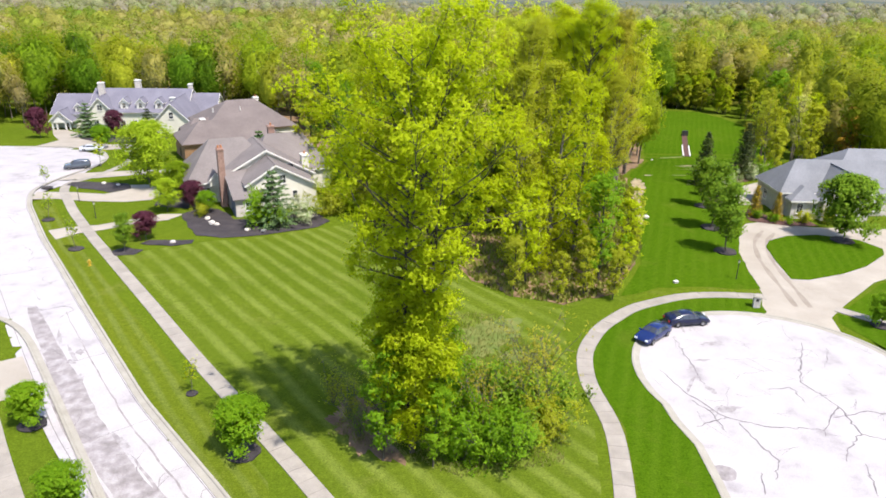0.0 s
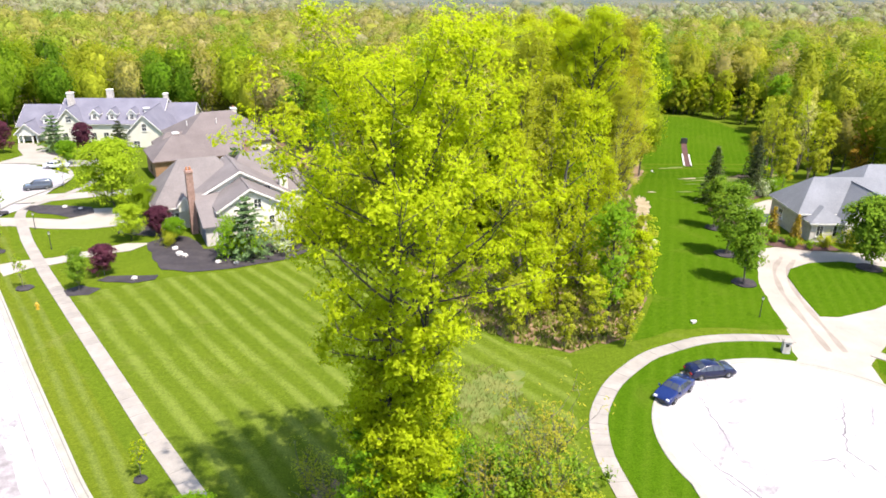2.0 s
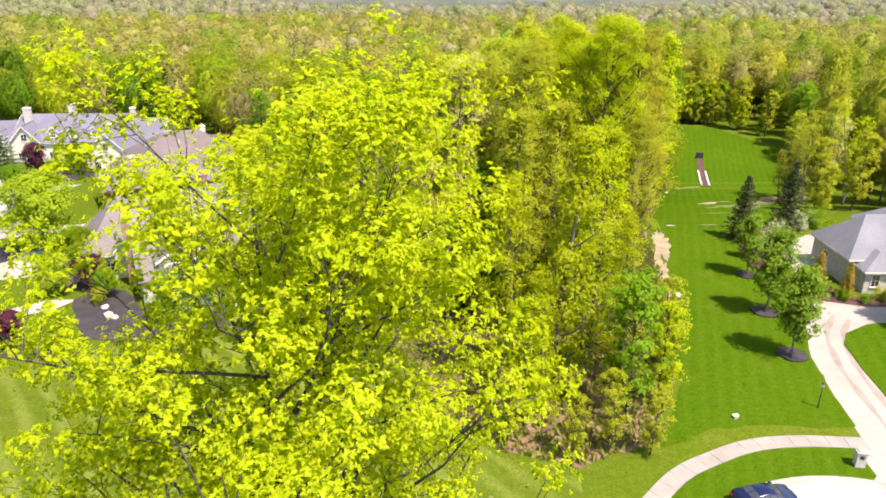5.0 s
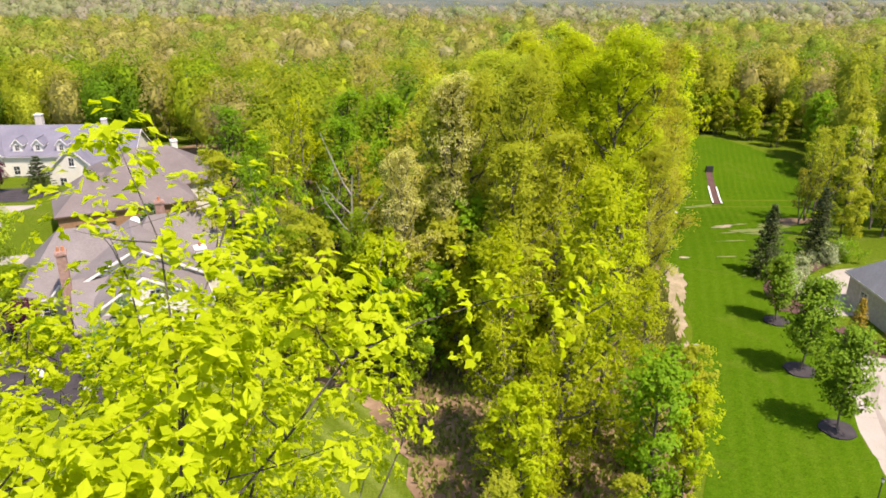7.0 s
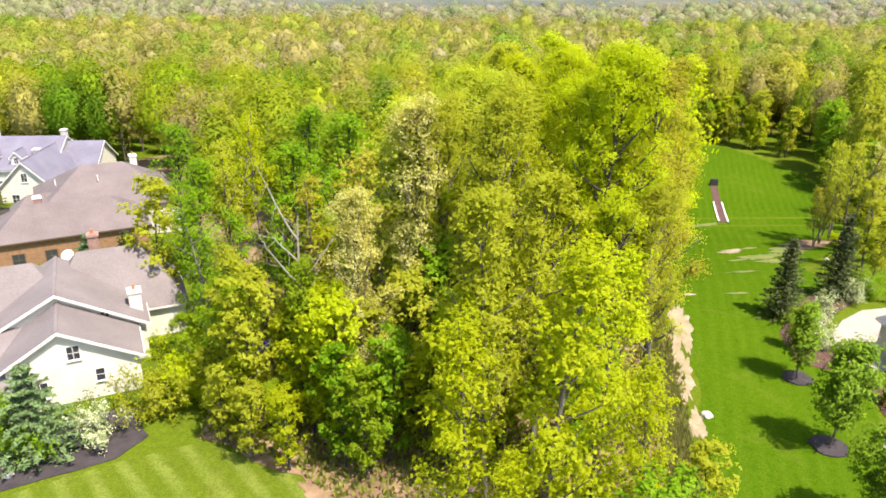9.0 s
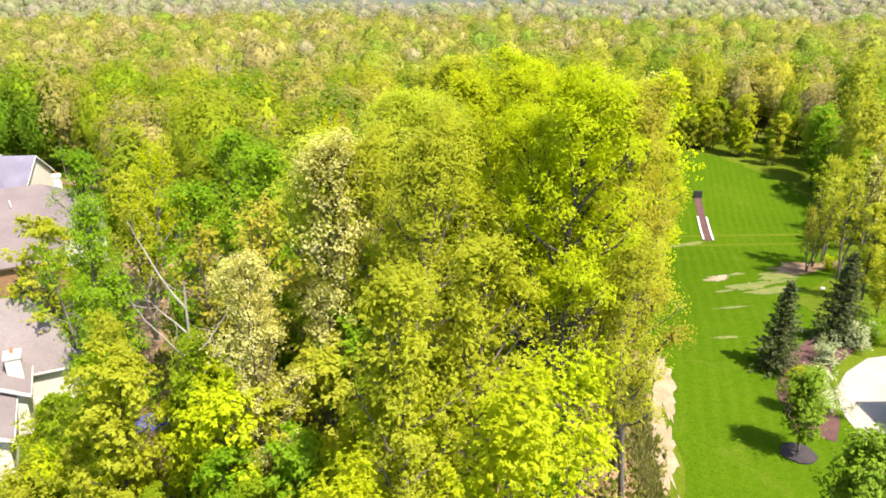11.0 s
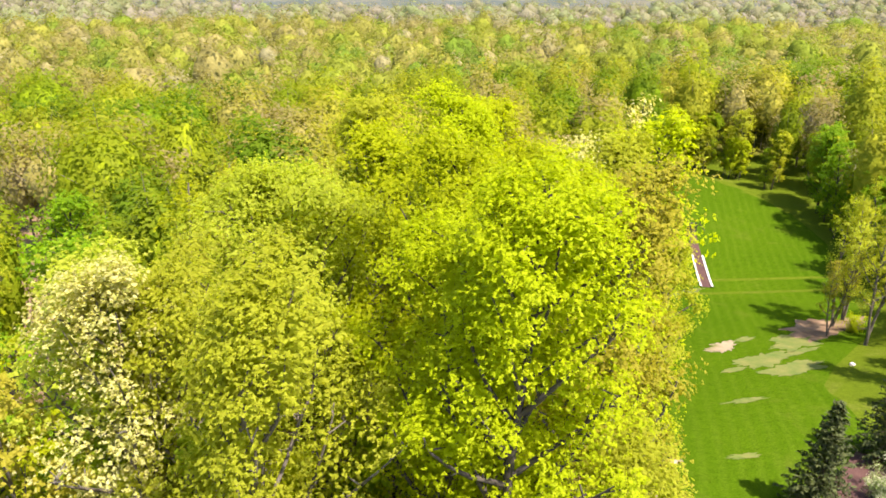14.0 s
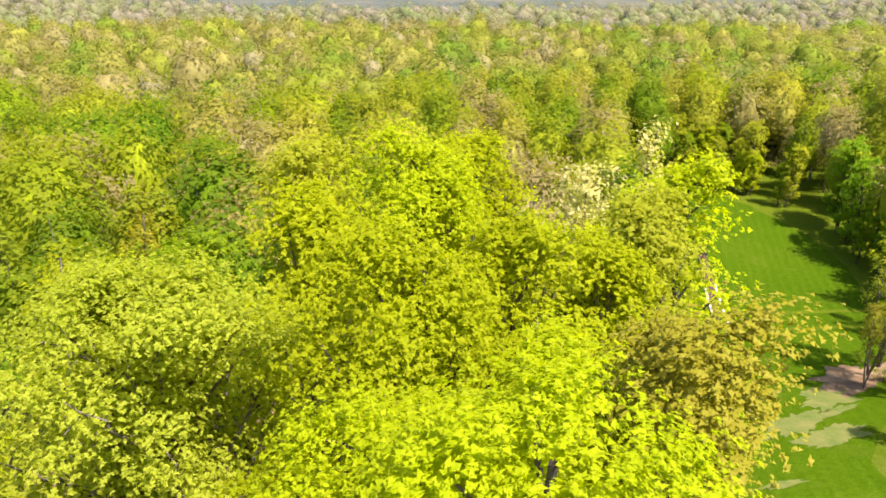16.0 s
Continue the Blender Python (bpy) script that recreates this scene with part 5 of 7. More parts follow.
# added sheet that closes the gaps between far crowns, coloured as their shade
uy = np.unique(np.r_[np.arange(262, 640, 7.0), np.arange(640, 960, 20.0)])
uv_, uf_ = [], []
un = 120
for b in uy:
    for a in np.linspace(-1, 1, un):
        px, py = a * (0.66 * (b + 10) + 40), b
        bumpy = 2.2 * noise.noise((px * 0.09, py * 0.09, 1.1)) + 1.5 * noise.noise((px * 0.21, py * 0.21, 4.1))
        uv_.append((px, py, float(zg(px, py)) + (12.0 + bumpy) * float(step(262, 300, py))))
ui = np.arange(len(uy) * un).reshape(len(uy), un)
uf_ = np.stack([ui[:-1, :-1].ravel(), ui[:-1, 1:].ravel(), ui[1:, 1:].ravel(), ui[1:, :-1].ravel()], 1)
tagged(new("lower_canopy", mesh_from("lower_canopy", uv_, uf_, M["canopy"], True)), "sheet under the far woods coloured as their shaded lower branches", "woods", kind="stuff")

# hills on the horizon, hazed by their colour alone
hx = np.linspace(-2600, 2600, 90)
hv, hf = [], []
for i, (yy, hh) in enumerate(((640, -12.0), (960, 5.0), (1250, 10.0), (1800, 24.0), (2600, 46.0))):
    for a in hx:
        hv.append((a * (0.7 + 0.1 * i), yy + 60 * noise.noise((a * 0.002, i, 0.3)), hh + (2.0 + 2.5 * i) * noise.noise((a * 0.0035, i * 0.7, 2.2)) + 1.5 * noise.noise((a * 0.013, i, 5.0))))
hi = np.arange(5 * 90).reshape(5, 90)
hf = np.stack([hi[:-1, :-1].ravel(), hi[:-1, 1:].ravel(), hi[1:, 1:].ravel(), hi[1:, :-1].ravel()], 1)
tagged(new("backdrop", mesh_from("far_hills", hv, hf, M["hills"], True)), "wooded hills on the horizon with blue-grey haze in their colour", "hills", kind="structure")


# ---- houses ----
M["cream"] = surface("cream_stucco", [(0.3, (0.58, 0.55, 0.46)), (0.7, (0.66, 0.63, 0.55))], 0.5, 10.0, 0.9, 0.01)
M["stone"] = surface("pale_stone_wall", [(0.3, (0.40, 0.36, 0.33)), (0.5, (0.50, 0.46, 0.42)), (0.7, (0.58, 0.54, 0.50))], 2.2, 7.0, 0.9, 0.04)
M["brown_roof"] = surface("brown_shingle_roof", [(0.3, (0.125, 0.103, 0.099)), (0.7, (0.168, 0.140, 0.134))], 0.25, 5.0, 0.9, 0.03)
M["grey_roof"] = surface("grey_shingle_roof", [(0.3, (0.145, 0.125, 0.122)), (0.7, (0.19, 0.167, 0.162))], 0.25, 5.0, 0.9, 0.03)
M["blue_roof"] = surface("blue_grey_slate_roof", [(0.3, (0.125, 0.12, 0.155)), (0.7, (0.17, 0.165, 0.205))], 0.25, 5.0, 0.85, 0.03)
M["slate_roof"] = surface("grey_slate_roof", [(0.3, (0.15, 0.155, 0.17)), (0.7, (0.20, 0.205, 0.225))], 0.25, 5.0, 0.85, 0.03)
M["trim"] = plain("white_trim", (0.62, 0.60, 0.56), 0.6)
M["trim_brown"] = plain("brown_timber", (0.09, 0.055, 0.035), 0.7)
M["brick"] = surface("pinkish_brick", [(0.3, (0.22, 0.13, 0.10)), (0.7, (0.34, 0.22, 0.18))], 3.0, 12.0, 0.9, 0.02)
M["clay"] = plain("orange_clay", (0.35, 0.14, 0.06), 0.8)
M["glass"] = plain("window_glass", (0.035, 0.04, 0.05), 0.08, spec=0.8)
M["door_blue"] = plain("slate_blue_door", (0.10, 0.12, 0.18), 0.5)
M["orange_wall"] = surface("orange_brick_wall", [(0.3, (0.21, 0.115, 0.06)), (0.7, (0.30, 0.18, 0.10))], 2.0, 10.0, 0.9, 0.02)


def part(name, bm, material, parent, label=""):
    bmesh.ops.recalc_face_normals(bm, faces=bm.faces[:])
    me = bpy.data.meshes.new(name)
    bm.to_mesh(me)
    bm.free()
    me.materials.append(material)
    o = new(name, me)
    o.parent = parent
    return tagged(o, label)


def box(bm, x0, x1, y0, y1, z0, z1, taper=0.0, m=None):
    c = [(x0, y0, z0), (x1, y0, z0), (x1, y1, z0), (x0, y1, z0), (x0 + taper, y0 + taper, z1), (x1 - taper, y0 + taper, z1), (x1 - taper, y1 - taper, z1), (x0 + taper, y1 - taper, z1)]
    v = [bm.verts.new(m @ Vector(p) if m else p) for p in c]
    for f in ((0, 3, 2, 1), (4, 5, 6, 7), (0, 1, 5, 4), (1, 2, 6, 5), (2, 3, 7, 6), (3, 0, 4, 7)):
        bm.faces.new([v[i] for i in f])
    return v


def slab(bm, pts, thick):
    """A flat polygon given depth downwards."""
    top = [bm.verts.new(p) for p in pts]
    low = [bm.verts.new((p[0], p[1], p[2] - thick)) for p in pts]
    bm.faces.new(top)
    bm.faces.new(low[::-1])
    n = len(pts)
    for i in range(n):
        bm.faces.new((top[i], low[i], low[(i + 1) % n], top[(i + 1) % n]))


def gable_wing(house, u0, u1, v0, v1, zl, zr, ru, rz, wall, roof, over=0.45, base=-0.6, trim="trim", ends=(True, True)):
    """A wing with its ridge along v; zl, zr: eaves at u0 and u1."""
    bm = bmesh.new()
    for v in (v0, v1):
        a = [bm.verts.new(p) for p in ((u0, v, base), (u1, v, base), (u1, v, zr), (ru, v, rz), (u0, v, zl))]
        bm.faces.new(a)
        if v == v0:
            first = a
    for i, j in ((0, 4), (1, 2)):
        bm.faces.new((first[i], first[j], a[j], a[i]))
    part("wall", bm, M[wall], house)
    sl, sr = (rz - zl) / (ru - u0), (rz - zr) / (u1 - ru)
    for nm, (ue, ze) in (("l", (u0 - over, zl - over * sl)), ("r", (u1 + over, zr - over * sr))):
        bm = bmesh.new()
        slab(bm, [(ru, v0 - over, rz + 0.16), (ue, v0 - over, ze + 0.16), (ue, v1 + over, ze + 0.16), (ru, v1 + over, rz + 0.16)], 0.15)
        part("roof", bm, M[roof], house)
        for k, v in enumerate((v0 - over - 0.02, v1 + over + 0.02)):
            if ends[k]:
                bm = bmesh.new()
                w = 0.05
                slab(bm, [(ru, v - w, rz + 0.12), (ue, v - w, ze + 0.12), (ue, v + w, ze + 0.12), (ru, v + w, rz + 0.12)], 0.3)
                part("rake_board", bm, M[trim], house)
        bm = bmesh.new()
        box(bm, min(ue, ue + 0.08), max(ue, ue + 0.08), v0 - over, v1 + over, ze - 0.12, ze + 0.02)
        part("gutter", bm, M[trim], house)
    bm = bmesh.new()
    box(bm, ru - 0.14, ru + 0.14, v0 - over, v1 + over, rz + 0.08, rz + 0.2)
    part("ridge_cap", bm, M[roof], house)


def hip_wing(house, u0, u1, v0, v1, ze, rz, wall, roof, over=0.45, base=-0.6, along="u", trim="trim"):
    """A wing under a hipped roof."""
    bm = bmesh.new()
    box(bm, u0, u1, v0, v1, base, ze)
    part("wall", bm, M[wall], house)
    a0, a1, b0, b1 = u0 - over, u1 + over, v0 - over, v1 + over
    e = ze - 0.05
    if along == "u":
        h = (b1 - b0) / 2
        r = [(a0 + h * 0.8, (b0 + b1) / 2, rz), (a1 - h * 0.8, (b0 + b1) / 2, rz)]
    else:
        h = (a1 - a0) / 2
        r = [((a0 + a1) / 2, b0 + h * 0.8, rz), ((a0 + a1) / 2, b1 - h * 0.8, rz)]
    c = [(a0, b0, e), (a1, b0, e), (a1, b1, e), (a0, b1, e)]
    if along == "u":
        planes = [[c[0], c[1], r[1], r[0]], [c[1], c[2], r[1]], [c[2], c[3], r[0], r[1]], [c[3], c[0], r[0]]]
    else:
        planes = [[c[0], c[1], r[0]], [c[1], c[2], r[1], r[0]], [c[2], c[3], r[1]], [c[3], c[0], r[0], r[1]]]
    for p in planes:
        bm = bmesh.new()
        slab(bm, p, 0.14)
        part("roof", bm, M[roof], house)
    bm = bmesh.new()
    for x0, x1, y0, y1 in ((a0 - .02, a1 + .02, b0 - .03, b0 + .05), (a0 - .02, a1 + .02, b1 - .05, b1 + .03), (a0 - .03, a0 + .05, b0, b1), (a1 - .05, a1 + .03, b0, b1)):
        box(bm, x0, x1, y0, y1, e - 0.24, e - 0.03)
    part("gutter", bm, M[trim], house)


def chimney(house, u, v, w, d, z0, z1, material, pots=0, cap="trim"):
    bm = bmesh.new()
    box(bm, u - w / 2, u + w / 2, v - d / 2, v + d / 2, z0, z1 - 0.25)
    o = part("chimney", bm, M[material], house)
    bm = bmesh.new()
    box(bm, u - w / 2 - .1, u + w / 2 + .1, v - d / 2 - .1, v + d / 2 + .1, z1 - 0.25, z1 - 0.05)
    box(bm, u - w / 2 + .05, u + w / 2 - .05, v - d / 2 + .05, v + d / 2 - .05, z1 - 0.05, z1 + 0.05)
    part("cap", bm, M[cap], o)
    for i in range(pots):
        bm = bmesh.new()
        bmesh.ops.create_cone(bm, segments=10, radius1=0.17, radius2=0.13, depth=0.5, cap_ends=True,
                              matrix=Matrix.Translation((u + (i - (pots - 1) / 2) * 0.45, v, z1 + 0.28)))
        part("chimney_pot", bm, M["clay"], o)


def window(house, at, turn, w, h, trim="trim", cols=2, rows=2):
    """A window on a wall: at is the middle of its foot, turn the way it faces (degrees, 0 to -v)."""
    m = Matrix.Translation(at) @ Matrix.Rotation(radians(turn), 4, "Z")
    bm = bmesh.new()
    ring = []
    for y in (-.08, .02):
        for a, c, z0, z1 in ((-w / 2 - .1, w / 2 + .1, -.1, h + .1), (-w / 2, w / 2, 0, h)):
            ring.append([bm.verts.new(m @ Vector(p)) for p in ((a, y, z0), (c, y, z0), (c, y, z1), (a, y, z1))])
    fo, fi, bo, bi = ring
    for i in range(4):
        j = (i + 1) % 4
        for q in ((fo[i], fo[j], fi[j], fi[i]), (bo[i], bi[i], bi[j], bo[j]), (fo[i], bo[i], bo[j], fo[j]), (fi[i], fi[j], bi[j], bi[i])):
            bm.faces.new(q)
    o = part("window", bm, M[trim], house)
    bm = bmesh.new()
    box(bm, -w / 2, w / 2, -.03, .0, 0, h, m=m)
    part("pane", bm, M["glass"], o, "dark reflecting glass")
    bars = [(-w / 2 + w * i / cols - .025, -w / 2 + w * i / cols + .025, 0, h) for i in range(1, cols)]
    bars += [(-w / 2, w / 2, h * i / rows - .025, h * i / rows + .025) for i in range(1, rows)]
    for k, (x0, x1, z0, z1) in enumerate(bars):
        bm = bmesh.new()
        box(bm, x0, x1, -.05 - .002 * k, .005, z0, z1, m=m)
        part("glazing_bar", bm, M[trim], o)
    bm = bmesh.new()
    box(bm, -w / 2 - .15, w / 2 + .15, -.16, .0, -.16, -.1, m=m)
    part("sill", bm, M[trim], o)


def house_at(name, x, y, turn, z, label):
    e = new(name)
    e.matrix_basis = pose(x, y, z, 0, 0, turn)
    return tagged(e, label, "house")


# cream house with the grey-brown roof
h1 = house_at("house", -26.4, 103.0, 23, -1.1, "cream gabled house under a grey-brown shingle roof")
gable_wing(h1, -0.4, 14.2, 7.8, 17.6, 4.6, 4.0, 6.6, 8.3, "cream", "grey_roof")
gable_wing(h1, 2.2, 13.1, 1.6, 8.6, 4.6, 3.8, 6.7, 7.3, "cream", "grey_roof")
hip_wing(h1, -5.6, 9.0, 9.6, 21.0, 3.4, 9.1, "cream", "grey_roof", along="u")
hip_wing(h1, 5.0, 18.6, 12.6, 22.0, 3.3, 8.9, "cream", "grey_roof", along="u")
bm = bmesh.new()
box(bm, 0, 4.4, 0, 7.9, -0.6, 3.0)
part("wall", bm, M["stone"], h1, "stone entrance wall")
bm = bmesh.new()
slab(bm, [(-0.4, -0.45, 2.95), (4.6, -0.45, 2.95), (4.6, 7.9, 5.6), (-0.4, 7.9, 5.6)], 0.15)
part("roof", bm, M["grey_roof"], h1)
bm = bmesh.new()
slab(bm, [(-0.02, 0.0, 3.0), (0.05, 0.0, 3.0), (0.05, 7.8, 5.4), (-0.02, 7.8, 5.4)], 0.6)
part("wall", bm, M["trim"], h1)
for v0 in (0.45, 2.35):
    bm = bmesh.new()
    box(bm, -0.06, 0.02, v0, v0 + 1.6, 0.0, 2.3)
    for z in (0.55, 1.1, 1.65):
        box(bm, -0.085, -0.06, v0 + .1, v0 + 1.5, z - .42, z)
    part("garage_door", bm, M["door_blue"], h1, "slate-blue panelled door")
chimney(h1, -0.7, 6.9, 0.95, 1.5, -0.5, 9.4, "brick", 2, "brick")
chimney(h1, 13.6, 10.4, 1.2, 1.3, 0.0, 6.5, "cream", 1)
chimney(h1, 10.4, 21.0, 1.1, 1.2, 3.0, 9.5, "brick", 1, "brick")
window(h1, (7.7, 1.6, 4.3), 0, 1.0, 1.3)
window(h1, (9.6, 1.6, 1.7), 0, 0.7, 1.2, cols=1)
window(h1, (4.6, 1.6, 1.0), 0, 1.2, 1.5)
window(h1, (2.0, 0.0, 1.0), 0, 0.9, 1.2)
window(h1, (-5.6, 13.0, 0.9), -90, 1.3, 1.6)
window(h1, (-5.6, 17.0, 0.9), -90, 1.3, 1.6)
window(h1, (-3.0, 9.6, 0.9), 0, 1.2, 1.5)
window(h1, (10.4, 7.8, 5.0), 0, 1.2, 0.7, cols=3, rows=1)
gable_wing(h1, -2.4, -0.6, 8.7, 11.0, 3.9, 3.9, -1.5, 5.0, "cream", "grey_roof", over=0.25, base=2.8)

# house with the wide brown hip roofs
h2 = house_at("house", -45.6, 141.6, 26, -3.3, "low house of orange brick under wide brown hip roofs")
hip_wing(h2, 0, 20.0, 0.0, 11.0, 4.5, 7.9, "orange_wall", "brown_roof", trim="trim_brown")
hip_wing(h2, 6.0, 26.0, 9.6, 27.0, 4.7, 9.7, "cream", "brown_roof", trim="trim_brown")
hip_wing(h2, 2.6, 10.5, 12.5, 18.6, 4.2, 6.6, "cream", "brown_roof", trim="trim_brown")
gable_wing(h2, 5.0, 9.0, 10.4, 15.0, 4.6, 4.6, 7.0, 6.4, "trim", "brown_roof", over=0.3, base=3.6)
chimney(h2, 6.2, 12.6, 1.1, 1.2, 3, 7.0, "brick", 0, "trim")
chimney(h2, 21.6, 27.0, 1.1, 1.5, -0.5, 8.6, "cream", 1)
for u in (3.0, 7.0, 11.5, 17.5):
    window(h2, (u, 0, 1.0), 0, 1.4, 1.6, "trim_brown")
window(h2, (2.6, 15.5, 1.2), -90, 1.4, 1.6, "trim")
window(h2, (0.0, 5.0, 1.2), -90, 1.4, 1.6, "trim_brown")
for u in (9.0, 15.0):
    bm = bmesh.new()
    cyl_at = Matrix.Translation((u, 14.6, 8.3))
    bmesh.ops.create_cone(bm, segments=10, radius1=0.09, radius2=0.09, depth=1.0, cap_ends=True, matrix=cyl_at)
    part("vent_pipe", bm, M["trim"], h2, "short white vent pipe")

dish = new("satellite_dish")
dish.matrix_basis = pose(-29.6, 129.4, float(zg(-29.6, 129.4)))
tagged(dish, "white satellite dish on a tall pole between two houses", "satellite dish")
bm = bmesh.new()
bmesh.ops.create_uvsphere(bm, u_segments=14, v_segments=8, radius=0.75, matrix=Matrix.Translation((0, -.1, 6.3)) @ Matrix.Rotation(0.9, 4, "X") @ Matrix.Diagonal((1, 1, 0.22, 1)))
part("reflector", bm, M["trim"], dish)
bm = bmesh.new()
box(bm, -.05, .05, 0, .1, -.2, 6.2)
part("pole", bm, M["kerb"], dish)

# long house with the blue-grey roof, dormers and white trim
h3 = house_at("house", -95.4, 190.4, 3, -7.0, "long white-trimmed house with blue-grey roof and dormers")


def cross_roof(house, u0, u1, v0, v1, ze, rz, wall, roof, base=-0.6):
    """A wing with its ridge along u and gable ends."""
    bm = bmesh.new()
    mv = (v0 + v1) / 2
    ends = []
    for u in (u0, u1):
        ends.append([bm.verts.new(p) for p in ((u, v0, base), (u, v1, base), (u, v1, ze), (u, mv, rz), (u, v0, ze))])
        bm.faces.new(ends[-1])
    for i, j in ((0, 4), (1, 2)):
        bm.faces.new((ends[0][i], ends[0][j], ends[1][j], ends[1][i]))
    part("wall", bm, M[wall], house)
    s = (rz - ze) / (mv - v0)
    for ve in (v0 - 0.5, v1 + 0.5):
        bm = bmesh.new()
        z = ze - 0.5 * s + 0.16
        slab(bm, [(u0 - .4, mv, rz + .16), (u1 + .4, mv, rz + .16), (u1 + .4, ve, z), (u0 - .4, ve, z)], 0.15)
        part("roof", bm, M[roof], house)
        bm = bmesh.new()
        box(bm, u0 - .4, u1 + .4, min(ve, ve + .08), max(ve, ve + .08), z - .28, z - .12)
        part("gutter", bm, M["trim"], house)
        for u in (u0 - .42, u1 + .42):
            bm = bmesh.new()
            slab(bm, [(u - .05, mv, rz + .12), (u + .05, mv, rz + .12), (u + .05, ve, z - .04), (u - .05, ve, z - .04)], 0.3)
            part("rake_board", bm, M["trim"], house)


def dormer(house, u, v, z, w, h, wall, roof):
    gable_wing(house, u - w / 2, u + w / 2, v, v + 3.4, z + h, z + h, u, z + h + w * 0.55, wall, roof, over=0.25, base=z - 0.6, ends=(True, False))
    window(house, (u, v, z + 0.15), 0, w * 0.4, h * 0.8)


cross_roof(h3, 10.0, 35.0, 0.0, 17.0, 5.2, 9.9, "cream", "blue_roof")
cross_roof(h3, 0.0, 10.6, 1.5, 15.0, 4.4, 8.4, "cream", "blue_roof")
cross_roof(h3, 34.4, 42.0, 3.0, 16.0, 4.2, 8.6, "cream", "blue_roof")
gable_wing(h3, 29.0, 38.5, -9.5, 6.0, 4.3, 4.3, 33.7, 9.0, "cream", "blue_roof")
gable_wing(h3, 1.0, 6.0, -2.5, 4.0, 3.3, 3.3, 3.5, 5.6, "trim", "blue_roof", base=2.6)
for u in (1.3, 2.4, 4.6, 5.7):
    bm = bmesh.new()
    box(bm, u - .16, u + .16, -2.4, -2.08, 0.0, 2.7)
    box(bm, u - .24, u + .24, -2.48, -2.0, 0.0, 0.2)
    part("porch_column", bm, M["trim"], h3)
bm = bmesh.new()
box(bm, 3.0, 4.0, 1.4, 1.5, 0, 2.2)
part("door", bm, M["trim_brown"], h3)
dormer(h3, 6.8, 1.8, 4.9, 1.7, 1.2, "trim", "blue_roof")
dormer(h3, 19.0, 0.9, 5.9, 2.0, 1.5, "trim", "blue_roof")
dormer(h3, 23.2, 0.9, 5.9, 2.0, 1.5, "trim", "blue_roof")
dormer(h3, 28.0, 0.9, 5.9, 2.0, 1.5, "trim", "blue_roof")
gable_wing(h3, 10.2, 16.2, -0.8, 5.0, 5.6, 5.6, 13.2, 8.9, "cream", "blue_roof")
window(h3, (13.2, -0.8, 5.6), 0, 1.2, 1.4)
window(h3, (33.7, -9.5, 5.2), 0, 1.0, 1.6)
window(h3, (31.6, -9.5, 1.0), 0, 1.3, 1.7)
window(h3, (35.8, -9.5, 1.0), 0, 1.3, 1.7)
for u in (12, 15, 18.5, 21.5, 24.5, 27.0):
    window(h3, (u, -0.0 if u > 16.3 else -0.8, 1.0), 0, 1.2, 1.8)
chimney(h3, 12.0, 6.0, 1.5, 1.2, 5, 11.9, "stone", 1)
chimney(h3, 20.0, 11.5, 1.5, 1.2, 5, 11.9, "stone", 0)
chimney(h3, 34.6, 9.5, 1.1, 1.1, 0, 11.2, "stone", 0)
bm = bmesh.new()
box(bm, 30.4, 31.4, 3.4, 4.4, 6.6, 8.2)
box(bm, 30.2, 31.6, 3.2, 4.6, 8.2, 8.4)
part("roof_vent", bm, M["trim"], h3, "small white roof cupola")

# stone house by the loop drive
h4 = house_at("house", 58.6, 101.4, -2, 0.0, "grey-roofed house of pale stone beside the loop drive")
hip_wing(h4, 0.0, 22.0, 2.6, 11.4, 3.7, 7.9, "stone", "slate_roof")
hip_wing(h4, 9.0, 32.0, 5.0, 18.0, 4.0, 8.8, "stone", "slate_roof")
gable_wing(h4, 5.4, 12.6, -0.4, 8.0, 3.6, 3.6, 9.0, 7.3, "stone", "slate_roof")
hip_wing(h4, 0.9, 5.4, 0.4, 6.0, 3.0, 4.7, "stone", "slate_roof", along="v")
hip_wing(h4, 20.0, 34.0, -2.6, 9.0, 4.2, 8.8, "cream", "slate_roof", along="v")
window(h4, (2.2, 0.4, 0.9), 0, 0.9, 1.5)
window(h4, (4.4, 0.4, 0.9), 0, 0.5, 1.5, cols=1)
window(h4, (9.0, -0.4, 1.0), 0, 1.6, 1.7)
window(h4, (9.0, -0.4, 4.0), 0, 1.2, 1.3)
window(h4, (15.5, 2.6, 0.8), 0, 1.6, 1.9)
window(h4, (18.2, 2.6, 0.8), 0, 1.3, 1.9)
window(h4, (23.0, -2.6, 0.8), 0, 1.6, 1.9)
window(h4, (27.5, -2.6, 0.8), 0, 1.6, 1.9)
window(h4, (0.0, 8.0, 1.0), -90, 1.2, 1.5)

# garden fence and shed roof behind the cream house
fence = new("lattice_fence")
fence.matrix_basis = pose(-15.0, 125.2, -1.4, 0, 0, 60)
tagged(fence, "weathered pale timber fence at the wood's edge", "fence")
for i in range(7):
    bm = bmesh.new()
    box(bm, i * 1.0 - .06, i * 1.0 + .06, -.06, .06, -.2, 1.9)
    part("post", bm, M["bark_pale"], fence)
for i in range(24):
    bm = bmesh.new()
    box(bm, 0.08 + i * 0.245, 0.29 + i * 0.245, -.085, -.062, 0.1, 1.75)
    part("slat", bm, M["bark_pale"], fence)


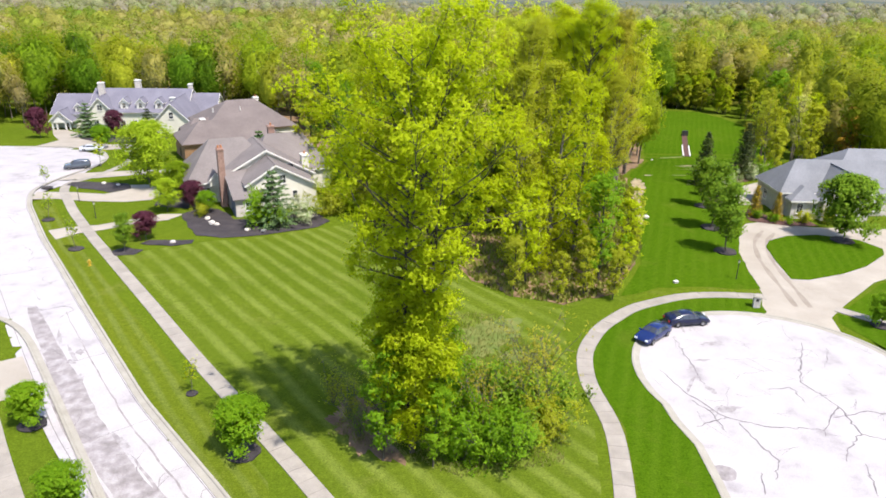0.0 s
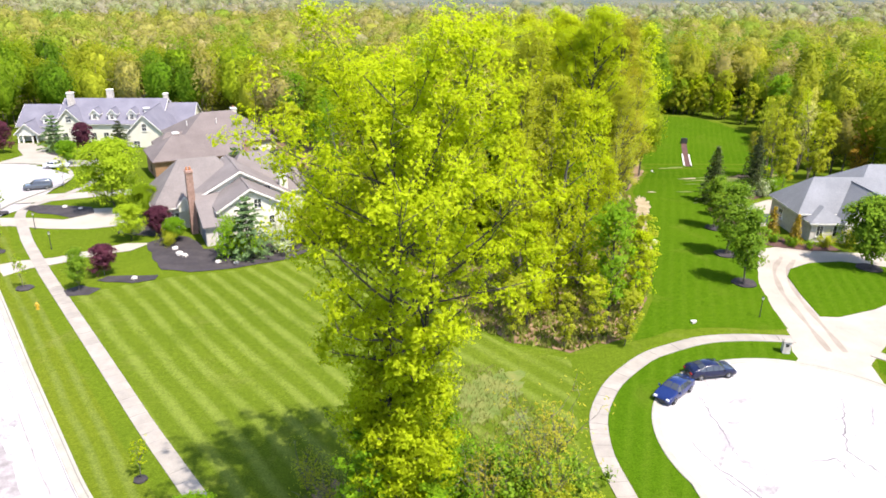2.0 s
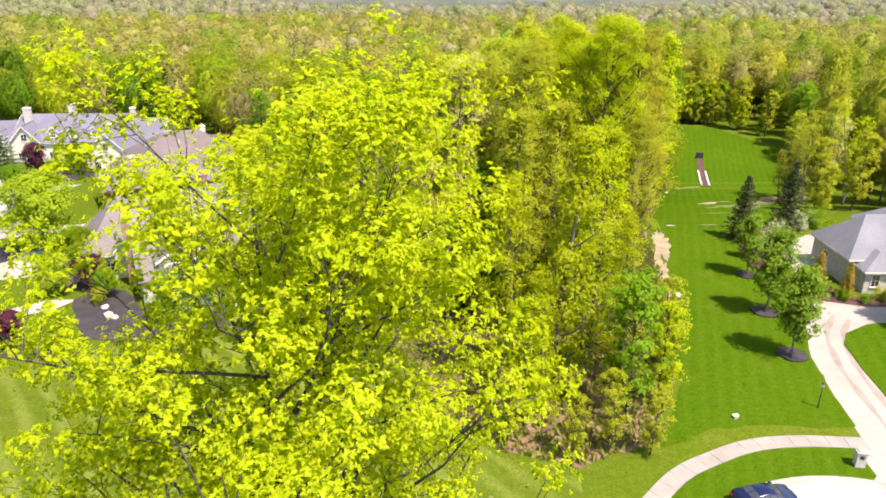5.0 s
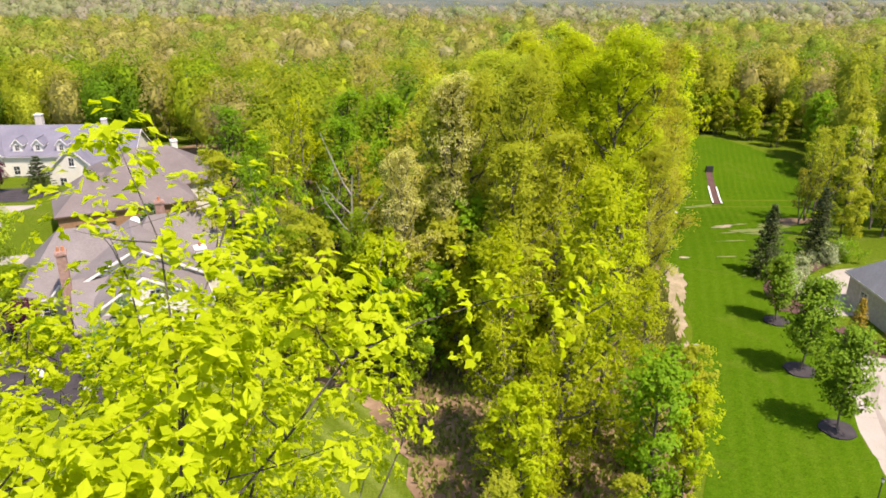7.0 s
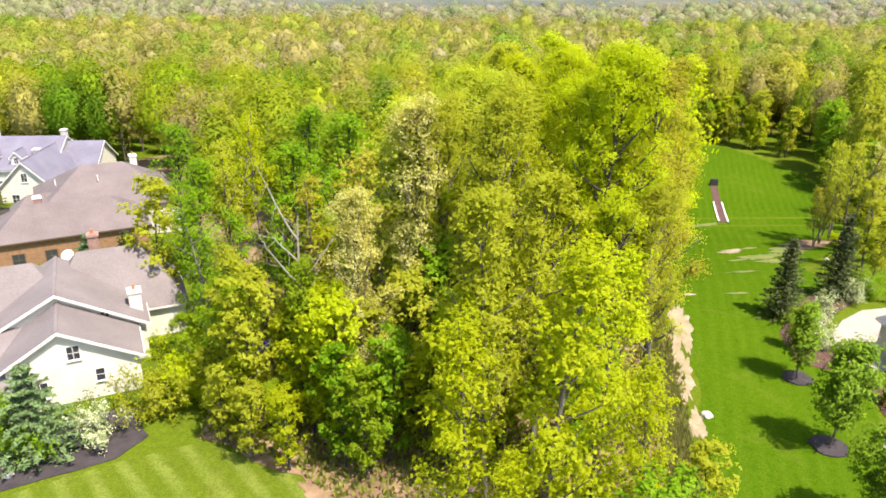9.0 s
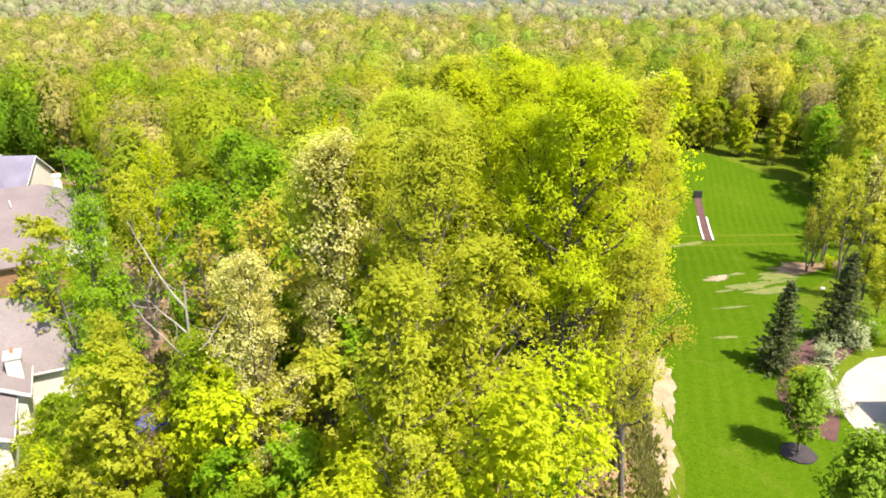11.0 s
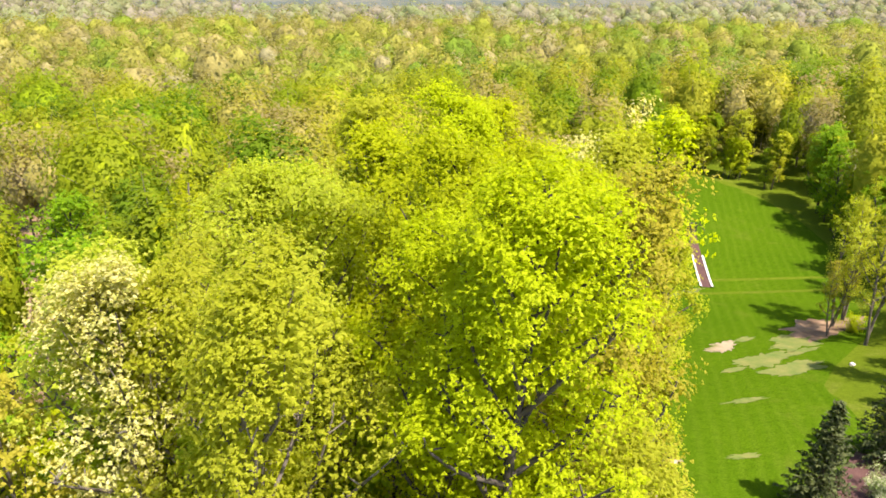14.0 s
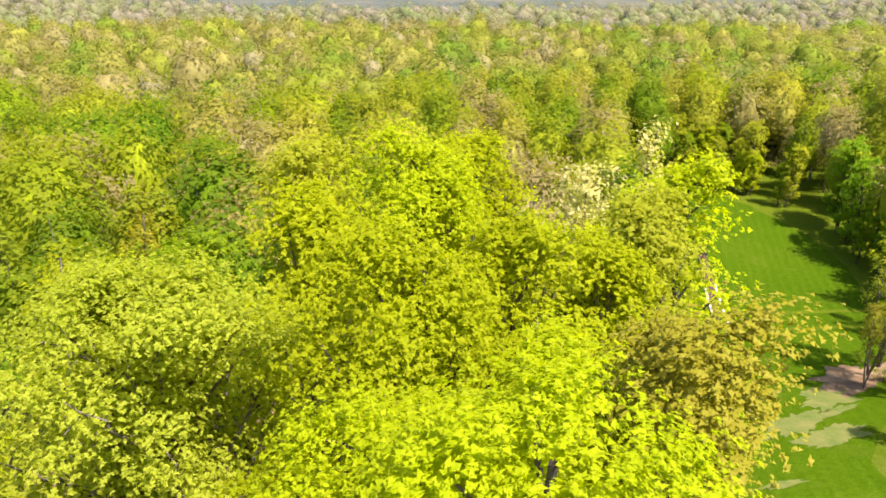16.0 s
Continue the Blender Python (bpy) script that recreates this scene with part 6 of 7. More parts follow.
# ---- walks in slabs, cracks, stains ----
def slabs(name, line, width, length, parent, material, rng, lift=0.02, thick=0.12):
    pts = lerp_line(line, length)
    n = normals2(pts)
    for i in range(len(pts) - 1):
        a, b = pts[i], pts[i + 1]
        g = (b - a) * (0.012 / length)
        z = lift + rng.uniform(-.006, .006)
        top = [a + g, b - g, b - g + n[i + 1] * width, a + g + n[i] * width]
        bm = bmesh.new()
        slab(bm, [(p[0], p[1], float(zg(*p)) + z) for p in top], thick)
        part(name, bm, material, parent)


rng_s = np.random.default_rng(77)
walk_l = structure("pavement_1", None, "straight concrete walk of square slabs along the lawn", "sidewalk")
slabs("slab", WALK_L[:], 1.5, 1.55, walk_l, M["walk"], rng_s)
walk_r = structure("pavement_2", None, "curving concrete walk of slabs round the turning circle", "sidewalk")
slabs("slab", WALK_R, 1.55, 1.55, walk_r, M["walk"], rng_s)
walk_e = structure("pavement_3", None, "concrete walk beside the drive mouth", "sidewalk")
slabs("slab", [(49.4, 70.0), (52.9, 66.6), (58, 60), (61, 53)], 1.5, 1.55, walk_e, M["walk"], rng_s)
walk_w = structure("pavement_4", None, "concrete walk across the street", "sidewalk")
slabs("slab", [(-18.5, 25), (-25.2, 34.6), (-31.4, 43.2), (-35.6, 49.4)], 1.5, 1.55, walk_w, M["walk"], rng_s)
joint_r = structure("pavement_5", None, "concrete walk round the far turning circle", "sidewalk")
slabs("slab", [(-58.2, 128.7), (-56.9, 136.9), (-58.3, 146.5), (-62.3, 153.4)], 1.4, 1.55, joint_r, M["walk"], rng_s)


def band(name, line, widths, material, parent, lift, label=""):
    """A thin flat band of changing width, such as a tar seam or a stain."""
    p = np.array(line, float)
    n = normals2(p)
    v, f = [], []
    for i, (q, m) in enumerate(zip(p, n)):
        w = widths[i] if hasattr(widths, "__len__") else widths
        for s in (-0.5, 0.5):
            x, y = q + m * w * s
            v.append((x, y, float(zg(x, y)) + lift))
        if i:
            f.append((2 * i - 2, 2 * i - 1, 2 * i + 1, 2 * i))
    me = mesh_from(name, v, f, material)
    return child(name, me, parent, label)


road_c = bpy.data.objects["road_3"]
M["stain_faint"] = surface("faint_road_stain", [(0.35, (0.34, 0.32, 0.33)), (0.5, (0.28, 0.26, 0.265)), (0.65, (0.22, 0.2, 0.205))], 1.6, 9.0, 0.9, 0.003)


def crack(start, heading, length, width, seed, parent, lift, branch=2, material="tar"):
    r = np.random.default_rng(seed)
    p, a, pts = np.array(start, float), heading, []
    n = max(4, int(length / 0.45))
    for i in range(n):
        pts.append(p.copy())
        a += r.normal() * 0.28
        p = p + 0.45 * np.array((math.cos(a), math.sin(a)))
    w = 0.62 * width * (0.6 + 0.7 * r.uniform(size=n)) * np.linspace(1.1, 0.5, n)
    band("crack", pts, w, M[material], parent, lift)
    for b in range(branch):
        i = r.integers(1, n - 1)
        crack(pts[i], heading + r.choice((-1, 1)) * r.uniform(0.5, 1.2), length * r.uniform(0.25, 0.5), width * 0.7, seed * 7 + b + 1, parent, lift, 0, material)


def crack_line(points, width, seed, parent, lift):
    """A wandering crack through a few places, thinner at its ends."""
    r = np.random.default_rng(seed)
    out = []
    for a, b in zip(points[:-1], points[1:]):
        a, b = np.array(a, float), np.array(b, float)
        n = max(3, int(np.hypot(*(b - a)) / 0.35))
        out += [a + (b - a) * i / n + r.normal(size=2) * 0.09 * (i > 0) for i in range(n)]
    out.append(np.array(points[-1], float))
    w = width * r.uniform(0.45, 1.15, len(out)) * np.sin(np.linspace(0.5, 2.7, len(out)))
    band("crack", out, w, M["tar"], parent, lift)


CRACKS = [[(28.0, 62.1), (27.9, 58.4), (27.7, 53.5)], [(24.4, 56.2), (25.4, 52.4), (27.7, 48.3), (30.7, 46.9), (35.4, 46.6)], [(35.4, 46.6), (38.4, 50.0), (38.1, 45.9), (35.9, 44.0), (34.8, 42.3)],
          [(41.1, 61.6), (37.0, 54.0), (38.4, 50.0)], [(24.6, 47.0), (27.7, 48.3)], [(28.4, 47.5), (28.9, 44.2), (29.5, 42.4), (28.1, 40.2)], [(36.1, 42.0), (34.9, 38.3)],
          [(27.4, 41.0), (26.6, 38.6)], [(33.3, 52.7), (35.6, 53.0), (35.7, 50.5)], [(25.6, 51.0), (26.6, 49.2), (26.8, 46.2)], [(37.0, 48.2), (40.6, 49.2), (45.5, 47.6)], [(38.1, 45.9), (42.5, 43.4)]]
for k, pts in enumerate(CRACKS):
    crack_line(pts, 0.15, 500 + k, road_c, -0.0935)
for k in range(44):
    a, rad = rng_s.uniform(0, 6.28), 12.8 * rng_s.uniform() ** 0.5
    x, y = CUL[0] + rad * math.cos(a), CUL[1] + rad * math.sin(a)
    crack((x, y), rng_s.uniform(0, 6.28), rng_s.uniform(1.5, 6.0), rng_s.uniform(0.04, 0.085), 100 + k, road_c, -0.0935, 1)
for k in range(7):
    a, rad = rng_s.uniform(2.0, 4.2), rng_s.uniform(7, 12.5)
    x, y = CUL[0] + rad * math.cos(a), CUL[1] + rad * math.sin(a)
    child("stain", sheet("stain", blob(x, y, rng_s.uniform(0.5, 1.8), rng_s.uniform(0.15, 0.4), rng_s.uniform(0, 180), k * 2.7), -0.0985 + 0.00022 * k, M["stain_faint"], 1.0), road_c)
disc = [(24.55 + 0.95 * math.cos(a) * (1 + .12 * math.sin(3 * a)), 41.0 + 0.95 * math.sin(a)) for a in np.linspace(0, 6.28, 15)[:-1]]
child("stain", sheet("stain", disc, -0.094, M["patch"], 1.0), road_c, "grey patch on the concrete")
road_a = bpy.data.objects["road_1"]
mid = k_r - normals2(k_r) * 4.3
rr = np.random.default_rng(9)
for k, (off, w, i0, i1) in enumerate([(-5.0, 2.7, 6, 62), (-3.5, 0.5, 8, 40), (-6.6, 0.4, 12, 50), (-2.2, 0.16, 20, 60)]):
    ln = (k_r + normals2(k_r) * off)[i0:i1] + rr.normal(size=(i1 - i0, 2)) * 0.05
    taper = np.sin(np.linspace(0.15, 3.0, i1 - i0)) ** 0.6
    band("stain", ln, w * taper * (0.95 + 0.08 * np.sin(np.arange(i1 - i0) * (0.5 + 0.13 * k)) + 0.06 * rr.normal(size=i1 - i0)), M["patch"], road_a, -0.154 + 0.0012 * k, "grey worn band in the concrete")
for k in range(36):
    i = int(rr.integers(6, 56))
    x, y = k_r[i] - normals2(k_r)[i] * rr.uniform(2.6, 6.9)
    child("stain", sheet("stain", blob(x, y, rr.uniform(0.5, 1.9), rr.uniform(0.15, 0.5), 122 + rr.uniform(-25, 25), k * 1.9), -0.1592 + 0.00013 * k, M["stain_faint"], 1.0), road_a)
for off in (-0.75, -7.25):
    band("joint", (k_r + normals2(k_r) * off)[1:-2], 0.05, M["tar"], road_a, -0.146)
for i in range(6, len(k_r) - 6, 9):
    a, b = k_r[i] - normals2(k_r)[i] * 0.65, k_r[i] - normals2(k_r)[i] * 7.3
    line = [a + (b - a) * s for s in np.linspace(0, 1, 6)]
    band("joint", line, 0.04, M["tar"], road_a, -0.1455)
for k in range(26):
    i = int(rr.integers(6, len(k_r) - 10))
    crack(k_r[i] - normals2(k_r)[i] * rr.uniform(1.2, 6.6), rr.uniform(1.6, 2.8), rr.uniform(2.0, 5.0), 0.08, 300 + k, road_a, -0.1445, 1)
drv = bpy.data.objects["driveway_1"]
for off in (0.75, 2.35):
    ln = lerp_line([(44.5, 70), (45.4, 76), (46.6, 84), (49.0, 91.5), (52.5, 96.0)], 1.2)
    band("tyre_mark", ln + normals2(ln) * (off - 0.6), 0.55 + 0.2 * np.sin(np.arange(len(ln))), M["tyre_mark"], drv, -0.024)
for i, (a, b) in enumerate([((43.0, 76.5), (47.6, 76.0)), ((44.4, 83.2), (48.6, 82.6)), ((46.0, 89.2), (50.0, 88.4)), ((50.8, 70.7), (47.6, 77.4)), ((58, 77.2), (54.6, 79.2))]):
    band("joint", [np.array(a) + (np.array(b) - np.array(a)) * s for s in np.linspace(0, 1, 5)], 0.05, M["tyre_mark"], drv, -0.022)

# mulch rings of the single trees
# dark mulch under the avenue trees also stands in for their shadow
for x, y, r, m in [(43.4, 87.2, 1.5, "mulch"), (45.2, 97.0, 1.5, "mulch"), (48.0, 107.6, 1.4, "mulch"), (62.4, 91.8, 1.6, "mulch"), (-12.2, 43.6, 1.3, "mulch"),
                   (-18.5, 51.9, 0.5, "mulch"), (-30.0, 47.4, 1.1, "mulch"), (-22.6, 37.0, 1.1, "mulch"), (-44.1, 88, 1.0, "mulch"), (-53.7, 100.8, 0.9, "mulch"), (-62.3, 118.7, 0.9, "mulch"), (51.6, 65.2, 1.0, "mulch")]:
    o = [(x + r * math.cos(a) * (1 + .08 * math.sin(5 * a + x)), y + r * math.sin(a)) for a in np.linspace(0, 6.28, 17)[:-1]]
    ring_ob = new("mulch_ring", sheet("mulch_ring", o, 0.06, M[m], 1.0, skirt=0.1, dome=0.1))
    tagged(ring_ob, "round bed of bark mulch at a tree's foot" if m != "dry" else "ring of dry grass at a sapling's foot", "mulch bed", kind="structure")

# ---- vehicles ----
M["paint_blue"] = plain("dark_blue_car_paint", (0.006, 0.016, 0.085), 0.25, 0.0, spec=0.3, coat=0.5)
M["paint_navy"] = plain("black_blue_car_paint", (0.004, 0.007, 0.035), 0.25, 0.0, spec=0.3, coat=0.5)
M["paint_grey"] = plain("slate_grey_car_paint", (0.10, 0.115, 0.145), 0.25, 0.5, coat=1.0)
M["paint_white"] = plain("white_car_paint", (0.55, 0.56, 0.57), 0.25, 0.0, coat=1.0)
M["rubber"] = plain("tyre_rubber", (0.02, 0.02, 0.02), 0.85)
M["alloy"] = plain("alloy_wheel", (0.45, 0.45, 0.47), 0.35, 0.9)
M["lamp_clear"] = plain("headlamp", (0.6, 0.62, 0.65), 0.1)
M["lamp_red"] = plain("tail_lamp", (0.25, 0.01, 0.01), 0.2)
M["black"] = plain("black_plastic", (0.02, 0.02, 0.022), 0.6)

SEDAN = [(-2.42, .70, .42, .62, .66), (-2.30, .86, .26, .82, .98), (-1.95, .91, .22, .92, 1.06), (-1.55, .92, .22, .94, 1.16), (-0.95, .92, .22, .94, 1.40), (-0.2, .93, .22, .93, 1.46),
         (0.35, .93, .22, .92, 1.42), (1.0, .92, .22, .90, 1.06), (1.25, .92, .22, .88, .96), (1.9, .90, .22, .80, .86), (2.28, .84, .26, .66, .70), (2.42, .66, .40, .55, .58)]
WAGON = [(-2.36, .80, .50, .86, .92), (-2.28, .90, .34, .98, 1.34), (-2.0, .94, .30, 1.02, 1.60), (-1.4, .95, .30, 1.02, 1.68), (-0.6, .95, .30, 1.02, 1.71), (0.0, .95, .30, 1.0, 1.70),
         (0.45, .95, .30, .99, 1.62), (1.05, .94, .30, .98, 1.18), (1.25, .94, .30, .97, 1.06), (1.95, .92, .30, .90, .98), (2.26, .86, .34, .78, .84), (2.38, .70, .50, .64, .68)]


def car(x, y, turn, form, paint, label, lift):
    e = new("car")
    e.matrix_basis = pose(x, y, float(zg(x, y)) + lift, 0, 0, turn)
    tagged(e, label, "car")
    secs = []
    for px, w, zb, belt, top in form:
        rw = w if top - belt < 0.16 else w * (0.98 - 0.34 * min(1, (top - belt) / 0.6) * 0.8)
        mz = zb + (belt - zb) * 0.5
        half = [(w * .86, zb), (w * .98, zb + .08), (w * 1.0, mz), (w * .97, belt), (rw * .96, belt + (top - belt) * .86), (rw * .82, top), (0, top + .02)]
        secs.append([(px, a, b) for a, b in half] + [(px, -a, b) for a, b in half[-2::-1]])
    body, glass = bmesh.new(), bmesh.new()
    V = [[body.verts.new(p) for p in s] for s in secs]
    k = len(secs[0])
    gl = []
    for i in range(len(V) - 1):
        tall = form[i][4] - form[i][3] > 0.3 and form[i + 1][4] - form[i + 1][3] > 0.3
        half_tall = (form[i][4] - form[i][3] > 0.3) != (form[i + 1][4] - form[i + 1][3] > 0.3)
        for j in range(k - 1):
            q = (V[i][j], V[i + 1][j], V[i + 1][j + 1], V[i][j + 1])
            body.faces.new(q)
            if (j in (3, k - 5) and (tall or half_tall)) or (half_tall and j in (4, 5, k - 7, k - 6)):
                gl.append([v.co.copy() for v in q])
    body.faces.new(V[0])
    body.faces.new(V[-1][::-1])
    for f in body.faces:
        f.smooth = True
    b = part("body", body, M[paint], e)
    for q in gl:
        c = sum(q, Vector()) / 4
        n = (q[1] - q[0]).cross(q[3] - q[0]).normalized()
        if n.dot(c - Vector((0, 0, .9))) < 0:
            n = -n
        bm = bmesh.new()
        inset = [c + (p - c) * 0.9 + n * 0.012 for p in q]
        bm.faces.new([bm.verts.new(p) for p in inset])
        back = [bm.verts.new(p - n * 0.01) for p in inset]
        bm.faces.new(back[::-1])
        part("window", bm, M["glass"], b, "tinted glass")
    L = form[-1][0]
    for sx in (-1.42, 1.45):
        for sy in (-1, 1):
            bm = bmesh.new()
            bmesh.ops.create_cone(bm, segments=20, radius1=.34, radius2=.34, depth=.22, cap_ends=True, matrix=Matrix.Translation((sx, sy * .84, .33)) @ Matrix.Rotation(radians(90), 4, "X"))
            bmesh.ops.bevel(bm, geom=[g for g in bm.edges if len(g.link_faces) == 2 and max(len(f.verts) for f in g.link_faces) > 4], offset=.03, segments=2, affect="EDGES")
            w = part("wheel", bm, M["rubber"], e)
            bm = bmesh.new()
            for a in range(5):
                box(bm, -.035, .035, .0, .22, -.012, .012, m=Matrix.Translation((sx, sy * .955, .33)) @ Matrix.Rotation(radians(90), 4, "X") @ Matrix.Rotation(radians(72 * a), 4, "Z"))
            bmesh.ops.create_cone(bm, segments=12, radius1=.07, radius2=.05, depth=.03, cap_ends=True, matrix=Matrix.Translation((sx, sy * .957, .33)) @ Matrix.Rotation(radians(90), 4, "X"))
            part("rim", bm, M["alloy"], w)
    for sy in (-1, 1):
        bm = bmesh.new()
        box(bm, L - .24, L - .02, sy * .6 - .17, sy * .6 + .17, form[-2][3] - .07, form[-2][3] + .06, taper=.03)
        part("headlight", bm, M["lamp_clear"], b)
        bm = bmesh.new()
        box(bm, -L - .03, -L + .16, sy * .62 - .17, sy * .62 + .17, form[1][3] - .16, form[1][3] - .02, taper=.02)
        part("tail_light", bm, M["lamp_red"], b)
        bm = bmesh.new()
        box(bm, .86, 1.04, sy * 1.02 - .1, sy * 1.02 + .1, form[7][3] + .02, form[7][3] + .16, taper=.02)
        part("mirror", bm, M[paint], b)
    bm = bmesh.new()
    box(bm, L - .06, L + .02, -.45, .45, .36, .52)
    part("grille", bm, M["black"], b)


car(25.7, 62.6, -138, SEDAN, "paint_blue", "dark blue sedan parked against the kerb", -0.1)
car(30.4, 65.9, 8, SEDAN, "paint_navy", "black-blue sedan parked along the kerb", -0.1)
car(-64, 134.4, 202, WAGON, "paint_grey", "slate-grey estate car parked at the kerb", -0.16)
car(-69.4, 153.6, 10, SEDAN, "paint_white", "white car parked on the drive", -0.1)

# ---- street things ----
M["yellow"] = plain("yellow_enamel", (0.42, 0.27, 0.02), 0.45)
M["iron"] = plain("dark_iron", (0.02, 0.02, 0.02), 0.5)
M["lantern"] = plain("frosted_lantern", (0.5, 0.48, 0.42), 0.4)


def cyl(bm, x, y, z0, z1, r0, r1=None, seg=12):
    bmesh.ops.create_cone(bm, segments=seg, radius1=r0, radius2=r0 if r1 is None else r1, depth=z1 - z0, cap_ends=True, matrix=Matrix.Translation((x, y, (z0 + z1) / 2)))


def hydrant(x, y):
    e = new("fire_hydrant")
    e.matrix_basis = pose(x, y, float(zg(x, y)))
    tagged(e, "yellow fire hydrant on the grass verge", "hydrant")
    bm = bmesh.new()
    cyl(bm, 0, 0, -.05, .08, .2)
    cyl(bm, 0, 0, .08, .62, .14)
    part("barrel", bm, M["yellow"], e)
    bm = bmesh.new()
    bmesh.ops.create_uvsphere(bm, u_segments=12, v_segments=6, radius=.17, matrix=Matrix.Translation((0, 0, .64)))
    cyl(bm, 0, 0, .78, .88, .05)
    part("bonnet", bm, M["yellow"], e)
    for a in (0, 180, 90):
        bm = bmesh.new()
        bmesh.ops.create_cone(bm, segments=10, radius1=.075, radius2=.075, depth=.16, cap_ends=True,
                              matrix=Matrix.Rotation(radians(a), 4, "Z") @ Matrix.Translation((.19, 0, .45)) @ Matrix.Rotation(radians(90), 4, "Y"))
        part("outlet", bm, M["yellow"], e)


hydrant(-39.7, 81.8)


def lamp_post(x, y, h=2.5):
    e = new("lamp_post")
    e.matrix_basis = pose(x, y, float(zg(x, y)))
    tagged(e, "slim dark garden lamp post with small lantern", "lamp post", "garden lamp posts")
    bm = bmesh.new()
    cyl(bm, 0, 0, -.1, .15, .09)
    cyl(bm, 0, 0, .15, h - .4, .05, .04)
    part("post", bm, M["iron"], e)
    bm = bmesh.new()
    cyl(bm, 0, 0, h - .4, h - .1, .09, .13, 6)
    l = part("lantern", bm, M["lantern"], e, "pale glazed lantern")
    bm = bmesh.new()
    cyl(bm, 0, 0, h - .1, h + .05, .17, .02, 6)
    part("roof", bm, M["iron"], l)


for x, y in ((41.0, 77.9), (-53.5, 110.8), (-47.3, 102.1)):
    lamp_post(x, y)

box_e = new("mailbox_pillar")
box_e.matrix_basis = pose(39.9, 69.9, 0, 0, 0, -14)
tagged(box_e, "square stone mailbox pillar with pale cap", "mailbox")
for r in range(7):
    for s in range(2):
        bm = bmesh.new()
        w = .36
        x0 = -w + s * w + (.0 if r % 2 else .0)
        box(bm, x0 + .006, x0 + w - .006, -w, w, r * .18 + .004, r * .18 + .174)
        part("stone", bm, M["stone"], box_e)
bm = bmesh.new()
box(bm, -.44, .44, -.44, .44, 1.262, 1.36)
box(bm, -.36, .36, -.36, .36, 1.36, 1.44, taper=.1)
part("cap", bm, M["kerb"], box_e, "pale concrete cap")
bm = bmesh.new()
box(bm, -.16, .16, -.385, -.362, .78, 1.08)
part("mailbox_door", bm, M["iron"], box_e)

ubox = new("utility_box")
ubox.matrix_basis = pose(32.9, 76.6, 0, 0, 0, 20)
tagged(ubox, "small pale utility box in the grass", "utility box")
bm = bmesh.new()
box(bm, -.26, .26, -.18, .18, -.05, .2, taper=.03)
part("body", bm, M["kerb"], ubox)
bm = bmesh.new()
box(bm, -.28, .28, -.2, .2, .2, .25, taper=.02)
part("lid", bm, M["trim"], ubox)

# white-railed ramp on the far slope
ramp_e = structure("ramp", None, "brown dirt ramp between two white edge strips", "ramp")
A, B = np.array((72.4, 179.8)), np.array((80.6, 205.0))
dirn = (B - A) / np.hypot(*(B - A))
nrm2 = np.array((dirn[1], -dirn[0]))
ln = np.array([A + (B - A) * s for s in np.linspace(0, 1, 14)])
band("bed", ln, 1.5, M["mulch_red"], ramp_e, 0.05, "brown dirt bed")
for o in (-0.85, 0.85):
    pts = ln[:8] + nrm2 * o
    v, f = [], []
    me = profile_strip("rail", pts, [(-.15, -.1), (-.15, .22), (.15, .22), (.15, -.1)], M["trim"])
    child("rail", me, ramp_e, "white edge strip")
bm = bmesh.new()
zz = float(zg(*B))
box(bm, B[0] - .9, B[0] + .9, B[1] - .4, B[1] + .4, zz, zz + 1.5, taper=.1)
part("block", bm, M["iron"], ramp_e, "dark block at the ramp's head")

# boulders
def boulder(x, y, r, seed, material="stone", label="pale rounded boulder in the mulch"):
    rg2 = np.random.default_rng(seed)
    bm = bmesh.new()
    bmesh.ops.create_icosphere(bm, subdivisions=2, radius=r)
    for v in bm.verts:
        n = noise.noise(v.co * (1.6 / r) + Vector((seed, 0, 0)))
        v.co *= 1 + 0.35 * n
        v.co.z *= 0.62
    me = bpy.data.meshes.new("boulder")
    bm.to_mesh(me)
    bm.free()
    me.materials.append(M[material])
    o = new("boulder", me)
    o.matrix_basis = pose(x, y, float(zg(x, y)) + r * 0.3, 0, 0, rg2.uniform(0, 360))
    tagged(o, label, "boulder")


for i, (x, y, r) in enumerate([(-29.3, 99.7, .55), (-28.4, 99.1, .4), (-30.5, 101.9, .45), (-32.3, 91, .4), (-21, 96.4, .35), (-23.4, 96.7, .4), (-54, 121.9, .4), (-51.1, 120.9, .35), (36.7, 101.7, .5), (73.5, 146.6, .3), (60.0, 170.5, .3)]):
    boulder(x, y, r, i + 3)

# dead tree leaning over the wood
snag = new("dead_tree")
snag.matrix_basis = pose(0.6, 106.0, -0.6)
tagged(snag, "bare pale dead tree with broken limbs", "tree")
rs = np.random.default_rng(88)
rows, lp, _ = bent(np.array((0, 0, -.3)), np.array((.06, .0, 1.0)), 18.5, .27, 9, rs, .02, .03)
for at, d, ln_, r in [(8, (-0.5, -.1, 1.0), 7.0, .10), (6, (-0.9, -.2, .8), 7.0, .09), (6, (.55, 0, .9), 5.5, .09), (7, (-.7, .1, .5), 4.0, .08), (5, (.4, .5, .6), 3.5, .08)]:
    r2, p2, _ = bent(lp[at], np.array(d), ln_, r, 6, rs, .05, .09)
    rows += r2
    for j in range(4):
        r3, _, _ = bent(p2[2 + j], rs.normal(size=3) + (0, 0, .5), 1.7, .035, 3, rs, .05, .2)
        rows += r3
tv, tf = tubes(rows, 7)
o = new("trunk", quad_mesh("dead_trunk", tv, tf, M["bark_pale"], smooth=True))
o.parent = snag
tarp = new("tarpaulin")
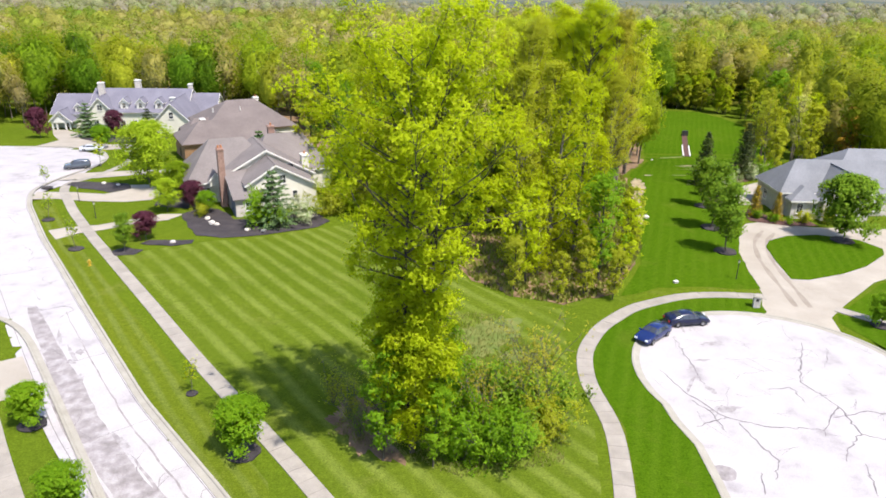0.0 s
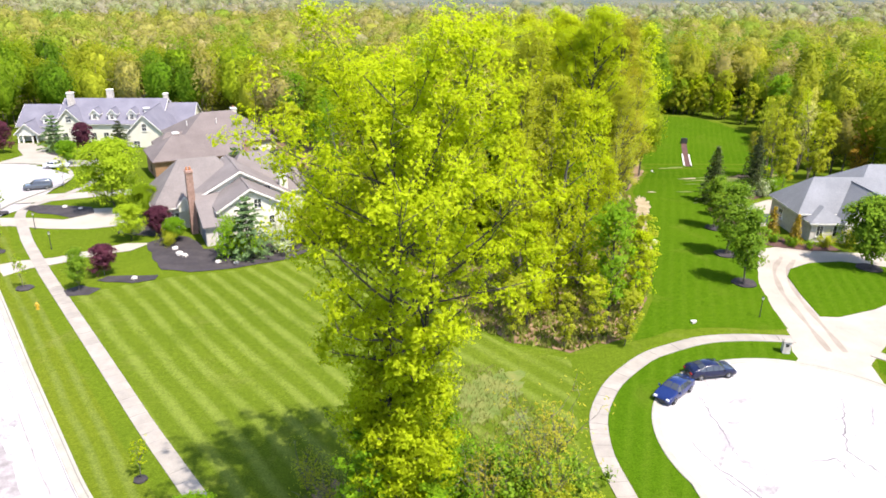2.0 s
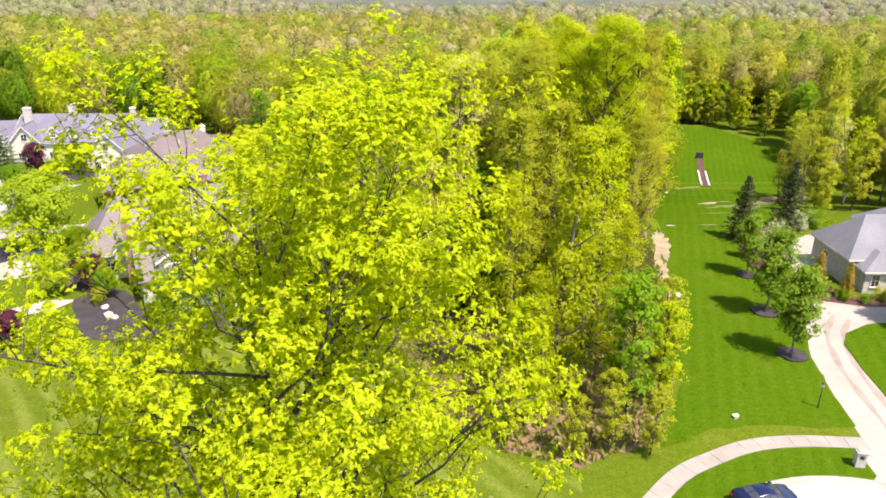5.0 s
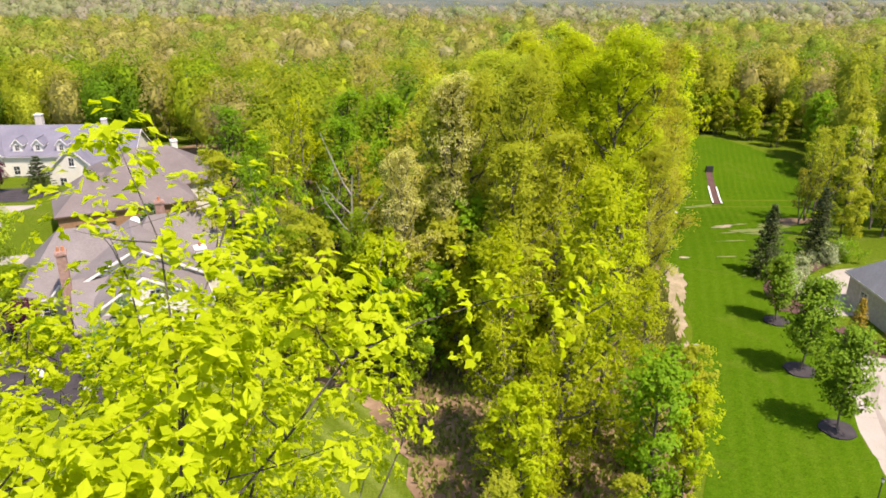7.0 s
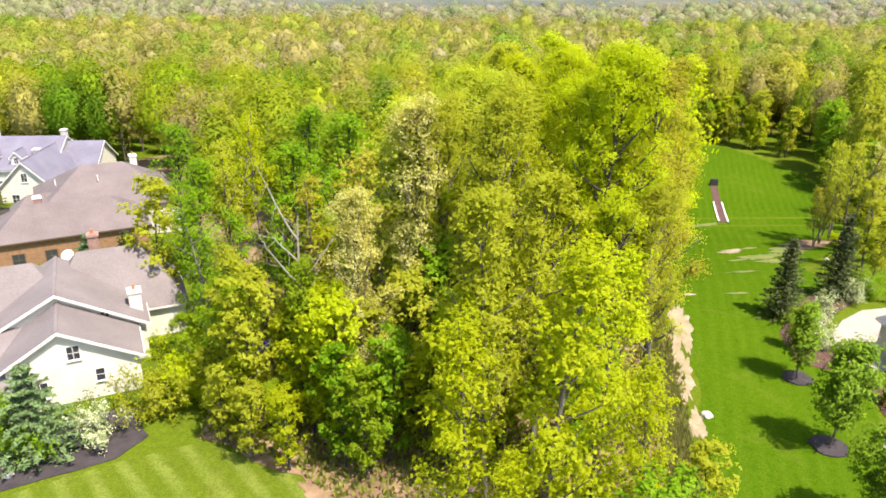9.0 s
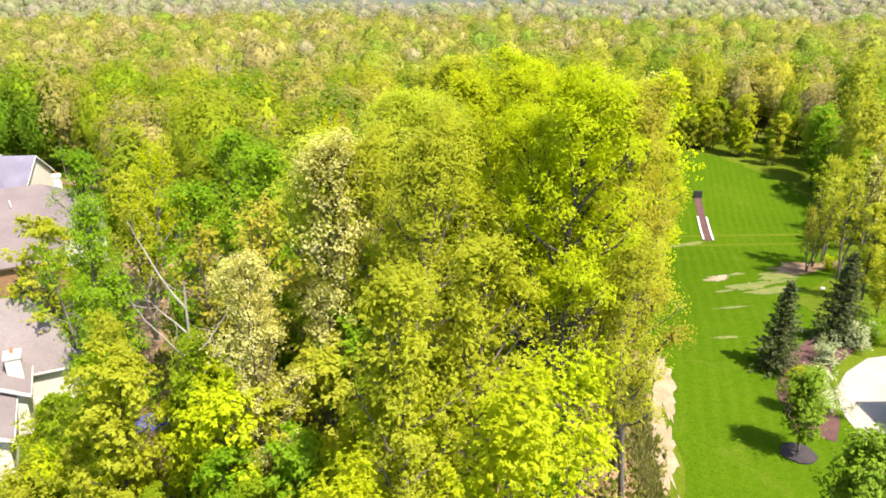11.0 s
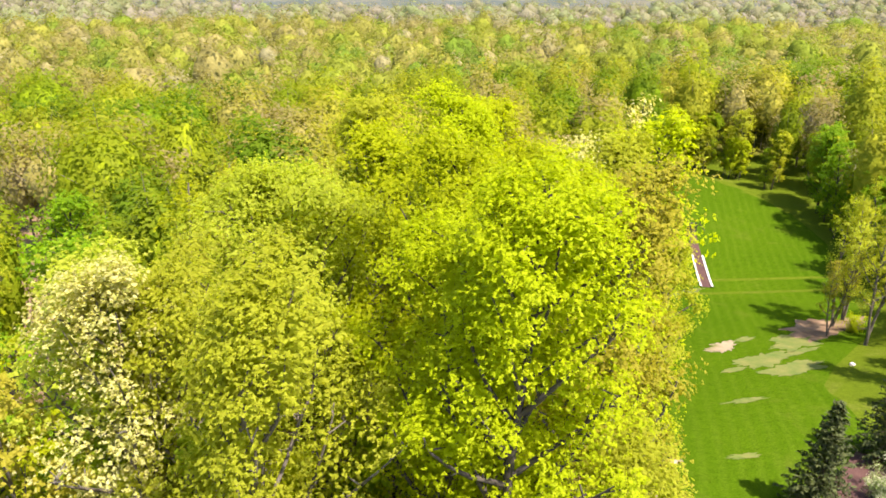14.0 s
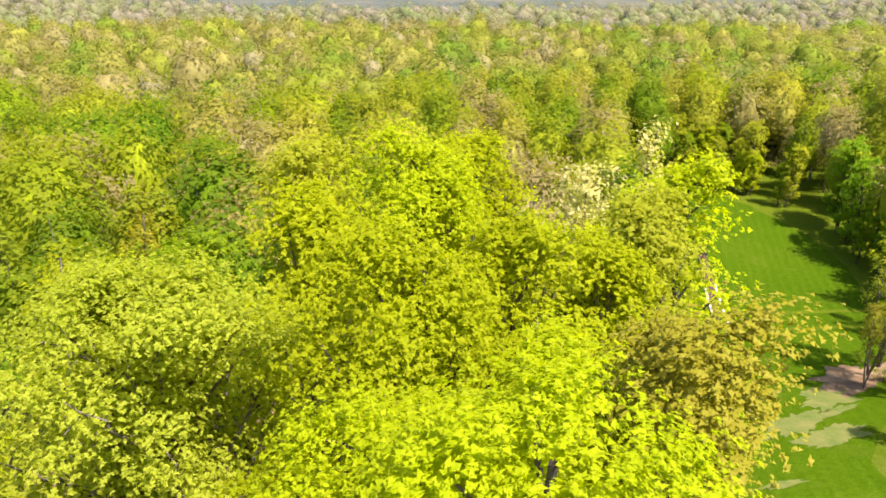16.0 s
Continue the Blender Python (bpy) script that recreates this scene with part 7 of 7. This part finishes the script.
tarp.matrix_basis = pose(-6.2, 116.5, float(zg(-6.2, 116.5)), 0, 0, 20)
tagged(tarp, "blue tarpaulin over a stack at the wood's edge", "tarpaulin")
bm = bmesh.new()
bmesh.ops.create_grid(bm, x_segments=12, y_segments=8, size=1.0)
for v in bm.verts:
    v.co.x *= 1.8
    v.co.z = max(0.0, 1.2 * (1 - abs(v.co.y) ** 1.5)) * (1 - 0.3 * abs(v.co.x) / 1.8) + 0.05 * noise.noise(v.co * 3) + 0.03
part("sheet", bm, plain("blue_tarp", (0.02, 0.03, 0.22), 0.5), tarp)

# tall pale grass and undergrowth
def tufts(name, seed, outline, n, h, w, material, label):
    r = np.random.default_rng(seed)
    o = np.array(outline)
    p = r.uniform(o.min(0), o.max(0), (n * 3, 2))
    p = p[inside(p, outline)][:n]
    m = len(p)
    z = zg(p[:, 0], p[:, 1])
    a = r.uniform(0, 6.28, m)
    d = np.stack([np.cos(a), np.sin(a), np.zeros(m)], 1) * w
    lean = r.normal(size=(m, 3)) * (0.3 * h, 0.3 * h, 0)
    b = np.stack([p[:, 0], p[:, 1], z - 0.02], 1)
    hh = (h * r.uniform(.4, 1.3, m))[:, None] * (0, 0, 1)
    v = np.stack([b - d, b + d, b + hh + lean], 1).reshape(-1, 3)
    f = (np.arange(m) * 3)[:, None] + np.arange(3)
    ob = new(name, quad_mesh(name, v, f, M[material]))
    tagged(ob, label, "undergrowth", kind="stuff")


tufts("tall_grass", 91, [(29.1, 82.2), (32.1, 88.2), (35.3, 104.2), (38.5, 118.2), (36.9, 119.2), (33.5, 104.3), (29.7, 90.3), (27.6, 83.2)], 9000, .9, .05, "grass_tall", "tall pale grass along the wood's edge")
tufts("undergrowth", 92, wood[:6] + [(-10.4, 134.8), (-8.3, 111.5), (-7.7, 101.2), (0.8, 97.1), (5.1, 92.1), (8, 77.3), (12, 72.5)], 22000, .55, .22, "brush_tuft", "low green and brown undergrowth of the wood")
tufts("rough_grass", 93, [(4.5, 40.5), (12.5, 42), (14, 50), (13.5, 58), (10, 68), (4, 68), (-2, 56), (-6, 46)], 9000, .35, .04, "grass_tall", "rough uncut grass round the tall tree")
